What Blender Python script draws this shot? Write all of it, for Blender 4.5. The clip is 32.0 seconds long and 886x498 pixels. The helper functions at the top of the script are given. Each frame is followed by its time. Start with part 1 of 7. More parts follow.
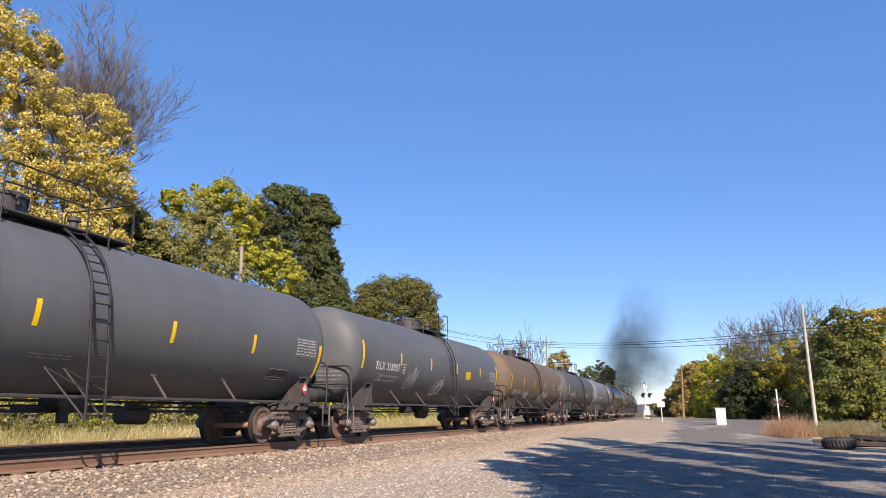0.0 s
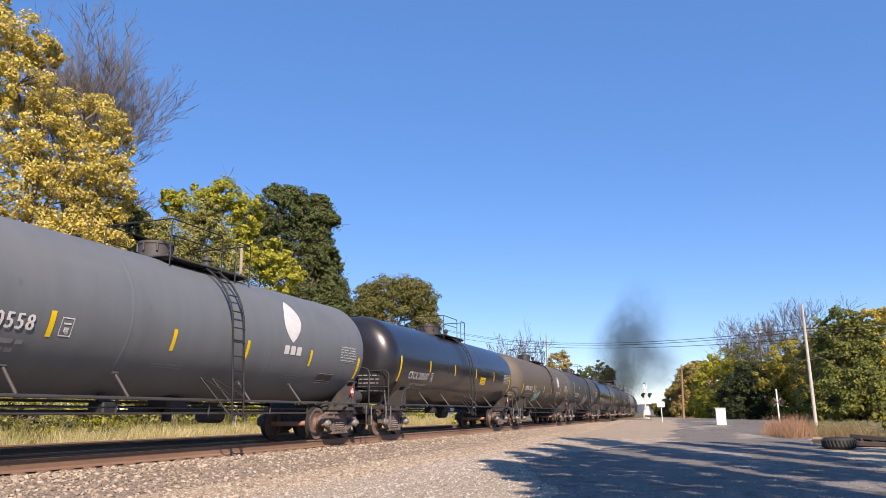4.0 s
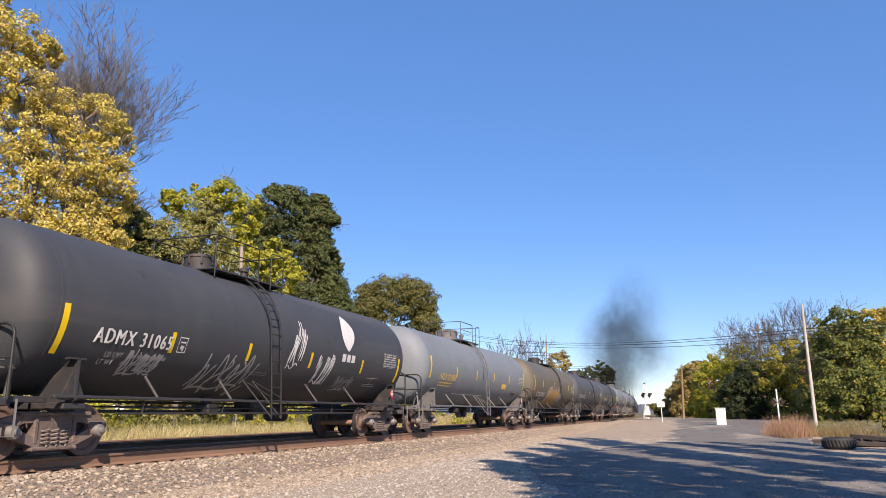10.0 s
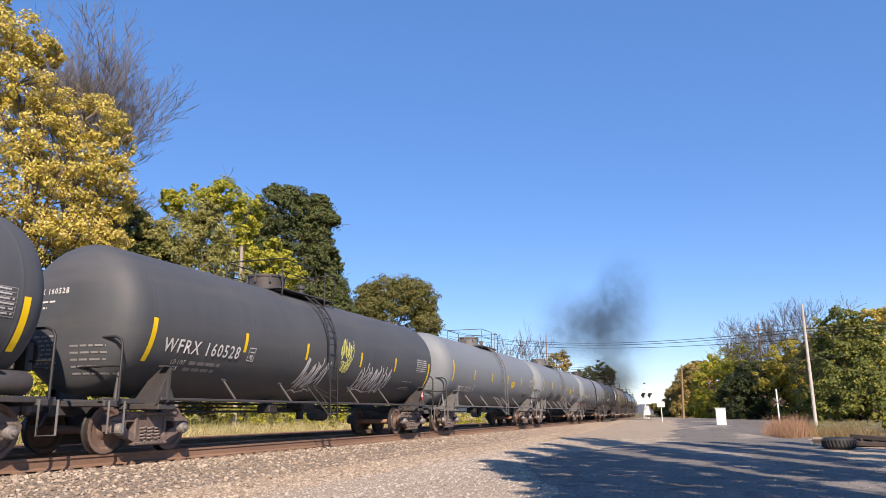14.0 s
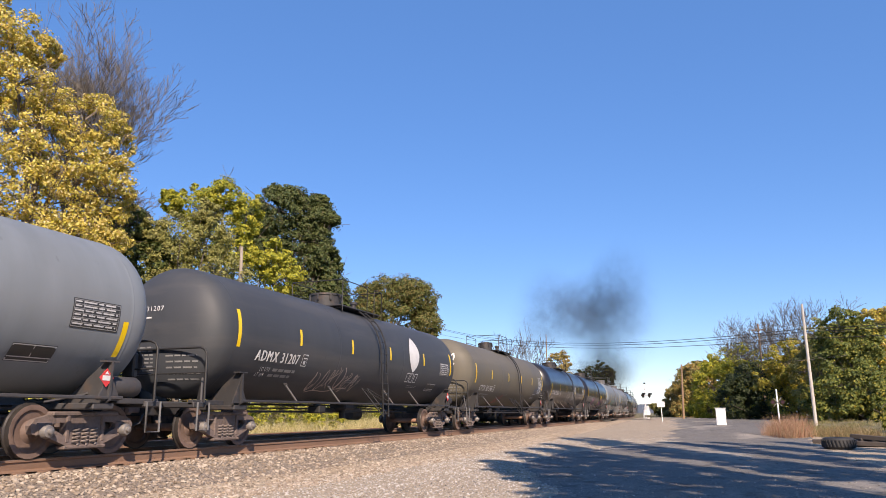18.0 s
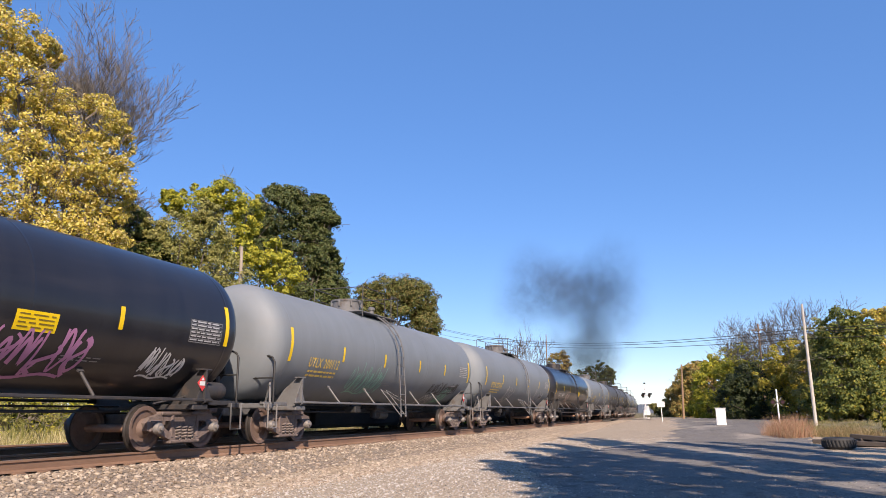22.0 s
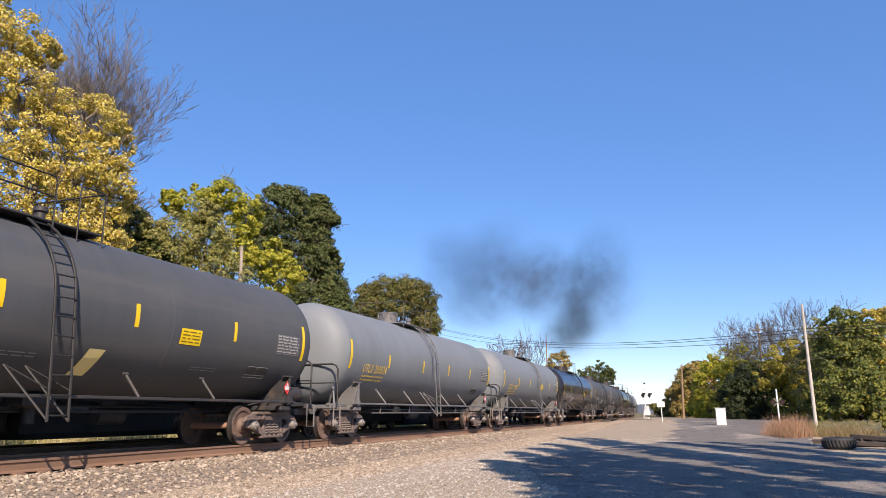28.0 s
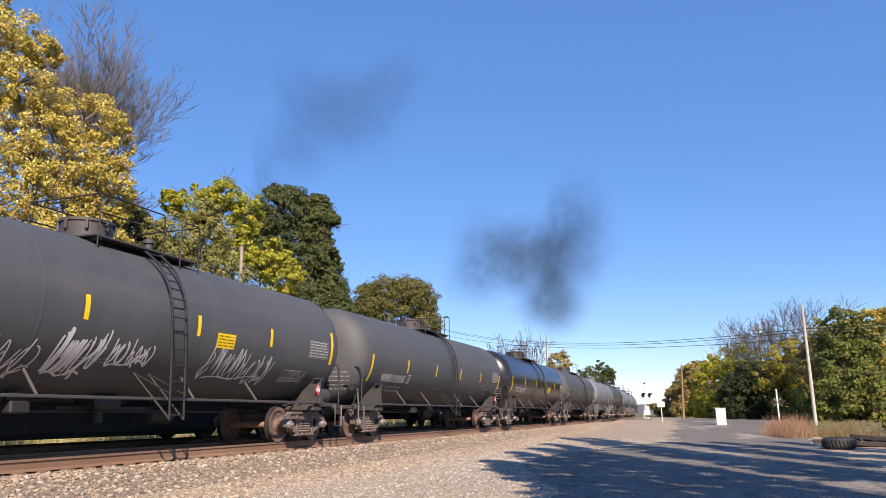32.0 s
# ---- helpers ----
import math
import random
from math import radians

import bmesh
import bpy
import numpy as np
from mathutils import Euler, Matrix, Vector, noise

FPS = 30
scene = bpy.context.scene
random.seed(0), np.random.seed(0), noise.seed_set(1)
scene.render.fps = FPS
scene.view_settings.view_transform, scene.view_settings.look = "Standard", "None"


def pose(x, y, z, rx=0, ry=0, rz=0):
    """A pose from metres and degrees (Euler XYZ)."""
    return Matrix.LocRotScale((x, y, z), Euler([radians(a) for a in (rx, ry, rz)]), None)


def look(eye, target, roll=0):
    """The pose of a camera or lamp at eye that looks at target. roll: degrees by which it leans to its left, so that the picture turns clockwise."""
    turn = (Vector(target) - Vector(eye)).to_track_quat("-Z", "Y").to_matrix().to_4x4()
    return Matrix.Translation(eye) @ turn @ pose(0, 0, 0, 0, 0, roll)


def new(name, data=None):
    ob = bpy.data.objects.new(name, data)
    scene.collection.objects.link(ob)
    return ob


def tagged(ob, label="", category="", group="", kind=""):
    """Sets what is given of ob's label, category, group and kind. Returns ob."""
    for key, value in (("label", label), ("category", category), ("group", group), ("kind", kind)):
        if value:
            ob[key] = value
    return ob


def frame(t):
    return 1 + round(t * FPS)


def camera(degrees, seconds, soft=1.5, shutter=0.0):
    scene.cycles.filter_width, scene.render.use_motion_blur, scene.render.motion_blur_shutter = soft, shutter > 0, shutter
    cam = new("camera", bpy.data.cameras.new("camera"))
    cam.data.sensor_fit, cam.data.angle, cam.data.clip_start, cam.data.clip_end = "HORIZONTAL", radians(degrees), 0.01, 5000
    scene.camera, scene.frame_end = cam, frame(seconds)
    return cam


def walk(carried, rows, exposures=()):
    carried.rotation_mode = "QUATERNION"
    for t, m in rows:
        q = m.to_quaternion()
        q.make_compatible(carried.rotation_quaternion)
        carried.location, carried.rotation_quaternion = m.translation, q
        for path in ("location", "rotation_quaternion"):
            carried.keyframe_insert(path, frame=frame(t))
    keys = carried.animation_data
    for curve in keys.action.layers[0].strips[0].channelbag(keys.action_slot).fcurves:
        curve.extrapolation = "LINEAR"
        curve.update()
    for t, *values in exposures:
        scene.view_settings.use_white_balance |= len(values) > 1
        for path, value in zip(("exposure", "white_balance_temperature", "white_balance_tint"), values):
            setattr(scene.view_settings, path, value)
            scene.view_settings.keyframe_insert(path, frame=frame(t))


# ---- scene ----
# ================= camera =================
EYE = Vector((0.0, 0.0, 0.711))
YAW, PITCH, ROLL = -19.742, 12.645, -0.341
AIM = Vector((math.sin(radians(YAW)) * math.cos(radians(PITCH)),
              math.cos(radians(YAW)) * math.cos(radians(PITCH)), math.sin(radians(PITCH))))
cam = camera(62.18, 32.0, 0.85)
VIEW = look(EYE, EYE + AIM, ROLL)
walk(cam, [(0.0, VIEW), (32.0, VIEW)], exposures=[(0.0, 0.68, 7500, 19), (32.0, 0.68, 7500, 19)])

# ================= light =================
SUN_AZ, SUN_EL = radians(146.0), radians(36.0)
world = bpy.data.worlds.new("sky")
scene.world = world
world.use_nodes = True
wn = world.node_tree.nodes
sky = wn.new("ShaderNodeTexSky")
sky.sky_type = "NISHITA"
sky.sun_disc = False
sky.altitude = 1200.0
sky.sun_elevation, sky.sun_rotation = SUN_EL, SUN_AZ
sky.air_density, sky.dust_density, sky.ozone_density = 1.0, 0.0, 3.5
wn["Background"].inputs["Strength"].default_value = 0.121
hue = wn.new("ShaderNodeHueSaturation")
hue.inputs["Hue"].default_value = 0.507
hue.inputs["Saturation"].default_value = 1.24
even = wn.new("ShaderNodeTexSky")
even.sky_type, even.sun_disc, even.altitude = "NISHITA", False, 1200.0
even.sun_elevation, even.sun_rotation = SUN_EL, SUN_AZ
even.air_density, even.dust_density, even.ozone_density = 1.0, 0.0, 3.5
up = wn.new("ShaderNodeCombineXYZ")
up.inputs[0].default_value, up.inputs[1].default_value, up.inputs[2].default_value = -0.3, 0.88, 0.3
blend = wn.new("ShaderNodeMix")
blend.data_type = "RGBA"
blend.inputs[0].default_value = 0.42
world.node_tree.links.new(up.outputs[0], even.inputs["Vector"])
world.node_tree.links.new(sky.outputs[0], blend.inputs[6])
world.node_tree.links.new(even.outputs[0], blend.inputs[7])
world.node_tree.links.new(blend.outputs[2], hue.inputs["Color"])
world.node_tree.links.new(hue.outputs[0], wn["Background"].inputs["Color"])
sun = new("sun", bpy.data.lights.new("sun", "SUN"))
sun.data.energy, sun.data.angle, sun.data.color = 4.8, radians(0.5), (1.0, 0.92, 0.81)
SUN_DIR = Vector((math.sin(SUN_AZ) * math.cos(SUN_EL), math.cos(SUN_AZ) * math.cos(SUN_EL), math.sin(SUN_EL)))
sun.matrix_world = look(SUN_DIR * 50, (0, 0, 0))


# ================= materials =================
def nodes_of(name):
    m = bpy.data.materials.new(name)
    m.use_nodes = True
    t = m.node_tree
    return m, t, t.nodes, t.links, t.nodes["Principled BSDF"]


def mix_col(t, fac, a, b):
    n = t.nodes.new("ShaderNodeMix")
    n.data_type = "RGBA"
    for sock, val in ((n.inputs[0], fac), (n.inputs[6], a), (n.inputs[7], b)):
        if hasattr(val, "links"):
            t.links.new(val, sock)
        elif isinstance(val, (int, float)):
            sock.default_value = val
        else:
            sock.default_value = (*val, 1)
    return n.outputs[2]


def ramp(t, src, lo, hi):
    n = t.nodes.new("ShaderNodeMapRange")
    n.inputs[1].default_value, n.inputs[2].default_value = lo, hi
    t.links.new(src, n.inputs[0])
    return n.outputs[0]


def tex_noise(t, scale, detail=4.0, stretch=(1, 1, 1), rough=0.6):
    c = t.nodes.new("ShaderNodeTexCoord")
    mp = t.nodes.new("ShaderNodeMapping")
    mp.inputs["Scale"].default_value = stretch
    n = t.nodes.new("ShaderNodeTexNoise")
    n.inputs["Scale"].default_value, n.inputs["Detail"].default_value, n.inputs["Roughness"].default_value = scale, detail, rough
    t.links.new(c.outputs["Object"], mp.inputs[0])
    t.links.new(mp.outputs[0], n.inputs["Vector"])
    return n.outputs["Fac"]


def add_bump(t, bsdf, src, strength=0.3, dist=0.01):
    b = t.nodes.new("ShaderNodeBump")
    b.inputs["Strength"].default_value, b.inputs["Distance"].default_value = strength, dist
    t.links.new(src, b.inputs["Height"])
    t.links.new(b.outputs[0], bsdf.inputs["Normal"])


def rnd(t):
    return t.nodes.new("ShaderNodeObjectInfo").outputs["Random"]


def island(t):
    return t.nodes.new("ShaderNodeNewGeometry").outputs["Random Per Island"]


def surface(name, c1, c2, rough=0.6, metal=0.0, fine=8.0, coarse=0.7, stretch=(1, 1, 1), stain=None, stain_at=(0.55, 0.75),
            bump=0.2, bump_d=0.01, spec=0.5, grime=0.5):
    """A worn surface: two colours mixed by fine and coarse grain, with a third as stains."""
    m, t, n, l, b = nodes_of(name)
    f, c = tex_noise(t, fine, 6, stretch), tex_noise(t, coarse, 4, stretch)
    add = n.new("ShaderNodeMath")
    add.operation = "MULTIPLY_ADD"
    l.new(f, add.inputs[0])
    add.inputs[1].default_value = grime
    l.new(c, add.inputs[2])
    col = mix_col(t, ramp(t, add.outputs[0], 0.45, 1.05), c1, c2)
    if stain:
        s = tex_noise(t, coarse * 2.3, 5, stretch)
        col = mix_col(t, ramp(t, s, *stain_at), col, stain)
    l.new(col, b.inputs["Base Color"])
    b.inputs["Roughness"].default_value, b.inputs["Metallic"].default_value = rough, metal
    b.inputs["Specular IOR Level"].default_value = spec
    if bump:
        add_bump(t, b, f, bump, bump_d)
    return m


def leaf_mat(name, cols, trans=0.3):
    """Leaves, each of its own tint between the colours given."""
    m, t, n, l, b = nodes_of(name)
    cr = n.new("ShaderNodeValToRGB")
    cr.color_ramp.elements[0].color, cr.color_ramp.elements[1].color = (*cols[0], 1), (*cols[-1], 1)
    for i, c in enumerate(cols[1:-1]):
        e = cr.color_ramp.elements.new((i + 1) / (len(cols) - 1))
        e.color = (*c, 1)
    l.new(island(t), cr.inputs[0])
    l.new(cr.outputs[0], b.inputs["Base Color"])
    b.inputs["Roughness"].default_value = 0.55
    b.inputs["Specular IOR Level"].default_value = 0.3
    tr = n.new("ShaderNodeBsdfTranslucent")
    l.new(cr.outputs[0], tr.inputs[0])
    mx = n.new("ShaderNodeMixShader")
    mx.inputs[0].default_value = trans
    l.new(b.outputs[0], mx.inputs[1])
    l.new(tr.outputs[0], mx.inputs[2])
    l.new(mx.outputs[0], n["Material Output"].inputs[0])
    return m


def stones_mat(name, cols, rough=0.85):
    m, t, n, l, b = nodes_of(name)
    cr = n.new("ShaderNodeValToRGB")
    cr.color_ramp.elements[0].color, cr.color_ramp.elements[1].color = (*cols[0], 1), (*cols[-1], 1)
    for i, c in enumerate(cols[1:-1]):
        cr.color_ramp.elements.new((i + 1) / (len(cols) - 1)).color = (*c, 1)
    l.new(island(t), cr.inputs[0])
    l.new(cr.outputs[0], b.inputs["Base Color"])
    b.inputs["Roughness"].default_value = rough
    return m


def ground_mat(name, c1, c2, c3, cell=28.0, bump=0.6, dist=0.02, wear=None):
    """Loose gravel: cells of differing stone tints over a coarse mottling."""
    m, t, n, l, b = nodes_of(name)
    co = n.new("ShaderNodeTexCoord")
    v = n.new("ShaderNodeTexVoronoi")
    v.inputs["Scale"].default_value = cell
    l.new(co.outputs["Object"], v.inputs["Vector"])
    sep = n.new("ShaderNodeSeparateColor")
    l.new(v.outputs["Color"], sep.inputs[0])
    col = mix_col(t, sep.outputs[0], c1, c2)
    col = mix_col(t, ramp(t, tex_noise(t, 0.5, 6), 0.42, 0.68), col, c3)
    fleck = tex_noise(t, cell * 1.7, 3)
    col = mix_col(t, ramp(t, fleck, 0.6, 0.66), col, tuple(min(1, k * 1.45) for k in c2))
    col = mix_col(t, ramp(t, tex_noise(t, cell * 0.6, 5), 0.62, 0.56), tuple(k * 0.5 for k in c1), col)
    if wear:
        col = mix_col(t, ramp(t, tex_noise(t, 0.22, 6, (1, 0.3, 1)), 0.52, 0.66), col, wear)
        col = mix_col(t, ramp(t, tex_noise(t, 1.1, 7), 0.56, 0.7), col, tuple(k * 0.55 for k in c1))
    l.new(col, b.inputs["Base Color"])
    b.inputs["Roughness"].default_value = 0.9
    b.inputs["Specular IOR Level"].default_value = 0.25
    add_bump(t, b, v.outputs["Distance"], bump, dist)
    return m


# tank paints: dusty dark grey, flat black, gloss black, light grey, mid grey, rust brown, olive brown
def tank_mat(name, c1, c2, rough, stain, amount=(0.5, 0.8), coat=0.0):
    """Sun-dulled tank paint: rain streaks, broad stains, long grimy bands and a dusty flank, each car with its own pattern."""
    m, t, n, l, b = nodes_of(name)
    streak = tex_noise(t, 1.2, 6, (0.6, 2.2, 0.25))
    fine = tex_noise(t, 22, 5)
    broad = tex_noise(t, 0.35, 4)
    band = tex_noise(t, 1.0, 5, (0.4, 0.16, 1.7))
    spots = tex_noise(t, 3.2, 6, (1, 1, 0.6))
    own = n.new("ShaderNodeMath")
    own.operation = "MULTIPLY"
    own.inputs[1].default_value = 40.0
    l.new(rnd(t), own.inputs[0])
    for q in n:
        if q.type == "TEX_NOISE":
            q.noise_dimensions = "4D"
            l.new(own.outputs[0], q.inputs["W"])
    col = mix_col(t, ramp(t, streak, 0.3, 0.75), c1, c2)
    col = mix_col(t, ramp(t, broad, *amount), col, stain)
    thick = 0.08 if coat else 0.3
    dust = tuple((1 - thick) * k + thick * g for k, g in zip(c2, (0.16, 0.14, 0.12)))
    col = mix_col(t, ramp(t, band, 0.5, 0.82), col, dust)
    col = mix_col(t, ramp(t, spots, 0.66, 0.8), col, tuple(k * 0.62 for k in c1))
    l.new(col, b.inputs["Base Color"])
    r = n.new("ShaderNodeMapRange")
    r.inputs[3].default_value, r.inputs[4].default_value = rough - 0.06, rough + 0.1
    l.new(streak, r.inputs[0])
    l.new(r.outputs[0], b.inputs["Roughness"])
    b.inputs["Coat Weight"].default_value = coat
    b.inputs["Specular IOR Level"].default_value = 0.4 if coat else 0.34
    b.inputs["Coat Roughness"].default_value = 0.12
    add_bump(t, b, fine, 0.05, 0.004)
    return m


TANK = {
    "dark": tank_mat("dusty_dark_grey_paint", (0.055, 0.061, 0.069), (0.072, 0.079, 0.089), 0.6, (0.080, 0.085, 0.089)),
    "slate": tank_mat("dusty_slate_paint", (0.077, 0.085, 0.095), (0.099, 0.110, 0.122), 0.55, (0.110, 0.118, 0.122)),
    "black": tank_mat("flat_black_paint", (0.037, 0.041, 0.048), (0.050, 0.055, 0.063), 0.58, (0.060, 0.065, 0.068)),
    "gloss": tank_mat("gloss_black_paint", (0.012, 0.012, 0.016), (0.02, 0.02, 0.024), 0.3, (0.024, 0.024, 0.027), coat=0.22),
    "grey": tank_mat("light_grey_paint", (0.148, 0.170, 0.188), (0.183, 0.207, 0.231), 0.56, (0.133, 0.148, 0.159)),
    "mid": tank_mat("mid_grey_paint", (0.111, 0.126, 0.139), (0.139, 0.156, 0.172), 0.54, (0.100, 0.109, 0.114)),
    "brown": tank_mat("rust_brown_paint", (0.088, 0.076, 0.061), (0.118, 0.096, 0.072), 0.6, (0.077, 0.073, 0.068)),
    "rust": tank_mat("brown_weathered_paint", (0.112, 0.084, 0.058), (0.138, 0.098, 0.064), 0.62, (0.074, 0.074, 0.067)),
    "olive": tank_mat("olive_brown_paint", (0.102, 0.091, 0.071), (0.130, 0.115, 0.084), 0.58, (0.081, 0.081, 0.077)),
}
M_FRAME = {k: surface("frame_" + k, c, tuple(x * 1.5 for x in c), 0.6, 0, 9, 1.3, stain=(0.085, 0.06, 0.046), bump=0.1)
           for k, c in (("dark", (0.04, 0.038, 0.039)), ("black", (0.026, 0.025, 0.026)), ("grey", (0.1, 0.1, 0.102)))}
M_TRUCK = surface("dusty_cast_steel", (0.075, 0.056, 0.05), (0.19, 0.142, 0.124), 0.8, 0, 14, 2.0, stain=(0.04, 0.034, 0.03), bump=0.3)
M_WHEEL = surface("rusty_wheel_steel", (0.11, 0.072, 0.058), (0.2, 0.135, 0.11), 0.7, 0.1, 20, 3, bump=0.2)
M_AXLE = surface("rusty_axle_steel", (0.26, 0.135, 0.085), (0.38, 0.22, 0.15), 0.6, 0.1, 20, 3, bump=0.1)
M_RIM = surface("dark_wheel_rim", (0.04, 0.036, 0.034), (0.07, 0.06, 0.055), 0.4, 0.5, 20, 3, bump=0.1)
M_SPRING = surface("spring_steel", (0.2, 0.16, 0.14), (0.3, 0.25, 0.22), 0.6, 0.1, 20, 3, bump=0.1)
M_CAP = surface("bearing_cap_steel", (0.14, 0.125, 0.118), (0.28, 0.26, 0.245), 0.5, 0.3, 14, 3, bump=0.1)
M_BLACKIRON = surface("black_iron", (0.012, 0.012, 0.013), (0.026, 0.025, 0.024), 0.6, 0, 12, 2, bump=0.1)
M_YELLOW = surface("yellow_reflective_tape", (0.72, 0.47, 0.0), (0.8, 0.55, 0.02), 0.35, 0, 10, 2, bump=0)
M_YPANEL = surface("yellow_decal", (0.75, 0.5, 0.0), (0.85, 0.6, 0.02), 0.45, 0, 10, 2, bump=0)
M_YFADE = surface("sun_faded_yellow_decal", (0.72, 0.56, 0.14), (0.78, 0.68, 0.4), 0.55, 0, 6, 1.2, bump=0)
M_OCHRE = surface("faded_yellow_stencil", (0.6, 0.4, 0.06), (0.7, 0.48, 0.1), 0.6, 0, 10, 2, bump=0)
M_WHITE = surface("white_stencil_paint", (0.5, 0.5, 0.5), (0.64, 0.64, 0.63), 0.6, 0, 15, 2, bump=0)
M_FAINT = surface("faded_stencil_paint", (0.16, 0.16, 0.16), (0.26, 0.26, 0.26), 0.6, 0, 15, 2, bump=0)
M_DECALBLACK = surface("black_decal", (0.02, 0.02, 0.02), (0.03, 0.03, 0.03), 0.5, 0, 15, 2, bump=0)
M_RED = surface("red_placard", (0.5, 0.03, 0.03), (0.6, 0.05, 0.05), 0.5, 0, 15, 2, bump=0)
SPRAY = {k: surface("spray_" + k, c, tuple(min(1, x * 1.25) for x in c), 0.6, 0, 12, 2, bump=0) for k, c in (
    ("white", (0.5, 0.5, 0.5)), ("silver", (0.28, 0.28, 0.28)), ("teal", (0.16, 0.35, 0.27)), ("pink", (0.36, 0.16, 0.3)), ("blue", (0.035, 0.055, 0.1)),
    ("orange", (0.4, 0.22, 0.045)), ("black", (0.03, 0.03, 0.03)), ("red", (0.22, 0.06, 0.06)), ("lime", (0.5, 0.5, 0.15)), ("haze", (0.36, 0.29, 0.26)))}


# ================= geometry helpers =================
class Geo:
    """Vertices and faces gathered for one mesh."""

    def __init__(self):
        self.v, self.f = [], []

    def add(self, vs, fs):
        k = len(self.v)
        self.v += [tuple(p) for p in vs]
        self.f += [[i + k for i in q] for q in fs]
        return self

    def box(self, c, s, m=None, ch=0.0):
        """A box of centre c and sizes s, with chamfered edges if ch."""
        hx, hy, hz = s[0] / 2, s[1] / 2, s[2] / 2
        if ch <= 0:
            vs = [Vector((x, y, z)) for x in (-hx, hx) for y in (-hy, hy) for z in (-hz, hz)]
            fs = [(0, 1, 3, 2), (4, 6, 7, 5), (0, 4, 5, 1), (2, 3, 7, 6), (0, 2, 6, 4), (1, 5, 7, 3)]
        else:
            vs, idx = [], {}
            for sx in (-1, 1):
                for sy in (-1, 1):
                    for sz in (-1, 1):
                        for a in range(3):
                            o = [hx, hy, hz]
                            for b in range(3):
                                if b != a:
                                    o[b] -= ch
                            idx[sx, sy, sz, a] = len(vs)
                            vs.append(Vector((sx * o[0], sy * o[1], sz * o[2])))
            fs = []
            for a in range(3):
                b, c2 = (a + 1) % 3, (a + 2) % 3
                for s1 in (-1, 1):
                    q = []
                    for sb, sc in ((-1, -1), (1, -1), (1, 1), (-1, 1)):
                        k = [0, 0, 0]
                        k[a], k[b], k[c2] = s1, sb, sc
                        q.append(idx[k[0], k[1], k[2], a])
                    fs.append(q if s1 > 0 else q[::-1])
                for sb in (-1, 1):
                    for sc in (-1, 1):
                        q = []
                        for k1, ax in ((-1, b), (1, b), (1, c2), (-1, c2)):
                            k = [0, 0, 0]
                            k[a], k[b], k[c2] = k1, sb, sc
                            q.append(idx[k[0], k[1], k[2], ax])
                        fs.append(q if sb * sc > 0 else q[::-1])
            for sx in (-1, 1):
                for sy in (-1, 1):
                    for sz in (-1, 1):
                        q = [idx[sx, sy, sz, a] for a in range(3)]
                        fs.append(q if sx * sy * sz > 0 else q[::-1])
        M = (Matrix.Translation(c) @ m.to_4x4()) if m is not None else Matrix.Translation(c)
        return self.add([M @ p for p in vs], fs)

    def tube(self, pts, r, n=6, caps=True):
        """A round bar along the points, r one radius or one for each point."""
        pts = [Vector(p) for p in pts]
        rs = r if isinstance(r, (list, tuple)) else [r] * len(pts)
        vs, fs = [], []
        u = None
        for i, p in enumerate(pts):
            d = (pts[min(i + 1, len(pts) - 1)] - pts[max(i - 1, 0)]).normalized()
            if u is None:
                u = d.orthogonal().normalized()
            u = (u - d * u.dot(d)).normalized()
            w = d.cross(u)
            for k in range(n):
                a = 2 * math.pi * k / n
                vs.append(p + (u * math.cos(a) + w * math.sin(a)) * rs[i])
        for i in range(len(pts) - 1):
            for k in range(n):
                a, b = i * n + k, i * n + (k + 1) % n
                fs.append((a, b, b + n, a + n))
        if caps:
            fs.append(tuple(range(n - 1, -1, -1)))
            fs.append(tuple(range((len(pts) - 1) * n, len(pts) * n)))
        return self.add(vs, fs)

    def lathe(self, prof, n=32, axis="y", c=(0, 0, 0)):
        """Turns a profile of (radius, along) about an axis."""
        vs, fs = [], []
        for r, h in prof:
            for k in range(n):
                a = 2 * math.pi * k / n
                p = (r * math.cos(a), r * math.sin(a))
                q = {"y": (p[0], h, p[1]), "x": (h, p[1], p[0]), "z": (p[0], -p[1], h)}[axis]
                vs.append((q[0] + c[0], q[1] + c[1], q[2] + c[2]))
        for i in range(len(prof) - 1):
            for k in range(n):
                a, b = i * n + k, i * n + (k + 1) % n
                fs.append((a, a + n, b + n, b))
        fs.append(tuple(range(n)))
        fs.append(tuple(range(len(prof) * n - 1, (len(prof) - 1) * n - 1, -1)))
        return self.add(vs, fs)

    def plate(self, poly, d):
        """A flat polygon given thickness by the vector d."""
        n, d = len(poly), Vector(d)
        vs = [Vector(p) for p in poly] + [Vector(p) + d for p in poly]
        fs = [tuple(range(n)), tuple(range(2 * n - 1, n - 1, -1))] + [(i, i + n, (i + 1) % n + n, (i + 1) % n) for i in range(n)]
        return self.add(vs, fs)

    def quads(self, arr):
        """An array (n, 4, 3) of loose quads."""
        k = len(self.v)
        n = len(arr)
        self.v += [tuple(p) for p in arr.reshape(-1, 3).tolist()]
        self.f += (np.arange(4 * n).reshape(-1, 4) + k).tolist()
        return self


def mesh_of(name, geo, mat, smooth=0.0):
    me = bpy.data.meshes.new(name)
    me.from_pydata(geo.v, [], geo.f)
    if smooth:
        me.polygons.foreach_set("use_smooth", [True] * len(me.polygons))
        me.set_sharp_from_angle(angle=radians(smooth))
    me.update()
    if mat:
        me.materials.append(mat)
    return me


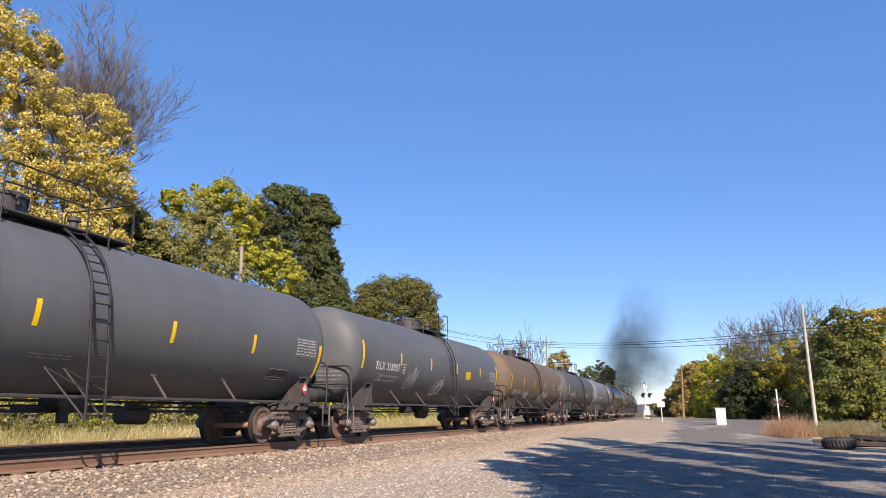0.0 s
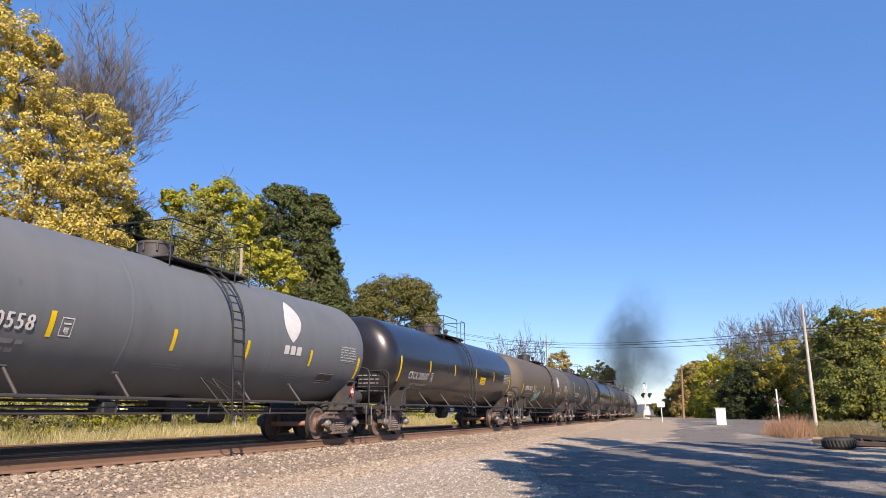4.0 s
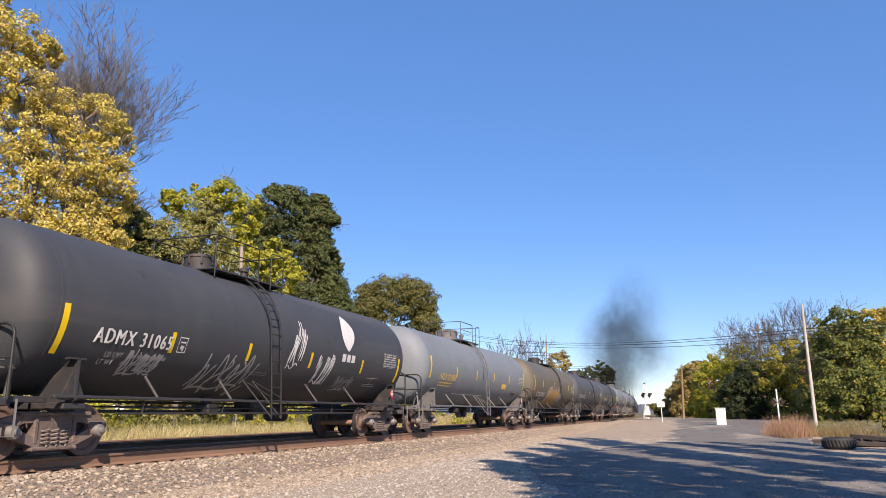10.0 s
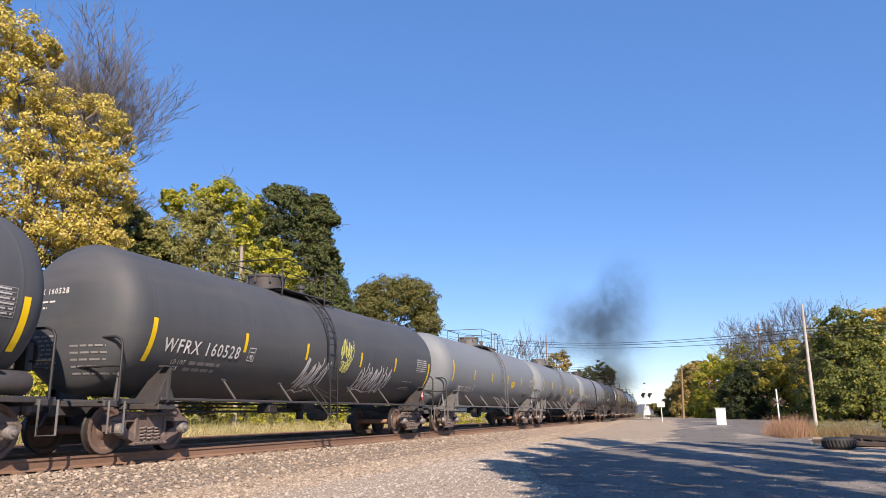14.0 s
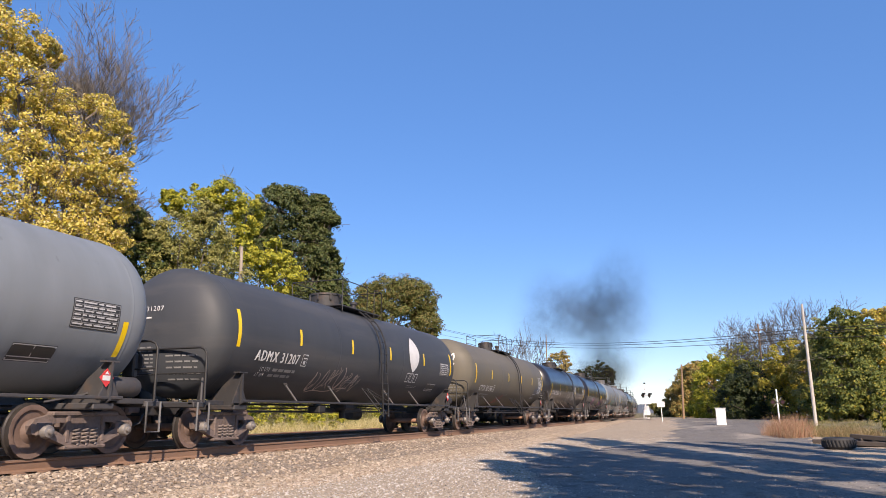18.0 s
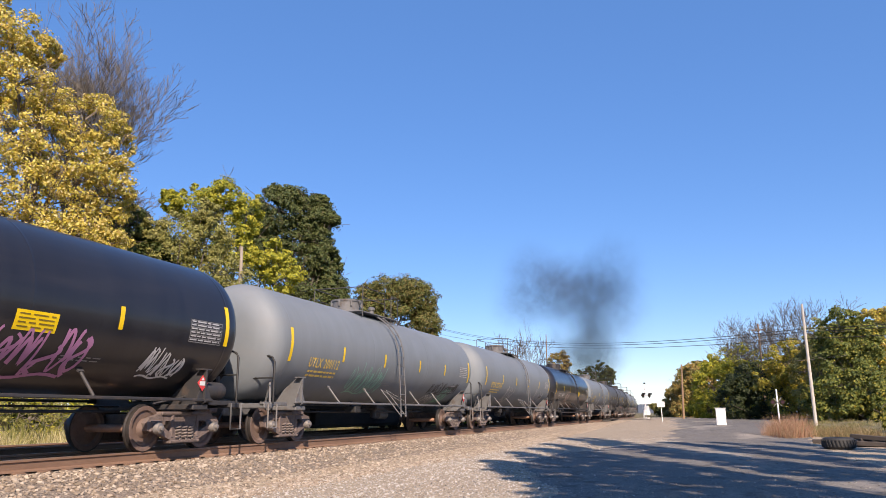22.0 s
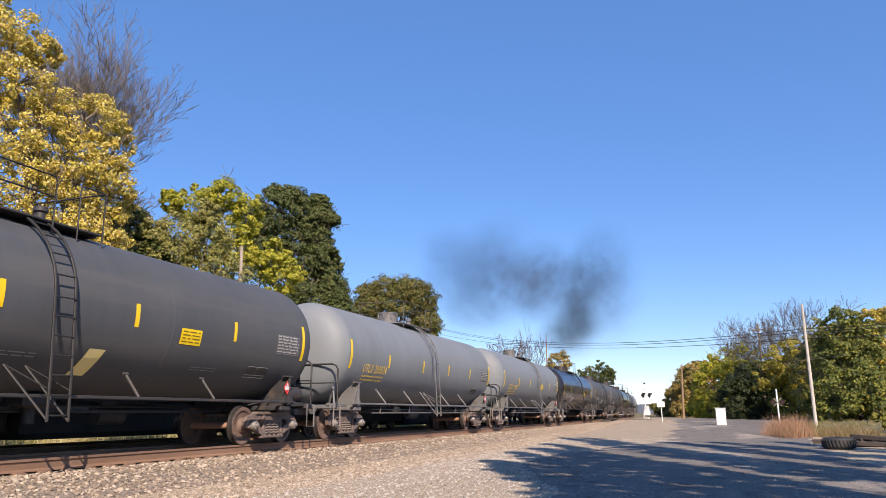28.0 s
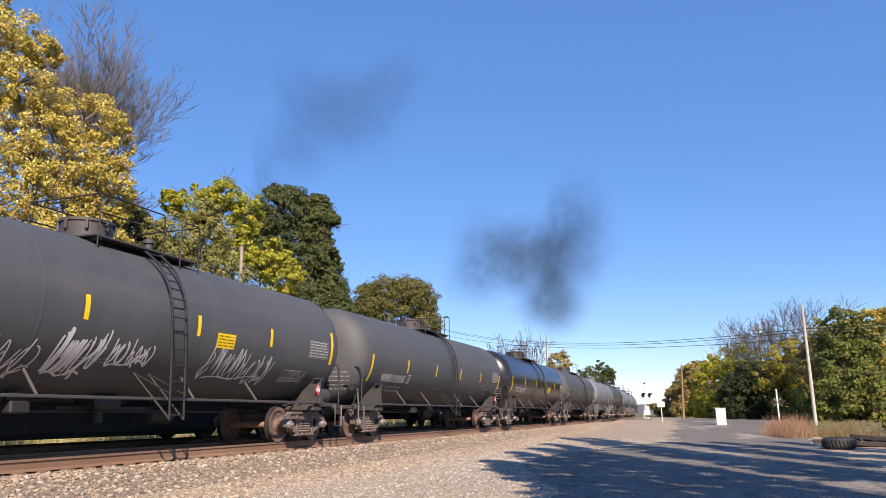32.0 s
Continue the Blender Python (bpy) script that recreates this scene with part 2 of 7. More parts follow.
def part(name, geo, mat, parent, label="", smooth=35.0, at=None):
    """One mesh object under a thing or a part."""
    ob = new(name, geo if isinstance(geo, bpy.types.Mesh) else mesh_of(name, geo, mat, smooth))
    ob.parent = parent
    if at is not None:
        ob.matrix_basis = at
    if label:
        ob["label"] = label
    return ob


def thing(name, label, category, group="", kind="", at=None):
    ob = new(name)
    ob.empty_display_size = 0.3
    tagged(ob, label, category, group, kind)
    if at is not None:
        ob.matrix_basis = at
    return ob


def solid(name, geo, mat, label, category, group="", kind="", smooth=35.0, at=None):
    ob = new(name, mesh_of(name, geo, mat, smooth))
    tagged(ob, label, category, group, kind)
    if at is not None:
        ob.matrix_basis = at
    return ob


# ================= the line of the railway =================
TRACK_X, BEND_AT, BEND = -11.735, 33.7, 0.00062
FAR_OFF = 4.3


def on_track(s, off=0.0, z=0.0):
    """The pose at s metres along the near track; off: metres to its left; y points along it."""
    u = max(s - BEND_AT, 0.0)
    th = BEND * u
    x = TRACK_X - (1 - math.cos(th)) / BEND - off * math.cos(th)
    y = (BEND_AT + math.sin(th) / BEND if u > 0 else s) - off * math.sin(th)
    return pose(x, y, z, 0, 0, math.degrees(th))


def smoothstep(a, b, x):
    t = min(max((x - a) / (b - a), 0.0), 1.0)
    return t * t * (3 - 2 * t)


def land(x, y):
    """The height of the ground."""
    z = -0.62 + 0.6 * smoothstep(24, 85, y) + 0.3 * smoothstep(4, 14, x) * smoothstep(25, 60, y)
    u = max(y - BEND_AT, 0)
    c = TRACK_X - BEND * u * u / 2
    lat = x - c
    bed = smoothstep(3.6, 1.5, lat) * smoothstep(-8.6, -6.2, lat)
    z = z + (-0.235 - z) * bed
    z += -0.15 * smoothstep(-8, -12, lat) + 0.9 * smoothstep(-18, -60, lat)
    return z


# ================= ground =================
M_GRAVEL = ground_mat("tan_gravel", (0.225, 0.18, 0.13), (0.45, 0.375, 0.285), (0.33, 0.26, 0.185), 30.0)
M_ASPHALT = ground_mat("worn_asphalt", (0.106, 0.099, 0.091), (0.207, 0.194, 0.176), (0.158, 0.143, 0.125), 40.0, 0.5, 0.012, wear=(0.352, 0.308, 0.255))
M_BED = ground_mat("ballast_bed", (0.141, 0.113, 0.088), (0.317, 0.264, 0.211), (0.211, 0.167, 0.132), 24.0, 0.8, 0.03)
M_SOIL = ground_mat("weedy_soil", (0.13, 0.105, 0.06), (0.22, 0.18, 0.1), (0.11, 0.11, 0.045), 9.0, 0.4, 0.05)
M_STONE = stones_mat("ballast_stones", [(0.14, 0.108, 0.08), (0.25, 0.198, 0.15), (0.33, 0.265, 0.205), (0.43, 0.365, 0.295), (0.19, 0.14, 0.1), (0.28, 0.222, 0.168)])
M_STONE2 = stones_mat("lot_stones", [(0.211, 0.189, 0.167), (0.334, 0.304, 0.273), (0.422, 0.387, 0.352), (0.528, 0.493, 0.449)])
M_STONE3 = stones_mat("lot_grit", [(0.106, 0.097, 0.088), (0.176, 0.163, 0.145), (0.246, 0.229, 0.207), (0.334, 0.312, 0.286)])
M_RUSTRAIL = surface("rail_rust", (0.167, 0.095, 0.062), (0.264, 0.163, 0.110), 0.75, 0.1, 16, 1.5, (0.880, 0.176, 0.880), bump=0.2)
M_RAILTOP = surface("worn_rail_head", (0.229, 0.158, 0.132), (0.334, 0.246, 0.207), 0.4, 0.5, 30, 2, (0.880, 0.088, 0.880), bump=0.05)
M_TIE = surface("creosoted_timber", (0.11, 0.082, 0.066), (0.19, 0.145, 0.115), 0.85, 0, 12, 1.5, (0.2, 1, 1), bump=0.4)


def axis_steps(lo, hi, step, far):
    near = [lo + i * step for i in range(int((hi - lo) / step) + 1)]
    return [lo - d for d in far[::-1]] + near + [near[-1] + d for d in far]


def sheet(xs, ys, height, keep=None, mat_of=None):
    g = Geo()
    idx = {}
    for j, y in enumerate(ys):
        for i, x in enumerate(xs):
            idx[i, j] = len(g.v)
            g.v.append((x, y, height(x, y)))
    for j in range(len(ys) - 1):
        for i in range(len(xs) - 1):
            if keep is None or keep((xs[i] + xs[i + 1]) / 2, (ys[j] + ys[j + 1]) / 2):
                g.f.append([idx[i, j], idx[i + 1, j], idx[i + 1, j + 1], idx[i, j + 1]])
    return g


FAR = [15, 40, 90, 180, 350, 700, 1400, 2600]
gx, gy = axis_steps(-48, 26, 0.4, FAR), axis_steps(-24, 150, 1.5, FAR)
ground = solid("ground", sheet(gx, gy, land), M_GRAVEL, "pale grey gravel ground beside the railway", "ground", kind="structure", smooth=60)
ground.data.materials.append(M_SOIL)
ground.data.materials.append(M_BED)
for pl in ground.data.polygons:
    c = pl.center
    if c.x < TRACK_X - 7.6 or c.x > 14 or (c.x > 4.8 and c.y > 37) or c.y > 118 or c.y < -40:
        pl.material_index = 1
    elif -7.2 < c.x - (TRACK_X - BEND * max(c.y - BEND_AT, 0) ** 2 / 2) < 3.0:
        pl.material_index = 2


def lot_edge(y):
    return (-2.9 - 2.6 * smoothstep(12, 22, y) + 3.0 * smoothstep(23, 36, y) - 1.6 * smoothstep(52, 84, y)
            + (0.5 + 0.9 * smoothstep(25, 40, y)) * noise.noise((y * 0.35, 3.1, 0)) + (0.25 + 0.5 * smoothstep(25, 40, y)) * noise.noise((y * 1.3, 7.7, 0)) + 0.12 * noise.noise((y * 4.1, 2.7, 0)))


def lot_rim(y):
    return 3.4 + 0.02 * y + 0.5 * noise.noise((y * 0.4, 1.3, 0)) + 0.3 * noise.noise((y * 1.7, 5.3, 0))


def strip(ys, left, right, n, lift):
    """A draped strip of paving between two uneven edges."""
    g = Geo()
    for y in ys:
        a, b = left(y), right(y)
        for i in range(n + 1):
            x = a + (b - a) * i / n
            edge = 0.012 if 0 < i < n else -0.02
            g.v.append((x, y, lift(x, y) + edge))
    for j in range(len(ys) - 1):
        g.f += [[j * (n + 1) + i, j * (n + 1) + i + 1, (j + 1) * (n + 1) + i + 1, (j + 1) * (n + 1) + i] for i in range(n)]
    return g


def road_height(x, y):
    over = smoothstep(-21, -18.5, x) * smoothstep(-7.0, -9.5, x)
    return land(x, y) * (1 - over) - 0.004 * over


road = solid("road", strip([-20 + 0.25 * i for i in range(418)], lot_edge, lot_rim, 24, land), M_ASPHALT,
             "cracked dusty grey asphalt lot beside the railway", "road", kind="structure", smooth=60)
solid("crossing_road", strip([84.5 + 0.5 * i for i in range(17)], lambda y: -60.0, lambda y: 6.0, 90, road_height), M_ASPHALT,
      "grey asphalt road over the level crossing", "road", kind="structure", smooth=60)


def stones(n, place, lo, hi, seed, small=False):
    """Loose crushed stones: uneven, flattened lumps of twelve corners, or of six for small ones."""
    rs = np.random.RandomState(seed)
    q = (1 + 5 ** 0.5) / 2
    base = np.array([(-1, q, 0), (1, q, 0), (-1, -q, 0), (1, -q, 0), (0, -1, q), (0, 1, q), (0, -1, -q), (0, 1, -q), (q, 0, -1), (q, 0, 1), (-q, 0, -1), (-q, 0, 1)]) / 1.9
    tri = np.array([(0, 11, 5), (0, 5, 1), (0, 1, 7), (0, 7, 10), (0, 10, 11), (1, 5, 9), (5, 11, 4), (11, 10, 2), (10, 7, 6), (7, 1, 8),
                    (3, 9, 4), (3, 4, 2), (3, 2, 6), (3, 6, 8), (3, 8, 9), (4, 9, 5), (2, 4, 11), (6, 2, 10), (8, 6, 7), (9, 8, 1)])
    if small:
        base = np.array([(1, 0, 0), (-1, 0, 0), (0, 1, 0), (0, -1, 0), (0, 0, 1), (0, 0, -1)])
        tri = np.array([(0, 2, 4), (2, 1, 4), (1, 3, 4), (3, 0, 4), (2, 0, 5), (1, 2, 5), (3, 1, 5), (0, 3, 5)])
    nv = len(base)
    pts = np.array([place(rs) for _ in range(n)])
    size = rs.uniform(lo, hi, n) * rs.choice([0.7, 1.0, 1.25], n)
    v = base[None] * (1 + rs.uniform(-0.3, 0.3, (n, nv, 1))) * (np.array([1, 0.8, 0.62]) * (1 + rs.uniform(-0.2, 0.2, (n, 1, 3))))
    a, tilt = rs.uniform(0, 6.283, n), rs.uniform(-0.5, 0.5, n)
    c, s = np.cos(tilt)[:, None], np.sin(tilt)[:, None]
    v = np.stack([v[:, :, 0] * c - v[:, :, 2] * s, v[:, :, 1], v[:, :, 0] * s + v[:, :, 2] * c], 2)
    c, s = np.cos(a)[:, None], np.sin(a)[:, None]
    w = np.stack([v[:, :, 0] * c - v[:, :, 1] * s, v[:, :, 0] * s + v[:, :, 1] * c, v[:, :, 2]], 2)
    w = w * size[:, None, None] + pts[:, None, :]
    g = Geo()
    g.v = w.reshape(-1, 3).tolist()
    g.f = (tri[None] + (np.arange(n) * nv)[:, None, None]).reshape(-1, 3).tolist()
    return g


def ballast_spot(rs):
    s = 4 + 75 * rs.rand() ** 1.7
    lat = rs.uniform(1.0, 4.4) if rs.rand() < 0.85 else rs.uniform(-0.7, 0.7)
    p = on_track(s, -lat).translation
    return (p.x, p.y, land(p.x, p.y) + 0.005)


def lot_spot(rs):
    y = 9 + 30 * rs.rand() ** 1.5
    x = rs.uniform(-8.2, -1.0)
    while x > lot_edge(y) + 0.4 + 2.6 * rs.rand() ** 3:
        x = rs.uniform(-8.2, -1.0)
    return (x, y, land(x, y) + 0.004)


def debris_spot(rs):
    y = 10 + 40 * rs.rand() ** 1.4
    x = rs.uniform(-5.5, 4.0)
    return (x, y, land(x, y) + 0.016)


solid("debris", stones(6000, debris_spot, 0.006, 0.026, 6, True), M_STONE3, "scattered small stones on the asphalt", "gravel", kind="stuff", smooth=0)
solid("ballast", stones(24000, ballast_spot, 0.022, 0.046, 3), M_STONE, "loose pinkish-grey crushed stone ballast along the rails", "ballast", kind="stuff", smooth=0)
solid("gravel", stones(15000, lot_spot, 0.01, 0.028, 4, True), M_STONE2, "loose pale grey gravel stones", "gravel", kind="stuff", smooth=0)

# ================= tracks =================
RAIL_PROFILE = [(-0.036, 0.0), (-0.03, 0.004), (0.03, 0.004), (0.036, 0.0), (0.036, -0.035), (0.012, -0.05), (0.01, -0.16), (0.07, -0.186),
                (0.075, -0.202), (-0.075, -0.202), (-0.07, -0.186), (-0.01, -0.16), (-0.012, -0.05), (-0.036, -0.035)]


def rail(off):
    g = Geo()
    steps = [-620, -300, -150, -60, -30] + [-20 + 4 * i for i in range(14)] + [36 + 6 * i for i in range(60)]
    n = len(RAIL_PROFILE)
    for s in steps:
        m = on_track(s, off)
        g.v += [tuple(m @ Vector((x, 0, z))) for x, z in RAIL_PROFILE]
    for i in range(len(steps) - 1):
        for k in range(n):
            a, b = i * n + k, i * n + (k + 1) % n
            g.f.append([a, b, b + n, a + n])
    return g


TIE = mesh_of("sleeper", Geo().box((0, 0, 0), (2.6, 0.23, 0.17), ch=0.015), M_TIE)
PLATE = mesh_of("tie_plate", Geo().box((0, 0, 0), (0.36, 0.2, 0.02), ch=0.004), M_RUSTRAIL)
for label, off, first, count in (("rusty running track on stone ballast, near line", 0.0, 3.0, 150), ("rusty running track on stone ballast, far line", FAR_OFF, 4.0, 90)):
    track = thing("railway_track", label, "railway track", "railway tracks", "structure")
    for o in (-0.755, 0.755):
        r = part("rail", rail(off + o), M_RUSTRAIL, track, smooth=0)
        r.data.materials.append(M_RAILTOP)
        for pl in r.data.polygons:
            if pl.index % len(RAIL_PROFILE) < 3:
                pl.material_index = 1
    rt = random.Random(5 + count)
    for i in range(count):
        m = on_track(first + 0.5 * i, off + rt.uniform(-0.06, 0.06), -0.302 + rt.uniform(-0.008, 0.008))
        tie = part("sleeper", TIE, None, track, at=m @ pose(0, 0, 0, 0, 0, rt.uniform(-1.2, 1.2)))
    if off == 0.0:
        for i in range(70):
            part("tie_plate", PLATE, None, track, at=on_track(first + 2 + 0.5 * i, -0.755, -0.212))
    far = Geo()
    for i in range(260):
        far.box((0, 0, 0), (2.6, 0.23, 0.17))
        m = on_track(first + 0.5 * (count + i), off, -0.302)
        far.v[-8:] = [tuple(m @ Vector(q)) for q in far.v[-8:]]
    part("far_sleepers", far, M_TIE, track, smooth=0)["kind"] = "stuff"

# level crossing panels between and beside the rails
M_PANEL = surface("rubber_crossing_panel", (0.06, 0.058, 0.056), (0.1, 0.095, 0.09), 0.8, 0, 15, 1, bump=0.2)
crossing = thing("level_crossing", "dark grey rubber panels of a road level crossing", "level crossing", kind="structure")
for off in (0.0, FAR_OFF):
    for i in range(3):
        for o, w in ((0.0, 1.3), (-1.3, 0.95), (1.3, 0.95)):
            part("panel", Geo().box((0, 0, -0.09), (w, 2.9, 0.17), ch=0.02), M_PANEL, crossing, at=on_track(86 + 3.0 * i, off + o))

# ================= plants =================
M_BARK = surface("grey_bark", (0.1, 0.08, 0.065), (0.2, 0.165, 0.135), 0.9, 0, 10, 1.5, (1, 1, 0.2), bump=0.6, bump_d=0.03)
M_TWIG = surface("bare_twigs", (0.1, 0.088, 0.076), (0.18, 0.155, 0.132), 0.9, 0, 10, 1.5, bump=0)
LEAVES = {
    "yellow": leaf_mat("yellow_leaves", [(0.36, 0.25, 0.05), (0.7, 0.54, 0.1), (0.32, 0.31, 0.05), (0.78, 0.62, 0.2), (0.55, 0.43, 0.09), (0.36, 0.35, 0.05), (0.82, 0.69, 0.38), (0.62, 0.54, 0.08), (0.3, 0.22, 0.06), (0.74, 0.56, 0.18)], 0.34),
    "yellowgreen": leaf_mat("yellow_green_leaves", [(0.15, 0.19, 0.03), (0.36, 0.37, 0.045), (0.56, 0.5, 0.06), (0.24, 0.27, 0.04), (0.5, 0.42, 0.05)], 0.32),
    "olive": leaf_mat("olive_leaves", [(0.16, 0.17, 0.05), (0.27, 0.27, 0.08), (0.36, 0.33, 0.11), (0.22, 0.21, 0.08)], 0.3),
    "rustgreen": leaf_mat("green_and_rust_leaves", [(0.08, 0.1, 0.028), (0.14, 0.15, 0.04), (0.22, 0.15, 0.05), (0.1, 0.12, 0.03), (0.14, 0.15, 0.04)], 0.25),
    "leafgreen": leaf_mat("leaf_green_leaves", [(0.05, 0.075, 0.02), (0.11, 0.14, 0.03), (0.2, 0.22, 0.045), (0.07, 0.095, 0.025), (0.14, 0.16, 0.035), (0.36, 0.3, 0.05)], 0.26),
    "green": leaf_mat("dark_green_leaves", [(0.035, 0.055, 0.015), (0.07, 0.095, 0.025), (0.13, 0.14, 0.035), (0.05, 0.075, 0.02)], 0.22),
    "maple": leaf_mat("maple_leaves", [(0.045, 0.072, 0.022), (0.085, 0.115, 0.035), (0.13, 0.145, 0.045), (0.06, 0.088, 0.028), (0.12, 0.105, 0.042)], 0.25),
    "gold": leaf_mat("golden_green_leaves", [(0.42, 0.33, 0.05), (0.28, 0.29, 0.045), (0.52, 0.37, 0.06), (0.18, 0.2, 0.04), (0.36, 0.27, 0.05)], 0.3),
    # needle greens about halved: the hollow's shade is put into the colour
    "evergreen": leaf_mat("dark_evergreen_needles", [(0.016, 0.026, 0.01), (0.03, 0.045, 0.015), (0.048, 0.06, 0.018)], 0.12),
    "rust": leaf_mat("turning_leaves", [(0.06, 0.09, 0.025), (0.12, 0.13, 0.03), (0.26, 0.15, 0.04), (0.09, 0.11, 0.03)], 0.25),
    "orange": leaf_mat("orange_leaves", [(0.4, 0.25, 0.08), (0.52, 0.33, 0.1), (0.28, 0.25, 0.07), (0.2, 0.18, 0.06), (0.46, 0.36, 0.12)], 0.3),
    "mixed": leaf_mat("mixed_leaves", [(0.09, 0.12, 0.028), (0.2, 0.22, 0.045), (0.46, 0.38, 0.06), (0.13, 0.15, 0.035), (0.32, 0.28, 0.06)], 0.22),
}


def leaf_cloud(lobes, per_lobe, size, seed, clump=0.42):
    """Leaves in clumps that fill the lobes (x, y, z, radius across, radius up), as folded quads that face outwards."""
    rs = np.random.RandomState(seed)
    out, nrm = [], []
    for x, y, z, ra, rz in lobes:
        n_cl = max(16, int(per_lobe / 60))
        d = rs.normal(size=(n_cl, 3))
        d /= np.linalg.norm(d, axis=1)[:, None]
        r = rs.uniform(0.3, 1.0, n_cl) ** 0.45
        cl = np.array([x, y, z]) + d * r[:, None] * np.array([ra, ra, rz])
        k = per_lobe // n_cl
        sg = clump * (0.5 + 0.8 * rs.rand(n_cl)) * min(1.7, max(0.45, ra / 2.0))
        q = rs.normal(size=(n_cl * k, 3))
        q *= (rs.uniform(0.55, 1.15, n_cl * k) / np.linalg.norm(q, axis=1))[:, None]
        out.append(np.repeat(cl, k, 0) + q * np.repeat(sg, k)[:, None] * np.array([1.15, 1.15, 0.8]))
        nrm.append(np.repeat(d, k, 0) * 0.45 + q * 0.75 + np.array([0, 0, 0.35]))
    p = np.concatenate(out)
    n = len(p)
    c = np.concatenate(nrm) + rs.normal(size=(n, 3)) * 0.5
    c /= np.linalg.norm(c, axis=1)[:, None]
    a = np.cross(c, rs.normal(size=(n, 3)))
    a /= np.linalg.norm(a, axis=1)[:, None]
    b = np.cross(c, a)
    s = (size * rs.uniform(0.6, 1.25, n))[:, None]
    q = np.stack([p - a * s * 0.6, p - b * s * 0.34 + c * s * 0.1, p + a * s * 0.6, p + b * s * 0.34 + c * s * 0.1], 1)
    return Geo().quads(q)


def limb(g, rs, p, d, length, r, depth, spread, min_r, droop=0.0):
    """A branch that bends and forks."""
    pts, rad = [p.copy()], [r]
    n = 4 if depth > 1 else 2
    for i in range(n):
        d = (d + Vector((rs.uniform(-1, 1), rs.uniform(-1, 1), rs.uniform(-0.5, 0.9) - droop)) * 0.1).normalized()
        p = p + d * (length / n)
        pts.append(p.copy())
        rad.append(max(min_r, r * (1 - 0.42 * (i + 1) / n)))
    g.tube(pts, rad, 5 if r > 0.05 else 3, caps=False)
    if depth <= 0:
        return
    for k in range(rs.choice([2, 3, 3]) if depth < 6 else 4):
        i = rs.choice([2, 3, 4]) if n == 4 else rs.choice([1, 2])
        side = Vector((rs.uniform(-1, 1), rs.uniform(-1, 1), rs.uniform(-0.25, 0.7))).normalized()
        nd = (d * (1 - spread) + side * spread).normalized()
        limb(g, rs, pts[i], nd, length * rs.uniform(0.55, 0.8), max(min_r, rad[i] * 0.62), depth - 1, spread, min_r, droop)


def tree(name, label, base, lobes, leaf, per_lobe, size, seed, trunk_r=0.25, category="tree", clump=0.42):
    """A trunk with limbs into each lobe of the crown, and the crown's leaves."""
    rs = random.Random(seed)
    z0 = land(*base) - 0.1
    top = thing(name, label, category, "trees", at=pose(base[0], base[1], z0))
    lo = [(x - base[0], y - base[1], z - z0, a, b) for x, y, z, a, b in lobes]
    g = Geo()
    zt = max(q[2] for q in lo)
    cx, cy = sum(q[0] for q in lo) / len(lo), sum(q[1] for q in lo) / len(lo)
    spine = [Vector((cx * f * f + rs.uniform(-0.2, 0.2) * f, cy * f * f + rs.uniform(-0.2, 0.2) * f, zt * 0.85 * f)) for f in (0, 0.12, 0.3, 0.5, 0.75, 1)]
    g.tube(spine, [trunk_r * k for k in (1.35, 1.0, 0.85, 0.65, 0.4, 0.15)], 9)
    for x, y, z, a, b in lo:
        i = min(4, max(1, int(5 * max(0.1, (z - b * 1.2) / (zt * 0.85))) - 1)) if zt > 2 else 1
        p0, p1 = spine[i], Vector((x, y, z))
        mid = (p0 + p1) / 2 + Vector((rs.uniform(-0.4, 0.4), rs.uniform(-0.4, 0.4), -0.1 * (p1 - p0).length))
        r0 = trunk_r * 0.42
        g.tube([p0, mid, p1], [r0, r0 * 0.7, r0 * 0.3], 6, caps=False)
        for _ in range(5):
            dd = Vector((rs.gauss(0, 1), rs.gauss(0, 1), rs.gauss(0.3, 0.7))).normalized()
            limb(g, rs, p1 if rs.random() < 0.6 else mid, dd, a * rs.uniform(0.7, 1.0), r0 * 0.3, 1, 0.55, 0.012)
    part("trunk", g, M_BARK, top, "grey-brown trunk and limbs", smooth=60)
    part("crown", leaf_cloud(lo, per_lobe, size, seed, clump), LEAVES[leaf], top, smooth=0)
    return top


def bare_tree(name, label, base, height, seed, r=0.2, depth=5, spread=0.5, stems=1, min_r=0.012, lean=0.12, fork=0.0):
    """A leafless tree: a trunk up to the fork, and stems that fan out from there."""
    rs = random.Random(seed)
    z0 = land(*base) - 0.1
    ob = thing(name, label, "tree", "bare trees", at=pose(base[0], base[1], z0))
    trunk, twigs = Geo(), Geo()
    foot = Vector((0, 0, max(fork, 0.05 * height)))
    trunk.tube([Vector((0, 0, 0)), foot * 0.5 + Vector((rs.uniform(-0.1, 0.1), 0, 0)), foot], [r * 1.5, r * 1.2, r], 8)
    reach = height - foot.z
    for k in range(stems):
        a = 6.283 * (k + rs.random() * 0.6) / stems
        out = lean * (0.25 + 0.75 * rs.random()) * (stems > 1)
        d = Vector((math.cos(a) * out, math.sin(a) * out, 1)).normalized()
        limb(twigs, rs, foot, d, reach * 0.42 * (1 - 0.25 * out), r * (0.8 if stems == 1 else 0.55), depth, spread, min_r)
    part("trunk", trunk, M_TWIG, ob, smooth=60)
    part("crown", twigs, M_TWIG, ob, "fine bare twigs", smooth=60)
    return ob


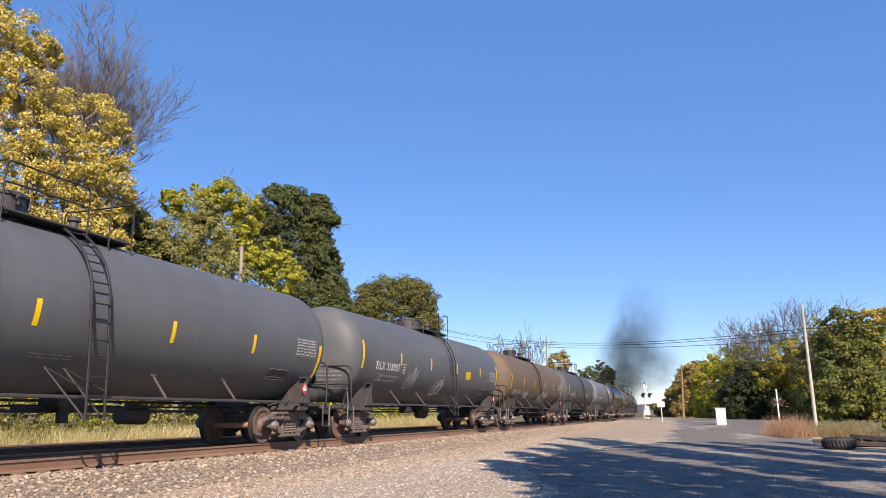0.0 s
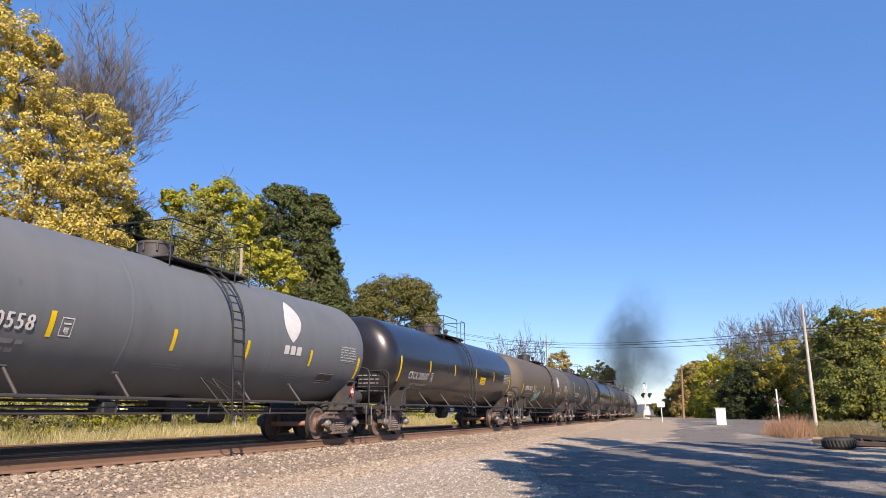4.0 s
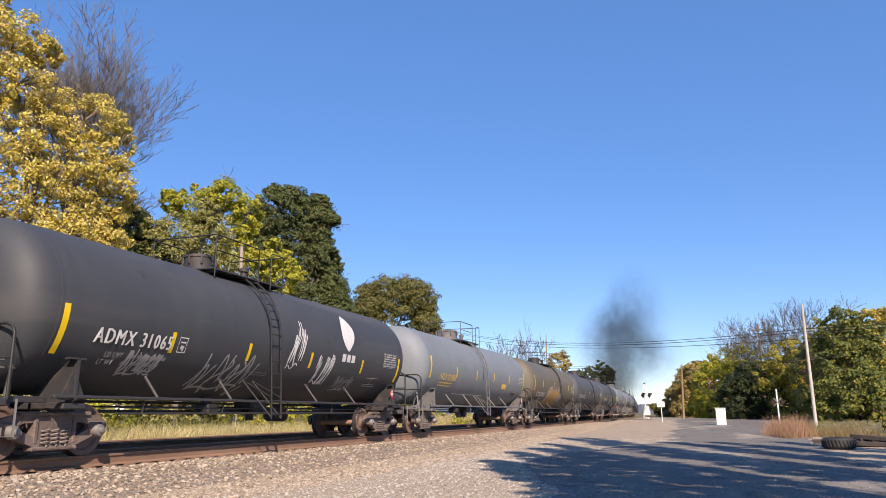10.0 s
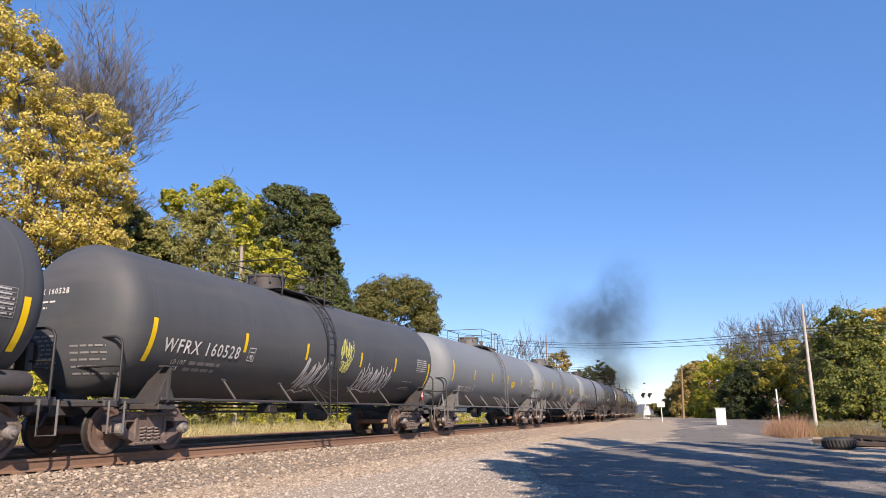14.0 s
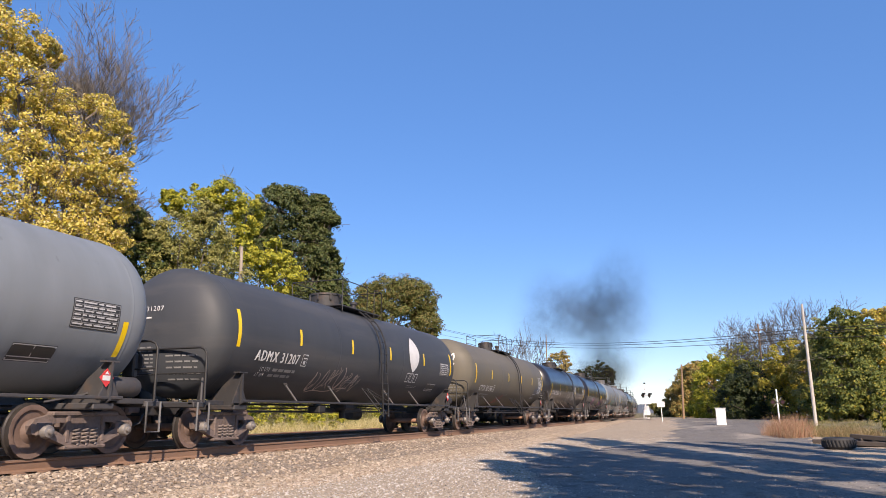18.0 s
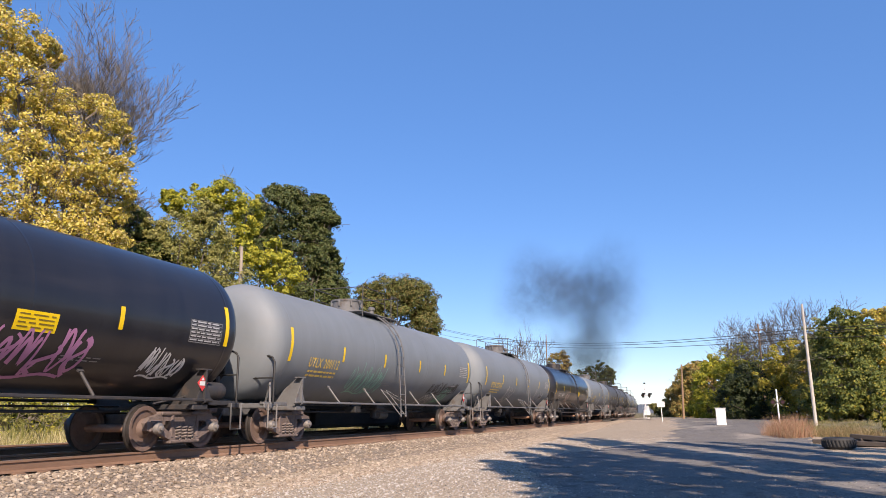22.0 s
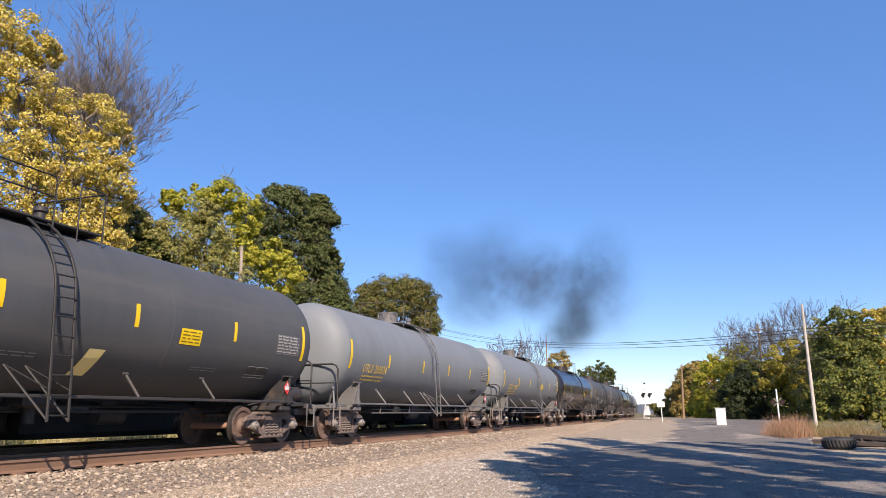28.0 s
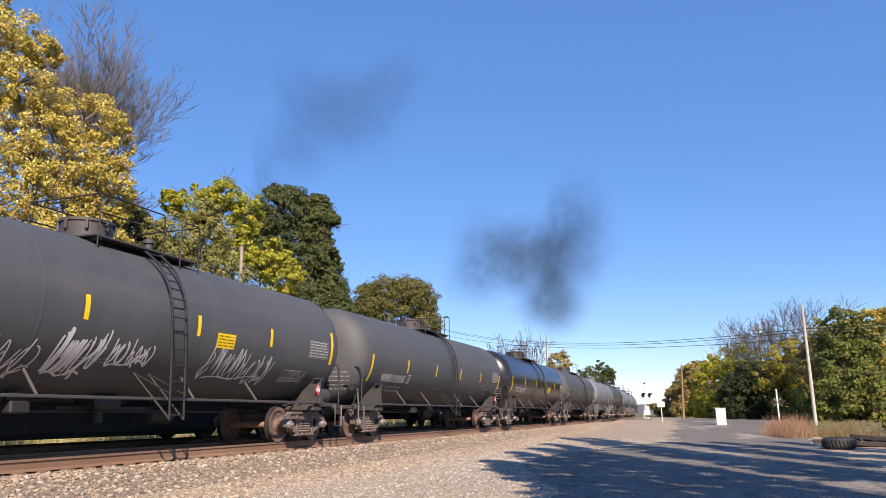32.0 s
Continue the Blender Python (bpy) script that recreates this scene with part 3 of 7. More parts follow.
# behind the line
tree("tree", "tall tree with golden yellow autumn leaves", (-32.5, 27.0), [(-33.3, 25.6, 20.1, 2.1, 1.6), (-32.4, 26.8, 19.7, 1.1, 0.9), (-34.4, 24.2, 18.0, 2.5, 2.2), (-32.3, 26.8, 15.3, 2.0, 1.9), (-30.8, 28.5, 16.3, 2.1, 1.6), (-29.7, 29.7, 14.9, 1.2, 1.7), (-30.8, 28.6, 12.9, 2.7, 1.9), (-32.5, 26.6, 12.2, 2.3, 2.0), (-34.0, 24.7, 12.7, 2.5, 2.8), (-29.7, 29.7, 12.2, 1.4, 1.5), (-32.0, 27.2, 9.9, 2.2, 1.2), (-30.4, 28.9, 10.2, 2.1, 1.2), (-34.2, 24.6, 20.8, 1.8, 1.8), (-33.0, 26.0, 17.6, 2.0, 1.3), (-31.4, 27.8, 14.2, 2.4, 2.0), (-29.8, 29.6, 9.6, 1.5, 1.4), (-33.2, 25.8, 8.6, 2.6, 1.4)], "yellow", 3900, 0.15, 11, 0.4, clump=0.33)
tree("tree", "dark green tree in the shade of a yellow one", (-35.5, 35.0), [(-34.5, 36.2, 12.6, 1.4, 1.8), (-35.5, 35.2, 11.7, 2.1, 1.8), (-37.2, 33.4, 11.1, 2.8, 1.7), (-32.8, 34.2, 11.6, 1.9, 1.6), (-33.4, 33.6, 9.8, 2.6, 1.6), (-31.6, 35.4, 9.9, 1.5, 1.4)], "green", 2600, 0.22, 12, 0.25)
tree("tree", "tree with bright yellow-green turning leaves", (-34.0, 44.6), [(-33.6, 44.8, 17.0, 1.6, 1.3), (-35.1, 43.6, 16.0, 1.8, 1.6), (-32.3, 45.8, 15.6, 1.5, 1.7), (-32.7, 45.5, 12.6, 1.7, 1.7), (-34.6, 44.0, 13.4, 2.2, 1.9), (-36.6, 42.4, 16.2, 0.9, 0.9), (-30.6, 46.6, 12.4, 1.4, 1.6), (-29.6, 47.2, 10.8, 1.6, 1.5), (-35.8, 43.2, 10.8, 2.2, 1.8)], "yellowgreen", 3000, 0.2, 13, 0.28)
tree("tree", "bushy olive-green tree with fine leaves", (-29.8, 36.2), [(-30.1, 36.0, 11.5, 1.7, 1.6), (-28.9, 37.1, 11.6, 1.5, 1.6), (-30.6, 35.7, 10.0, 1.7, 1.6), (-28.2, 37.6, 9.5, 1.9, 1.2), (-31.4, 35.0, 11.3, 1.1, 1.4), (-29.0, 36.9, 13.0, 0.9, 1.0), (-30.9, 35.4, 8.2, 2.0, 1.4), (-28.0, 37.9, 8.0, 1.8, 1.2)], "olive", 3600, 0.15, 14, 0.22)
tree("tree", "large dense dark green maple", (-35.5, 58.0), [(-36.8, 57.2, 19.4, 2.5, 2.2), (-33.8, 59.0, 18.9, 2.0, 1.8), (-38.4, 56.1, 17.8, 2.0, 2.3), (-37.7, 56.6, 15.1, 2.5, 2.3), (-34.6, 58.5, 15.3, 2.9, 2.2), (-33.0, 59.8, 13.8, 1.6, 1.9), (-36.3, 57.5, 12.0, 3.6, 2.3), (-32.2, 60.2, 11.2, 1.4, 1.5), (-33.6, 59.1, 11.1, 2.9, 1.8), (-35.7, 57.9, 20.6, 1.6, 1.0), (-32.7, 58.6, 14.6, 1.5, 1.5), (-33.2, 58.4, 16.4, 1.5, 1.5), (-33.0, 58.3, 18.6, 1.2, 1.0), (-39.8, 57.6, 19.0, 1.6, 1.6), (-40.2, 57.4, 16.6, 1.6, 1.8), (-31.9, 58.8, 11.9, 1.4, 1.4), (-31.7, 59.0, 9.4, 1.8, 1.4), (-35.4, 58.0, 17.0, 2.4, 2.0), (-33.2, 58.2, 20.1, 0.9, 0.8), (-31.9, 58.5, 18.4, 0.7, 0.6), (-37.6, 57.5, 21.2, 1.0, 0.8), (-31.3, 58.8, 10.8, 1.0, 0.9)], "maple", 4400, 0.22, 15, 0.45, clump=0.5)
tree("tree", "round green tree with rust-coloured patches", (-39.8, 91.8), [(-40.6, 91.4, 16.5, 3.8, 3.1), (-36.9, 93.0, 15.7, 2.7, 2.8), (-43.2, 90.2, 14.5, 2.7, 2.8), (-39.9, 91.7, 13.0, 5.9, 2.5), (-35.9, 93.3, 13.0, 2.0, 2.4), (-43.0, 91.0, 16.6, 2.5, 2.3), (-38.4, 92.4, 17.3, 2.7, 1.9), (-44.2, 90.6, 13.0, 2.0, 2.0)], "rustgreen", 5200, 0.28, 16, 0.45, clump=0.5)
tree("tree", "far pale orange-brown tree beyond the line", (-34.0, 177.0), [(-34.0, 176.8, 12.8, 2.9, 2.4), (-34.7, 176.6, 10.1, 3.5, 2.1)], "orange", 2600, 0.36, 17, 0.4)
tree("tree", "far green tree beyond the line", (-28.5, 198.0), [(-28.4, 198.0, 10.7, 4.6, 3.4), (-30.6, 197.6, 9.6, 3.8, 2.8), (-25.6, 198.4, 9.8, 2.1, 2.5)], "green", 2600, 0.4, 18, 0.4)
bare_tree("bare_tree", "tall leafless tree with a fan of fine twigs", (-35.2, 32.4), 24.0, 24, 0.15, 6, 0.36, 15, 0.009, 0.36, 11.5)
bare_tree("bare_tree", "leafless tree with thin side branches", (-33.2, 33.6), 16.4, 23, 0.12, 5, 0.42, 7, 0.01, 1.2, 11.0)
for i, (bx, by, hh) in enumerate(((-40.0, 150.0, 17), (-37.0, 152.0, 18), (-34.5, 150.0, 17))):
    bare_tree("bare_tree", "slender leafless tree far down the line", (bx, by), hh, 31 + i, 0.13, 4, 0.3, 4, 0.02, 0.4, 6.0)
tree("bush", "low yellow-green bush on the bank", (-23.2, 37.4), [(-24.0, 36.9, 0.7, 1.3, 0.7), (-22.4, 37.9, 0.4, 1.5, 0.6), (-25.1, 36.2, 1.2, 1.0, 0.8), (-21.0, 38.7, 0.4, 1.0, 0.5)], "yellowgreen", 1100, 0.13, 41, 0.06, "bush", 0.3)
tree("bush", "low yellow-green bush on the bank", (-21.4, 56.0), [(-24.3, 54.9, 0.5, 2.1, 0.8), (-21.4, 56.1, 0.3, 1.9, 0.7), (-18.4, 57.1, 0.3, 1.9, 0.6)], "yellowgreen", 1100, 0.16, 42, 0.06, "bush", 0.3)
tree("bush", "low green bush among dry grass", (-26.2, 24.7), [(-26.2, 24.7, 0.8, 1.3, 0.6), (-27.3, 23.5, 0.9, 1.2, 0.6), (-24.8, 26.1, 0.9, 1.0, 0.5)], "olive", 900, 0.12, 43, 0.05, "bush", 0.3)
for i in range(11):
    bx, by = -34.5 + 0.8 * (i % 3), -6.0 + 8.5 * i
    tree("bush", "dark green undergrowth below the trees", (bx, by), [(bx + dx, by + dy, zz, 2.8, 1.9) for dx, dy, zz in ((0, -2.5, 1.4), (0.3, 0.5, 2.2), (-0.4, 3.2, 1.4), (0.2, 5.5, 2.6), (0, 1.5, 4.4))], ("green", "rust", "green", "mixed")[i % 4], 900, 0.28, 300 + i, 0.1, "bush", 0.6)
for i in range(7):
    bx, by = -30.0 - 1.5 * (i % 2), 8.0 + 9.0 * i
    tree("bush", "hedge-like bush below the trees", (bx, by), [(bx + dx, by + dy, zz, 2.6, 1.6) for dx, dy, zz in ((0, 0, 1.2), (0.4, 3, 1.6), (-0.6, 5.5, 1.0), (0, 2, 3.4))], ("olive", "mixed", "yellowgreen")[i % 3], 1200, 0.2, 50 + i, 0.1, "bush")

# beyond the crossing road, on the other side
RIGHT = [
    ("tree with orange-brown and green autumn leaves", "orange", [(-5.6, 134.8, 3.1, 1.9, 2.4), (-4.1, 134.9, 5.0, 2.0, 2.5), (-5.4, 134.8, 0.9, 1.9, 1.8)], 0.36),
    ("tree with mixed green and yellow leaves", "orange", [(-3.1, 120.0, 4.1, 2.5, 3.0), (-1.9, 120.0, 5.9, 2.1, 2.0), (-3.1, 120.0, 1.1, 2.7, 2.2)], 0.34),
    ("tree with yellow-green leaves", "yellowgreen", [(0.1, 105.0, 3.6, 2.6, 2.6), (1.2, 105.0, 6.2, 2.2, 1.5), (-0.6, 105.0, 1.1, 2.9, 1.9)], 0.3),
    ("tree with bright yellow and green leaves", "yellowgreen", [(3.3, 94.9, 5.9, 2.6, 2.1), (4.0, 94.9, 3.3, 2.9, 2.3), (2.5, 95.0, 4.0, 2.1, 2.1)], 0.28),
    ("evergreen shrub, leaves coloured dark for the shaded hollow", "evergreen", [(2.4, 83.0, 1.3, 2.2, 1.6), (4.6, 82.9, 1.5, 2.4, 2.0), (3.6, 82.9, 3.4, 1.9, 1.8), (2.6, 83.0, 2.6, 1.6, 1.6)], 0.26),
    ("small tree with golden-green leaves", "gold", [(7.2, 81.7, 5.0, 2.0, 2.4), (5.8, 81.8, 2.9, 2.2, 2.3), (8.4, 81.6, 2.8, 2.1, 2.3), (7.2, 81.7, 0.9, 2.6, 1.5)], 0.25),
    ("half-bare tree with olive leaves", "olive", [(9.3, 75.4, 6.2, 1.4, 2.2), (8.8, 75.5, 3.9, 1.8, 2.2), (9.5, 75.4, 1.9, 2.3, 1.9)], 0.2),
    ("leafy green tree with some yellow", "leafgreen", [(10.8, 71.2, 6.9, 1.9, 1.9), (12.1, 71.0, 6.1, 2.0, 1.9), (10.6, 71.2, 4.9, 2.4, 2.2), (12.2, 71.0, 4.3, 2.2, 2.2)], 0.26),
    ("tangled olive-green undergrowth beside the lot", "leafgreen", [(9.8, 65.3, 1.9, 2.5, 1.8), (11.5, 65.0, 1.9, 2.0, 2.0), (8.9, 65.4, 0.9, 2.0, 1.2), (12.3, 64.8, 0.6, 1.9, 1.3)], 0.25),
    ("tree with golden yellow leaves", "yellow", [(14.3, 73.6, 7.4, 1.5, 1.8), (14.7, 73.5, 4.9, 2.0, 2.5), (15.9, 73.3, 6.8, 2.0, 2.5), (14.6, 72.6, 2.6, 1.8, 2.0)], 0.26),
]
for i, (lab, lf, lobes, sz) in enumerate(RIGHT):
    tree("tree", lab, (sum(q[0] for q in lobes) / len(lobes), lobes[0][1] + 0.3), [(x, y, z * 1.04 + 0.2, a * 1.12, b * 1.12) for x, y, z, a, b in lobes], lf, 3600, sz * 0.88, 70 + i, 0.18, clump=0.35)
for i, (bx, by, hh, st) in enumerate(((4.8, 92.0, 11.8, 5), (6.6, 90.5, 11.0, 4), (8.4, 86.0, 12.0, 4), (3.2, 97.0, 10.6, 5), (9.9, 79.0, 11.0, 3), (5.6, 96.0, 12.0, 5), (7.4, 93.0, 11.6, 4), (9.2, 84.5, 12.4, 4))):
    bare_tree("bare_tree", "leafless grey-brown tree in a thicket", (bx, by), hh, 90 + i, 0.12, 5, 0.36, st, 0.011, 0.5, 2.5)
# woods behind them, closing the view: foot, height, leaves
WOODS = [(-9.4, 150, 2.3, "rustgreen"), (-8.0, 146, 2.8, "olive"), (-6.8, 141, 3.6, "orange"), (-5.6, 136, 5.0, "orange"), (-4.6, 133, 6.6, "orange"), (-3.4, 129, 8.2, "olive"), (-2.4, 125, 8.6, "mixed"), (-0.4, 119, 8.4, "orange"), (1.6, 113, 8.4, "olive"), (3.4, 107, 7.6, "orange"), (5.0, 101, 7.0, "yellow"),
         (6.4, 97, 6.6, "olive"), (7.6, 93, 6.6, "yellowgreen"), (8.8, 91, 6.8, "olive"), (10.0, 89, 7.8, "mixed"), (11.4, 86, 9.0, "green"), (12.9, 84, 10.4, "leafgreen"), (14.6, 84, 10.6, "green"), (16.6, 84, 10.2, "olive"), (19.5, 83, 10.0, "mixed")]
for i, (bx, by, hh, lf) in enumerate(WOODS):
    rs = random.Random(110 + i)
    tree("tree", "autumn tree in the wood beyond the lot", (bx, by), [(bx + rs.uniform(-1.1, 1.1), by + rs.uniform(-0.8, 0.8), hh * f, 1.9 - 0.9 * max(0, f - 0.55), 0.14 * hh) for f in (0.1, 0.28, 0.45, 0.6, 0.74, 0.86)], lf, 950, 0.34, 110 + i, 0.16)
# trees of the yard behind the camera, whose shade lies across the lot
# (across the light, crown radius, reach of the shade along it)
ACROSS, ALONG = Vector((-math.cos(SUN_AZ), math.sin(SUN_AZ), 0)), Vector((-math.sin(SUN_AZ), -math.cos(SUN_AZ), 0))
SHADERS = [(5.3, 0.85, 21.5), (6.7, 1.0, 25.0), (8.2, 1.0, 28.0), (9.3, 0.8, 31.0), (11.5, 0.85, 35.5), (12.5, 0.6, 36.0), (14.8, 1.0, 30.0), (16.8, 1.05, 28.5), (19.1, 1.1, 28.0), (21.7, 1.2, 28.0), (24.5, 1.3, 28.0)]
for i, (across, rad, reach) in enumerate(SHADERS):
    rs = random.Random(130 + i)
    back = -4.0 - 1.5 * (i % 2)
    foot = ACROSS * across + ALONG * back
    hh = (reach - back) * math.tan(SUN_EL) - 0.6
    crown = []
    for k in range(13):
        f = k / 12
        c = foot + ACROSS * (rs.uniform(-0.15, 0.15) + 0.17 * (back + hh * (0.34 + 0.64 * f) / math.tan(SUN_EL) - 11)) + ALONG * rs.uniform(-0.5, 0.5)
        crown.append((c.x, c.y, hh * (0.34 + 0.64 * f), rad * (1.1 - 0.75 * f * f) * rs.uniform(0.8, 1.15), hh * 0.035))
    tree("tree", "tall slender yard tree behind the parking lot", (foot.x, foot.y), crown, "mixed", 420, 0.36, 130 + i, 0.22)


def blades(n, spot, lo, hi, lean, width, seed):
    """Grass blades: bent tapering strips."""
    rs = np.random.RandomState(seed)
    p = np.array([spot(rs) for _ in range(n)])
    h = rs.uniform(lo, hi, n)
    a = rs.uniform(0, 6.283, n)
    w = np.stack([np.cos(a), np.sin(a), 0 * a], 1) * (width * rs.uniform(0.6, 1.3, n))[:, None]
    b = rs.uniform(0, 6.283, n)
    d = np.stack([np.cos(b), np.sin(b), 0 * b], 1) * (h * lean * rs.uniform(0.2, 1, n))[:, None]
    up = np.array([0, 0, 1.0])
    m = p + d * 0.35 + up * (h * 0.6)[:, None]
    t = p + d + up * h[:, None]
    q1 = np.stack([p - w, p + w, m + w * 0.7, m - w * 0.7], 1)
    q2 = np.stack([m - w * 0.7, m + w * 0.7, t + w * 0.1, t - w * 0.1], 1)
    v = np.concatenate([q1, q2], 1).reshape(-1, 3)
    g = Geo()
    g.v = v.tolist()
    k = np.arange(n)[:, None] * 8
    g.f = np.concatenate([k + np.array([[0, 1, 2, 3]]), k + np.array([[4, 5, 6, 7]])], 0).tolist()
    return g


M_STRAW = leaf_mat("dry_grass", [(0.4, 0.32, 0.14), (0.6, 0.5, 0.25), (0.7, 0.61, 0.36), (0.34, 0.32, 0.12), (0.5, 0.41, 0.2)], 0.35)
M_WEED = leaf_mat("green_weeds", [(0.1, 0.12, 0.03), (0.19, 0.2, 0.05), (0.3, 0.27, 0.09), (0.14, 0.13, 0.05)], 0.3)
M_ROADWEED = leaf_mat("dull_roadside_weeds", [(0.16, 0.13, 0.06), (0.26, 0.22, 0.1), (0.16, 0.18, 0.06), (0.34, 0.27, 0.14), (0.12, 0.13, 0.05)], 0.25)
M_DRYWEED = leaf_mat("dry_roadside_weeds", [(0.24, 0.14, 0.07), (0.34, 0.23, 0.12), (0.15, 0.14, 0.05), (0.4, 0.28, 0.15), (0.11, 0.12, 0.04)], 0.28)
M_REDGRASS = leaf_mat("reddish_dry_grass", [(0.32, 0.15, 0.09), (0.44, 0.24, 0.15), (0.5, 0.34, 0.22), (0.26, 0.19, 0.1), (0.36, 0.18, 0.11)], 0.3)


def bank_spot(rs):
    while True:
        y = 4 + 62 * rs.rand()
        x = -19.4 - 7.0 * rs.rand() ** 1.5
        k = noise.noise((x * 0.55, y * 0.4, 9.0))
        if k > -0.12 + 0.2 * rs.rand():
            return (x, y, land(x, y) - 0.03 - 0.45 * max(0.0, 0.25 - k))


def far_weeds(rs):
    y = 6 + 60 * rs.rand()
    x = -23.5 - 7.0 * rs.rand()
    return (x, y, land(x, y) - 0.03)


def red_spot(rs):
    k = rs.randint(0, 40)
    cx, cy = 3.45 + 0.95 * math.sin(k * 2.4) * (k / 40) ** 0.5, 42.6 + 3.2 * math.cos(k * 2.4) * (k / 40) ** 0.5
    x, y = cx + 0.16 * rs.randn(), cy + 0.2 * rs.randn()
    return (x, y, land(x, y) - 0.02 - 0.5 * ((k * 7) % 11) / 11 - 0.2 * rs.rand())


def brown_spot(rs):
    a, r = rs.uniform(0, 6.283), rs.rand() ** 0.5
    x, y = 5.9 + 1.9 * r * math.cos(a), 42.6 + 2.6 * r * math.sin(a)
    return (x, y, land(x, y) - 0.02 - 0.45 * rs.rand() - 0.2 * r)


def edge_spot(rs):
    while True:
        x, y = rs.uniform(4.6, 14), rs.uniform(40, 66)
        if noise.noise((x * 0.6, y * 0.35, 4.0)) > 0.05 and y > 39.5 + 0.25 * x:
            return (x, y, land(x, y) - 0.02 - 0.12 * rs.rand())


solid("dry_grass", blades(42000, bank_spot, 0.3, 1.1, 0.7, 0.013, 201), M_STRAW, "tall straw-coloured dry grass on the bank behind the tracks", "grass", kind="stuff", smooth=0)
solid("weeds", blades(9000, far_weeds, 0.4, 1.5, 0.5, 0.02, 202), M_WEED, "green and yellow weeds on the bank behind the tracks", "weeds", kind="stuff", smooth=0)
solid("reddish_grass", blades(4200, red_spot, 0.5, 1.3, 0.55, 0.008, 203), M_REDGRASS, "clump of reddish-brown dry grass beside the lot", "grass", kind="stuff", smooth=0)
solid("brown_weeds", blades(3800, brown_spot, 0.3, 0.8, 0.75, 0.01, 205), M_DRYWEED, "dry yellow-brown weeds beside the lot", "weeds", kind="stuff", smooth=0)
tree("bush", "small green bush at the edge of the lot", (9.2, 44.0), [(9.2, 44.0, 0.5, 0.9, 0.6), (10.1, 44.6, 0.8, 0.9, 0.8), (8.4, 45.2, 0.3, 0.7, 0.5)], "mixed", 1200, 0.11, 44, 0.04, "bush", 0.25)
solid("roadside_weeds", blades(6000, edge_spot, 0.1, 0.32, 0.7, 0.014, 204), M_ROADWEED, "weeds at the edge of the lot", "weeds", kind="stuff", smooth=0)

# a far wooded hill at the end of the line
hill = Geo()
NH = 60
for i in range(NH + 1):
    a = radians(-40 + 75 * i / NH)
    for r, h in ((900, -2), (1000, 8 + 3 * noise.noise((i * 0.3, 0, 0))), (1150, 14 + 6 * noise.noise((i * 0.17, 4, 0)) + 3 * noise.noise((i * 0.9, 2, 0))), (1500, -2)):
        hill.v.append((r * math.sin(a), r * math.cos(a), h))
for i in range(NH):
    for k in range(3):
        a = i * 4 + k
        hill.f.append([a, a + 4, a + 5, a + 1])
# distance haze is painted in: the woods' colour is shifted to blue-grey
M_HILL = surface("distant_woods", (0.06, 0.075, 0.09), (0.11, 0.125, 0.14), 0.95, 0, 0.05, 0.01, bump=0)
solid("hill", hill, M_HILL, "low wooded hill, distance haze put into its blue-grey colour", "hill", kind="structure", smooth=60)


# ================= poles, wires, signals =================
M_POLE = surface("grey_weathered_pole", (0.34, 0.31, 0.275), (0.52, 0.48, 0.43), 0.85, 0, 12, 1.2, (1, 1, 0.15), bump=0.4)
M_POLEBROWN = surface("brown_pole", (0.2, 0.13, 0.08), (0.3, 0.2, 0.13), 0.85, 0, 12, 1.2, (1, 1, 0.15), bump=0.4)
M_POLEMID = surface("greyed_pole", (0.24, 0.2, 0.165), (0.36, 0.31, 0.26), 0.85, 0, 12, 1.2, (1, 1, 0.15), bump=0.4)
M_WIRE = surface("black_cable", (0.015, 0.015, 0.016), (0.025, 0.025, 0.025), 0.5, 0, 10, 1, bump=0)
M_ALU = surface("aluminium_mast", (0.62, 0.62, 0.62), (0.75, 0.75, 0.74), 0.45, 0.2, 12, 2, bump=0)
M_SIGNWHITE = surface("white_sign", (0.7, 0.7, 0.68), (0.8, 0.8, 0.78), 0.5, 0, 12, 2, bump=0)
M_HOOD = surface("black_hood", (0.012, 0.012, 0.012), (0.02, 0.02, 0.02), 0.5, 0, 12, 2, bump=0)
M_LENS = surface("dark_red_lens", (0.03, 0.013, 0.013), (0.045, 0.016, 0.016), 0.3, 0, 12, 2, bump=0)
M_RUBBER = surface("black_rubber", (0.018, 0.018, 0.019), (0.035, 0.034, 0.033), 0.75, 0, 15, 2, bump=0.2)
M_OLDWOOD = surface("old_dark_timber", (0.04, 0.032, 0.028), (0.08, 0.065, 0.055), 0.9, 0, 12, 1.5, bump=0.4)
M_CONCRETE = surface("concrete_base", (0.4, 0.38, 0.35), (0.5, 0.48, 0.45), 0.9, 0, 12, 2, bump=0.2)


def pole(label, foot, top, r, mat, arms=(), group="utility poles"):
    foot, top = Vector(foot), Vector(top)
    ob = thing("utility_pole", label, "utility pole", group, at=pose(*foot))
    d = top - foot
    part("shaft", Geo().tube([Vector((0, 0, -0.3)), d * 0.3, d * 0.65, d], [r * 1.25, r * 1.15, r, r * 0.8], 10), mat, ob)
    for h, half, ang in arms:
        p = d * (h / d.z)
        v = Vector((math.cos(ang), math.sin(ang), 0)) * half
        part("crossarm", Geo().box(p + Vector((0, r, 0)), (half * 2, 0.09, 0.11), Matrix.Rotation(ang, 3, "Z"), 0.01), mat, ob)
        for k in (-0.85, 0.0, 0.85):
            part("insulator", Geo().lathe([(0.03, 0), (0.05, 0.03), (0.03, 0.06), (0.05, 0.09), (0.02, 0.13)], 8, "z", p + v * k + Vector((0, r, 0.05))), M_RUBBER, ob)
    return ob


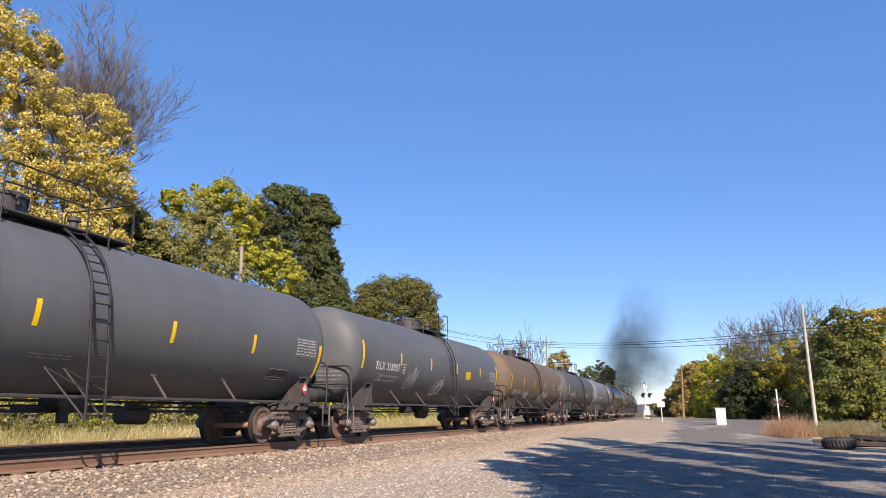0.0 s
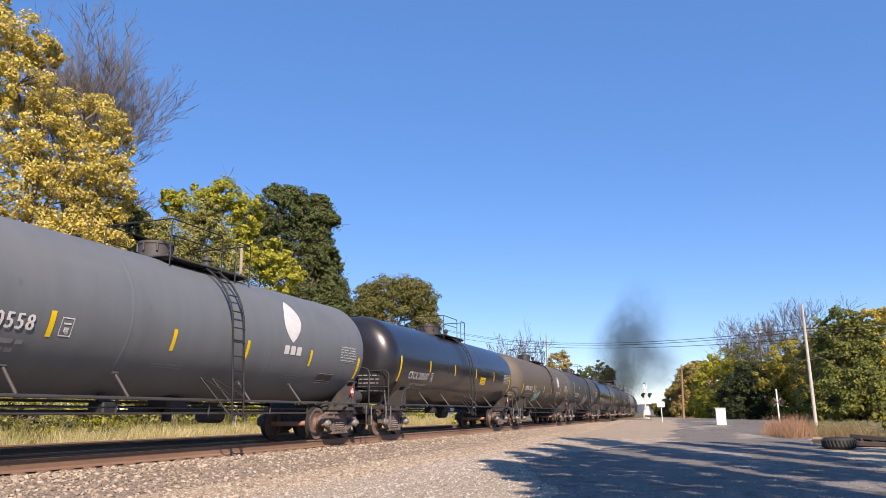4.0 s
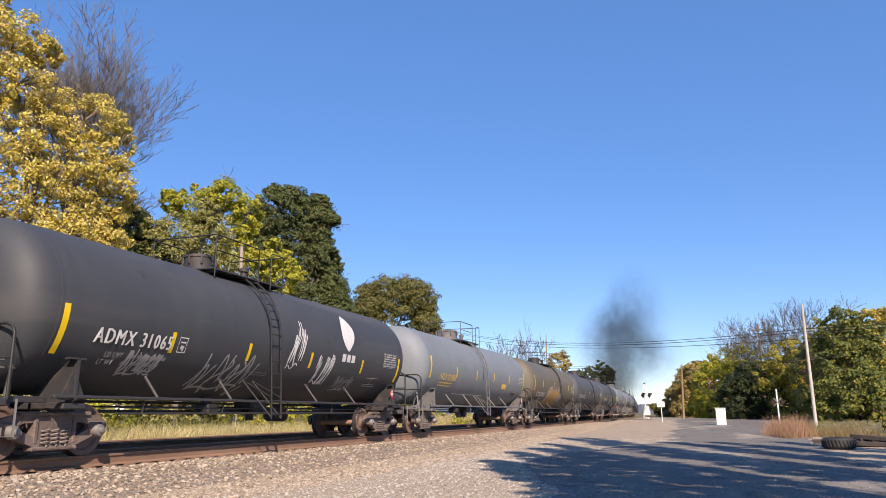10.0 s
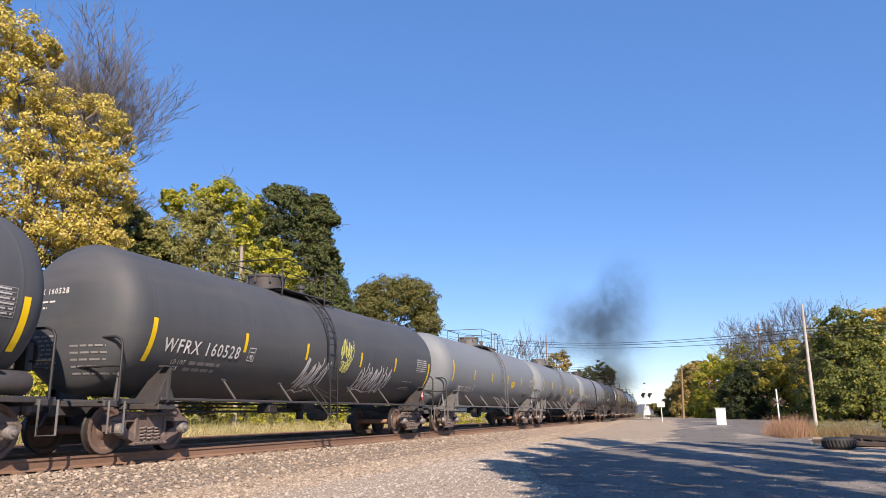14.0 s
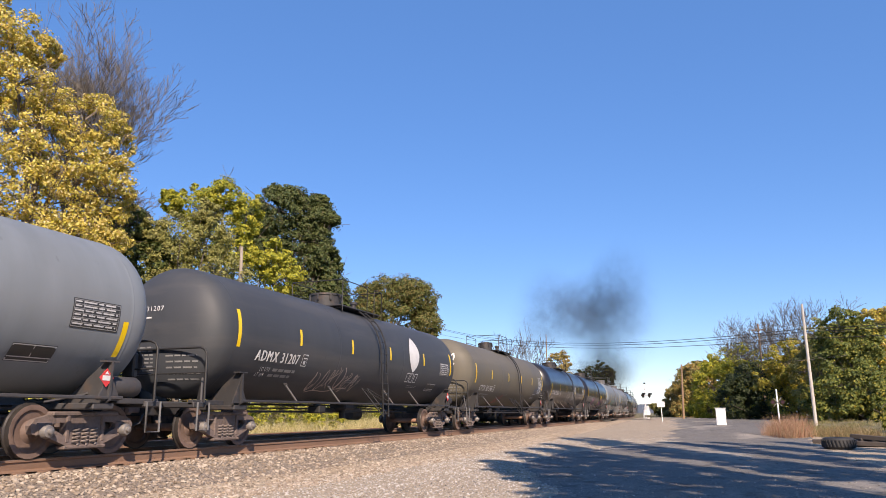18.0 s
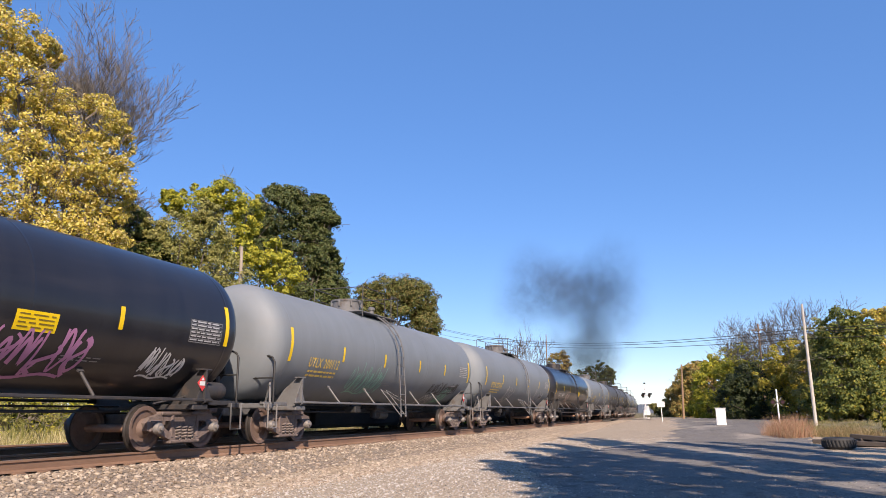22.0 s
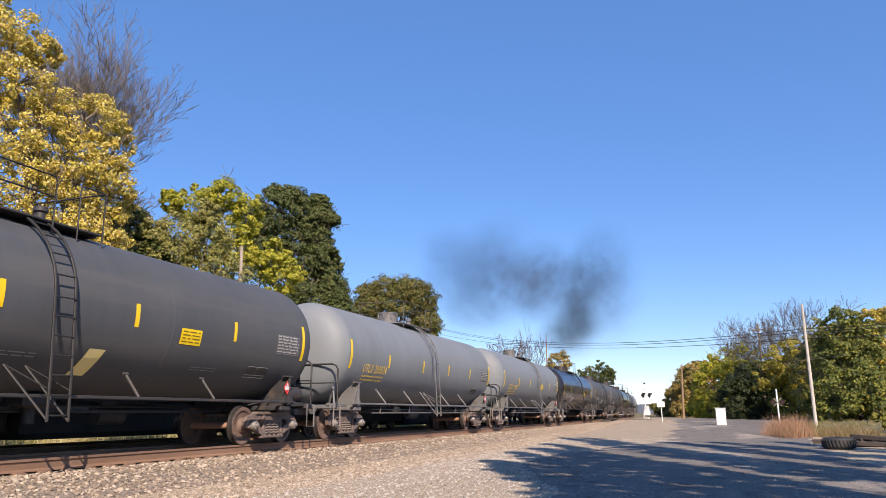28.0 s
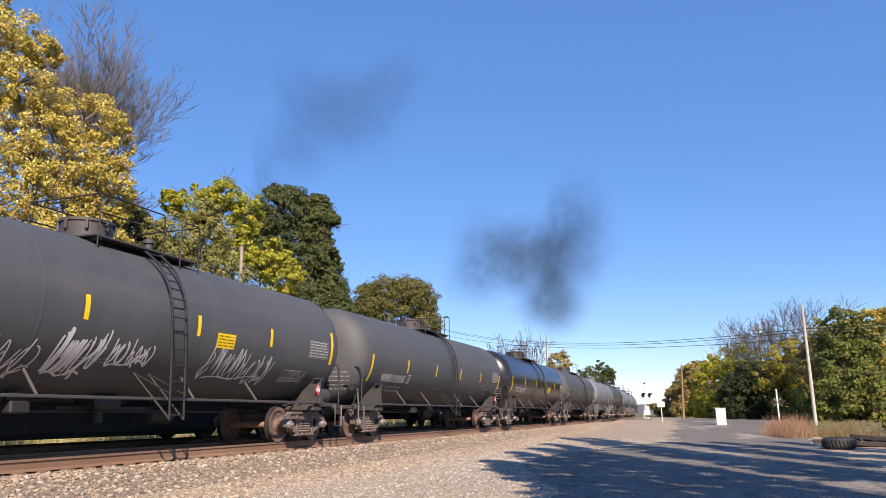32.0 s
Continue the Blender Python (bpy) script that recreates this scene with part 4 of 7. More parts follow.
pole("leaning weathered pale grey wooden utility pole", (6.53, 57.63, 0.05), (6.49, 57.64, 8.2), 0.1, M_POLE)
pole("brown wooden utility pole beside the crossing road", (-3.5, 94.9, -0.1), (-3.3, 94.94, 6.4), 0.11, M_POLEBROWN)
pole("weathered grey wooden utility pole behind the tracks", (-26.5, 37.5, -0.75), (-26.67, 37.48, 10.87), 0.12, M_POLEMID)
pole("tall thin dark utility pole far down the line", (-30.8, 146.8, -0.1), (-30.7, 146.8, 16.2), 0.1, M_POLEBROWN)
pole("brown wooden pole among bare trees", (5.4, 89.5, 0.1), (5.4, 89.5, 10.4), 0.1, M_POLEBROWN, ((9.6, 0.8, 0.2),))


def cable(a, b, sag, r=0.02):
    a, b = Vector(a), Vector(b)
    return Geo().tube([a.lerp(b, i / 24) - Vector((0, 0, 4 * sag * (i / 24) * (1 - i / 24))) for i in range(25)], r, 5)


for h, sag, end in ((6.45, 2.0, (-46.0, 120.0, 16.0)), (6.25, 2.0, (-46.0, 120.3, 15.8)), (5.75, 1.6, (-46.0, 120.0, 14.8))):
    solid("overhead_wire", cable((6.5, 57.64, h), end, sag, 0.022), M_WIRE, "thin black overhead wire crossing above the railway", "wire", "overhead wires")
    solid("overhead_wire", cable((6.5, 57.64, h), (30.0, 45.0, h + 0.7), 0.5, 0.02), M_WIRE, "thin black overhead wire above the lot", "wire", "overhead wires")

# flashing crossing signal
sig = thing("crossing_signal", "white railway crossing signal mast with black flasher lamps and crossbuck", "crossing signal", at=pose(-7.4, 89.7, -0.08, 0, 0, 68))
part("concrete_base", Geo().box((0, 0, 0.1), (0.6, 0.6, 0.3), ch=0.03), M_CONCRETE, sig)
part("mast", Geo().tube([(0, 0, 0.2), (0, 0, 4.05)], 0.07, 12), M_ALU, sig)
part("junction_box", Geo().box((0.1, -0.1, 1.2), (0.5, 0.35, 0.7), ch=0.03), M_ALU, sig)
part("ladder", Geo().tube([(-0.45, 0, 0.3), (-0.3, 0, 2.6)], 0.02).tube([(-0.75, 0, 0.3), (-0.6, 0, 2.6)], 0.02), M_ALU, sig)
part("gate_mechanism", Geo().box((0.05, -0.05, 0.75), (0.7, 0.6, 0.55), ch=0.05), M_SIGNWHITE, sig)
part("lamp_arm", Geo().tube([(-0.95, -0.1, 2.75), (0.95, -0.1, 2.75)], 0.045, 8), M_ALU, sig)
for x in (-0.8, 0.8):
    lampo = part("flasher_lamp", Geo().lathe([(0.3, 0), (0.3, 0.02), (0.14, 0.02), (0.13, 0.16), (0.1, 0.2)], 16, "y", (x, -0.16, 2.75)), M_HOOD, sig, "black round flasher with hood")
    part("lens", Geo().lathe([(0.13, 0), (0.13, 0.02), (0.02, 0.03)], 12, "y", (x, -0.2, 2.75)), M_LENS, lampo)
    part("hood", Geo().tube([(x, -0.18, 2.9), (x, -0.45, 2.92)], 0.09, 8), M_HOOD, lampo)
for a in (45, -45):
    part("crossbuck_blade", Geo().box((0, -0.1 + 0.02 * (a > 0), 3.45), (1.2, 0.02, 0.19), Matrix.Rotation(radians(a), 3, "Y"), 0.004), M_SIGNWHITE, sig)
part("bell", Geo().lathe([(0.05, 0), (0.14, 0.05), (0.16, 0.12), (0.05, 0.16)], 12, "z", (0, 0, 4.05)), M_HOOD, sig)

# the second signal, seen from its side beyond the road
sig2 = thing("crossing_signal", "slim white crossing signal post with red flashers in dry grass", "crossing signal", at=pose(4.05, 54.85, -0.15))
part("mast", Geo().tube([(0, 0, 0), (-0.02, 0, 2.35)], 0.05, 10), M_SIGNWHITE, sig2)
part("lamp_arm", Geo().tube([(-0.4, -0.05, 1.5), (0.4, -0.05, 1.5)], 0.03, 8), M_HOOD, sig2)
for x in (-0.3, 0.3):
    part("flasher_lamp", Geo().lathe([(0.13, 0), (0.13, 0.02), (0.08, 0.03), (0.08, 0.1)], 14, "y", (x, -0.12, 1.5)), M_LENS, sig2, "dull red flasher lamp")
for a in (42, -42):
    part("crossbuck_blade", Geo().box((0, -0.03 + 0.02 * (a > 0), 1.5), (0.03, 0.015, 0.75), Matrix.Rotation(radians(a), 3, "Y"), 0.003), M_POLE, sig2)

sign = thing("road_sign", "blank white rectangular sign on a thin metal post", "sign", at=pose(-4.4, 69.86, -0.3))
part("post", Geo().tube([(0.02, 0, -0.2), (-0.04, 0, 1.98)], 0.035, 8), M_SIGNWHITE, sign)
part("panel", Geo().box((-0.04, -0.05, 1.72), (0.66, 0.02, 0.48), ch=0.006), M_SIGNWHITE, sign)

cab = thing("equipment_cabinet", "white metal equipment cabinet at the edge of the trees", "cabinet", at=pose(0.45, 60.0, land(0.45, 60.0) + 0.01))
part("body", Geo().box((0, 0, 0.6), (0.7, 0.6, 1.2), ch=0.03), M_SIGNWHITE, cab)
part("roof", Geo().box((0, 0, 1.23), (0.8, 0.7, 0.06), ch=0.015), M_SIGNWHITE, cab)
part("door", Geo().box((0, -0.312, 0.6), (0.54, 0.02, 1.02), ch=0.006), M_SIGNWHITE, cab)

tyre = thing("tyre", "large worn black tractor tyre lying on the asphalt", "tyre", at=pose(4.1, 30.3, land(4.1, 30.3) + 0.012))
prof = [(0.28, 0.04), (0.4, 0.0), (0.49, 0.02), (0.53, 0.08), (0.54, 0.2), (0.53, 0.32), (0.49, 0.38), (0.4, 0.4), (0.28, 0.36), (0.33, 0.3), (0.33, 0.1), (0.28, 0.04)]
g = Geo()
n = 40
for r, h in prof:
    g.v += [(r * math.cos(2 * math.pi * k / n), r * math.sin(2 * math.pi * k / n), h) for k in range(n)]
for i in range(len(prof) - 1):
    g.f += [[i * n + k, i * n + (k + 1) % n, (i + 1) * n + (k + 1) % n, (i + 1) * n + k] for k in range(n)]
part("casing", g, M_RUBBER, tyre, smooth=50)
for k in range(28):
    a = 2 * math.pi * k / 28
    part("tread_lug", Geo().box((0.545 * math.cos(a), 0.545 * math.sin(a), 0.2), (0.03, 0.06, 0.26), Matrix.Rotation(a, 3, "Z") @ Matrix.Rotation(0.3, 3, "X"), 0.008), M_RUBBER, tyre)

for x, y, ln, an, zz, tilt in ((5.9, 31.9, 2.7, -14, 0.1, 2), (6.3, 32.3, 3.0, 4, 0.1, 0), (6.0, 32.1, 2.6, -30, 0.29, 4), (6.6, 33.6, 3.0, 12, 0.1, 0), (4.9, 34.4, 2.4, -6, 0.1, 0), (7.0, 35.0, 3.2, -8, 0.1, 0), (6.2, 33.0, 2.4, 24, 0.28, -3)):
    solid("timber_baulk", Geo().box((0, 0, 0), (ln, 0.22, 0.17), ch=0.02).box((ln * 0.3, 0, 0.09), (0.3, 0.18, 0.02)), M_OLDWOOD, "discarded old railway sleeper lying in weeds", "timber", "old sleepers", at=pose(x, y, land(x, y) + zz - 0.01, 0, tilt, an))


# ================= tank cars =================
R_TANK, Z_TANK = 1.53, 2.62
SPEED, WHEEL_R = 17.344, 0.457
SLOW, SLOW_R = 6.0, 0.51


def skin(u, z, lift=0.006):
    """The point of the tank's camera-side skin at u along the car and the height z."""
    a = math.asin(max(-1, min(1, (z - Z_TANK) / R_TANK)))
    return Vector(((R_TANK + lift) * math.cos(a), u, Z_TANK + (R_TANK + lift) * math.sin(a)))


def decal(g, u0, u1, z0, z1, slant=0.0, lift=0.006, n=6):
    """A thin strip on the skin; slant moves its lower end along the car."""
    k = len(g.v)
    for i in range(n + 1):
        z = z0 + (z1 - z0) * i / n
        o = slant * (1 - i / n)
        g.v += [tuple(skin(u0 + o, z, lift)), tuple(skin(u1 + o, z, lift))]
    g.f += [[k + 2 * i, k + 2 * i + 1, k + 2 * i + 3, k + 2 * i + 2] for i in range(n)]
    return g


def ribbon(g, pts, w, lift=0.009):
    """A painted stroke along (u, z) points of the skin."""
    k = len(g.v)
    fine = [pts[0]]
    for p, q in zip(pts, pts[1:]):
        m = max(1, int(abs(q[1] - p[1]) / 0.07))
        fine += [(p[0] + (q[0] - p[0]) * j / m, p[1] + (q[1] - p[1]) * j / m) for j in range(1, m + 1)]
    pts = fine
    for i, (u, z) in enumerate(pts):
        a, b = pts[max(i - 1, 0)], pts[min(i + 1, len(pts) - 1)]
        du, dz = b[0] - a[0], b[1] - a[1]
        ln = math.hypot(du, dz) or 1
        nu, nz = -dz / ln * w / 2, du / ln * w / 2
        g.v += [tuple(skin(u + nu, z + nz, lift)), tuple(skin(u - nu, z - nz, lift))]
    g.f += [[k + 2 * i, k + 2 * i + 1, k + 2 * i + 3, k + 2 * i + 2] for i in range(len(pts) - 1)]
    return g


GLYPHS = (
    lambda f: (0.5 + 0.38 * math.cos(2.2 + 5.6 * f), 0.5 + 0.48 * math.sin(2.2 + 5.6 * f)),
    lambda f: (0.5 + 0.36 * math.sin(6.0 * f + 0.4), 1.0 - f),
    lambda f: (0.15 + 0.7 * f, abs(math.sin(3.14 * 1.5 * f + 0.1)) ** 0.7),
    lambda f: (0.2 + 0.6 * f + 0.12 * math.sin(9 * f), 0.5 - 0.5 * math.cos(12.5 * f)),
    lambda f: (0.35 + 0.5 * max(0.0, f - 0.6) * 2, 1.1 - 1.1 * min(1, f * 1.5) + 0.35 * max(0.0, f - 0.75) * 4),
    lambda f: (0.1 + 0.8 * f, 0.45 + 0.5 * math.sin(7.5 * f) * (1 - 0.5 * f)),
)


def scrawl(u, z, w, h, seed, stroke=0.035, letters=5, style="tag"):
    """A sprayed hand of slanted, linked, letter-like strokes with a flourish."""
    rs = random.Random(seed)
    g = Geo()
    cell = w / letters
    for k in range(letters):
        for rep_ in range(2 if style == "tag" else 3):
            fn = rs.choice(GLYPHS)
            x0, kz, wid, lean = u + cell * (k + rs.uniform(-0.15, 0.2)), rs.uniform(0.7, 1.05), cell * rs.uniform(0.9, 1.35), rs.uniform(0.05, 0.3) * h
            lo_ = rs.uniform(-0.08, 0.18) * h
            ribbon(g, [(x0 + wid * fn(i / 15)[0] + lean * fn(i / 15)[1], z + lo_ + h * kz * fn(i / 15)[1]) for i in range(16)], stroke * rs.uniform(0.75, 1.15))
    if style == "tag":
        y0, y1 = rs.uniform(-0.1, 0.1) * h, rs.uniform(-0.05, 0.25) * h
        ribbon(g, [(u + w * (i / 9 * 0.8 + 0.1), z + y0 + (y1 - y0) * i / 9 + 0.05 * h * math.sin(i * 1.1)) for i in range(10)], stroke * 0.8)
    return g


def letters(text, height):
    cu = bpy.data.curves.new("lettering", "FONT")
    cu.body, cu.size, cu.resolution_u, cu.offset = text, height * 1.06, 2, 0.0 if "M" in text else 0.005 * height / 0.34
    cu.space_character = 1.2
    tmp = bpy.data.objects.new("lettering", cu)
    scene.collection.objects.link(tmp)
    me = bpy.data.meshes.new_from_object(tmp.evaluated_get(bpy.context.evaluated_depsgraph_get()))
    bpy.data.objects.remove(tmp)
    return me


def lettering(text, u0, u1, z, height, lift=0.017):
    """Painted letters laid on the skin from u0 to u1, reading along the car."""
    me = letters(text, height)
    k = (u1 - u0) / max(v.co.x for v in me.vertices)
    for v in me.vertices:
        v.co = skin(u0 + v.co.x * k, z + v.co.y, lift)
    return me


def dish(r):
    """Depth of the tank's end at the share r of its radius: a shallow dish with a tight knuckle."""
    return 0.74 * max(0.0, 1 - r ** 2.7) ** (1 / 2.5)


def head_skin(half, x, z, lift=0.007):
    r = min(0.999, math.hypot(x, z - Z_TANK) / R_TANK)
    return Vector((x, -half - dish(r) - lift, z))


def head_lettering(text, half, x0, x1, z, height):
    me = letters(text, height)
    k = (x1 - x0) / max(v.co.x for v in me.vertices)
    for v in me.vertices:
        v.co = head_skin(half, x0 + v.co.x * k, z + v.co.y, 0.014)
    return me


def head_bars(half, rows, seed):
    """Small unreadable print on the end of the tank; rows of (left, right, height)."""
    rs = random.Random(seed)
    g = Geo()
    for x0, x1, z in rows:
        x = x0
        while x < x1:
            l = min(rs.uniform(0.06, 0.2), x1 - x)
            k = len(g.v)
            g.v += [tuple(head_skin(half, a, b, 0.01)) for a, b in ((x, z), (x + l, z), (x + l, z + 0.036), (x, z + 0.036))]
            g.f.append([k, k + 1, k + 2, k + 3])
            x += l + 0.04
    return g


def bars(u, z, w, rows, h, gap, seed=0, lift=0.007):
    """Small unreadable print as plain bars."""
    rs = random.Random(seed)
    g = Geo()
    for r in range(rows):
        x, zz = u, z - r * (h + gap)
        while x < u + w:
            l = min(rs.uniform(0.1, 0.34), u + w - x)
            if l > 0.04:
                decal(g, x, x + l, zz, zz + h, 0, lift, 1)
            x += l + 0.05
    return g


def on_skin(u, up):
    """Shifts a decal along the tank by u and round its skin by up."""
    return pose(0, u, Z_TANK) @ Matrix.Rotation(-up / R_TANK, 4, "Y") @ pose(0, 0, -Z_TANK)


def tank_mesh(half, mat):
    prof = [(0.01, -half - 0.76)]
    for i in range(1, 15):
        prof.append((R_TANK * math.sin(math.pi / 2 * i / 14), -half - dish(math.sin(math.pi / 2 * i / 14))))
    for y in (-half + 0.1, -2.4, 2.4, half - 0.1):
        prof += [(R_TANK, y - 0.06), (R_TANK, y - 0.015), (R_TANK + 0.002, y - 0.007), (R_TANK + 0.002, y + 0.007), (R_TANK, y + 0.015), (R_TANK, y + 0.06)]
    for i in range(14, 0, -1):
        prof.append((R_TANK * math.sin(math.pi / 2 * i / 14), half + dish(math.sin(math.pi / 2 * i / 14))))
    prof.append((0.01, half + 0.76))
    return mesh_of("tank", Geo().lathe(prof, 56, "y", (0, 0, Z_TANK)), mat, 40)


HALVES = {"S": 7.35, "L": 7.65, "X": 7.92}
TANKS = {k: tank_mesh(h, TANK["dark"]) for k, h in HALVES.items()}


# ---- meshes shared by all cars ----
SIDE_FRAME = Geo()
SIDE_FRAME.plate([(0, -1.16, 0.56), (0, -1.08, 0.66), (0, -0.6, 0.78), (0, 0.6, 0.78), (0, 1.08, 0.66), (0, 1.16, 0.56), (0, 1.12, 0.42), (0, 0.98, 0.38),
                  (0, 0.9, 0.5), (0, 0.62, 0.6), (0, 0.38, 0.6), (0, 0.34, 0.3), (0, 0.3, 0.2), (0, -0.3, 0.2), (0, -0.34, 0.3), (0, -0.38, 0.6), (0, -0.62, 0.6), (0, -0.9, 0.5), (0, -0.98, 0.38), (0, -1.12, 0.42)][::-1], (0.12, 0, 0))
for s in (-1, 1):
    SIDE_FRAME.plate([(0.01, s * 0.98, 0.42), (0.01, s * 0.86, 0.56), (0.01, s * 0.3, 0.3), (0.01, s * 0.3, 0.16)], (0.13, 0, 0))
    SIDE_FRAME.box((0.06, s * 0.4, 0.5), (0.18, 0.09, 0.5), ch=0.02)
    SIDE_FRAME.box((0.07, s * 0.89, 0.5), (0.16, 0.34, 0.24), ch=0.03)
SIDE_FRAME.box((0.07, 0, 0.175), (0.2, 0.95, 0.07), ch=0.02).box((0.07, 0, 0.75), (0.18, 1.5, 0.08), ch=0.02)
ME_SIDE = mesh_of("side_frame", SIDE_FRAME, M_TRUCK, 35)
sp = Geo()
for yc in (-0.2, 0.0, 0.2):
    pts = [(0.1 + 0.075 * math.cos(6.283 * i / 6), yc + 0.085 * math.sin(6.283 * i / 6), 0.22 + 0.3 * i / 28) for i in range(29)]
    sp.tube(pts, 0.017, 4)
ME_SPRING = mesh_of("spring_nest", sp, M_SPRING, 60)
ME_CAP = mesh_of("bearing_cap", Geo().lathe([(0.115, 0.0), (0.12, 0.05), (0.1, 0.11), (0.055, 0.12), (0.05, 0.16), (0.03, 0.17)], 16, "x"), M_CAP, 40)
ME_BOLSTER = mesh_of("bolster", Geo().box((0, 0, 0.62), (2.1, 0.36, 0.26), ch=0.03), M_TRUCK, 35)
ME_BRAKE = mesh_of("brake_beam", Geo().box((0, -0.36, 0.42), (1.6, 0.1, 0.12), ch=0.02).box((0, 0.36, 0.42), (1.6, 0.1, 0.12), ch=0.02), M_BLACKIRON, 35)


def wheelset_mesh(r):
    g = Geo()
    g.lathe([(0.08, -1.1), (0.08, 1.1)], 12, "x")
    return mesh_of("axle", g, M_AXLE, 50)


def wheel_mesh(r):
    k = r / 0.457
    prof = [(0.02, 0.09), (0.12, 0.09), (0.14, 0.06), (0.2, 0.015), (0.33, 0.02), (0.365, 0.055), (0.4, 0.062), (0.452, 0.06), (0.457, 0.05), (0.462, -0.03), (0.487, -0.05),
            (0.487, -0.075), (0.46, -0.08), (0.38, -0.07), (0.34, -0.02), (0.2, -0.03), (0.14, -0.06), (0.02, -0.07)]
    me = mesh_of("wheel", Geo().lathe([(a * k, b) for a, b in prof], 20, "x"), M_WHEEL, 30)
    me.materials.append(M_RIM)
    for pl in me.polygons:
        c = pl.center
        if math.hypot(c.y, c.z) > 0.445 * k:
            pl.material_index = 1
    return me


ME_AXLE, ME_WHEEL, ME_WHEEL_BIG = wheelset_mesh(0.457), wheel_mesh(0.457), wheel_mesh(SLOW_R)
ME_WHEEL_IN = ME_WHEEL.copy()
ME_WHEEL_IN.name = "wheel_far_side"
ME_WHEEL_IN.transform(Matrix.Rotation(math.pi, 4, "Z"))
SPIN_FAST, SPIN_SLOW = [], []


def joined(name, pieces):
    """One mesh from (mesh, pose) pieces, keeping their materials."""
    bm = bmesh.new()
    mats = []
    for me, m in pieces:
        k = len(bm.faces)
        c = me.copy()
        c.transform(m)
        bm.from_mesh(c)
        bm.faces.ensure_lookup_table()
        for f in bm.faces[k:]:
            mt = me.materials[f.material_index]
            if mt not in mats:
                mats.append(mt)
            f.material_index = mats.index(mt)
        bpy.data.meshes.remove(c)
    out = bpy.data.meshes.new(name)
    bm.to_mesh(out)
    bm.free()
    for mt in mats:
        out.materials.append(mt)
    return out


ME_SET = joined("wheelset", [(ME_WHEEL, pose(0.755, 0, 0)), (ME_WHEEL_IN, pose(-0.755, 0, 0)), (ME_AXLE, pose(0, 0, 0))])


def truck(car, y):
    """A two-axle freight truck: side frames, springs, bearing caps, bolster and turning wheelsets."""
    t = part("truck", ME_BOLSTER, None, car, "rust-dusted cast steel truck", at=pose(0, y, 0))
    for s in (-1, 1):
        m = pose(0.95, 0, 0) if s > 0 else pose(-0.95, 0, 0, 0, 0, 180)
        part("side_frame", ME_SIDE, None, t, at=m)
        part("spring_nest", ME_SPRING, None, t, at=m)
    for ya in (-0.89, 0.89):
        part("bearing_cap", ME_CAP, None, t, at=pose(1.1, ya, WHEEL_R))
        w = part("wheelset", ME_SET, None, t, "rusty steel wheels on an axle")
        w.matrix_parent_inverse = pose(0, ya, WHEEL_R)
        SPIN_FAST.append(w)
    part("brake_beam", ME_BRAKE, None, t)
    return t


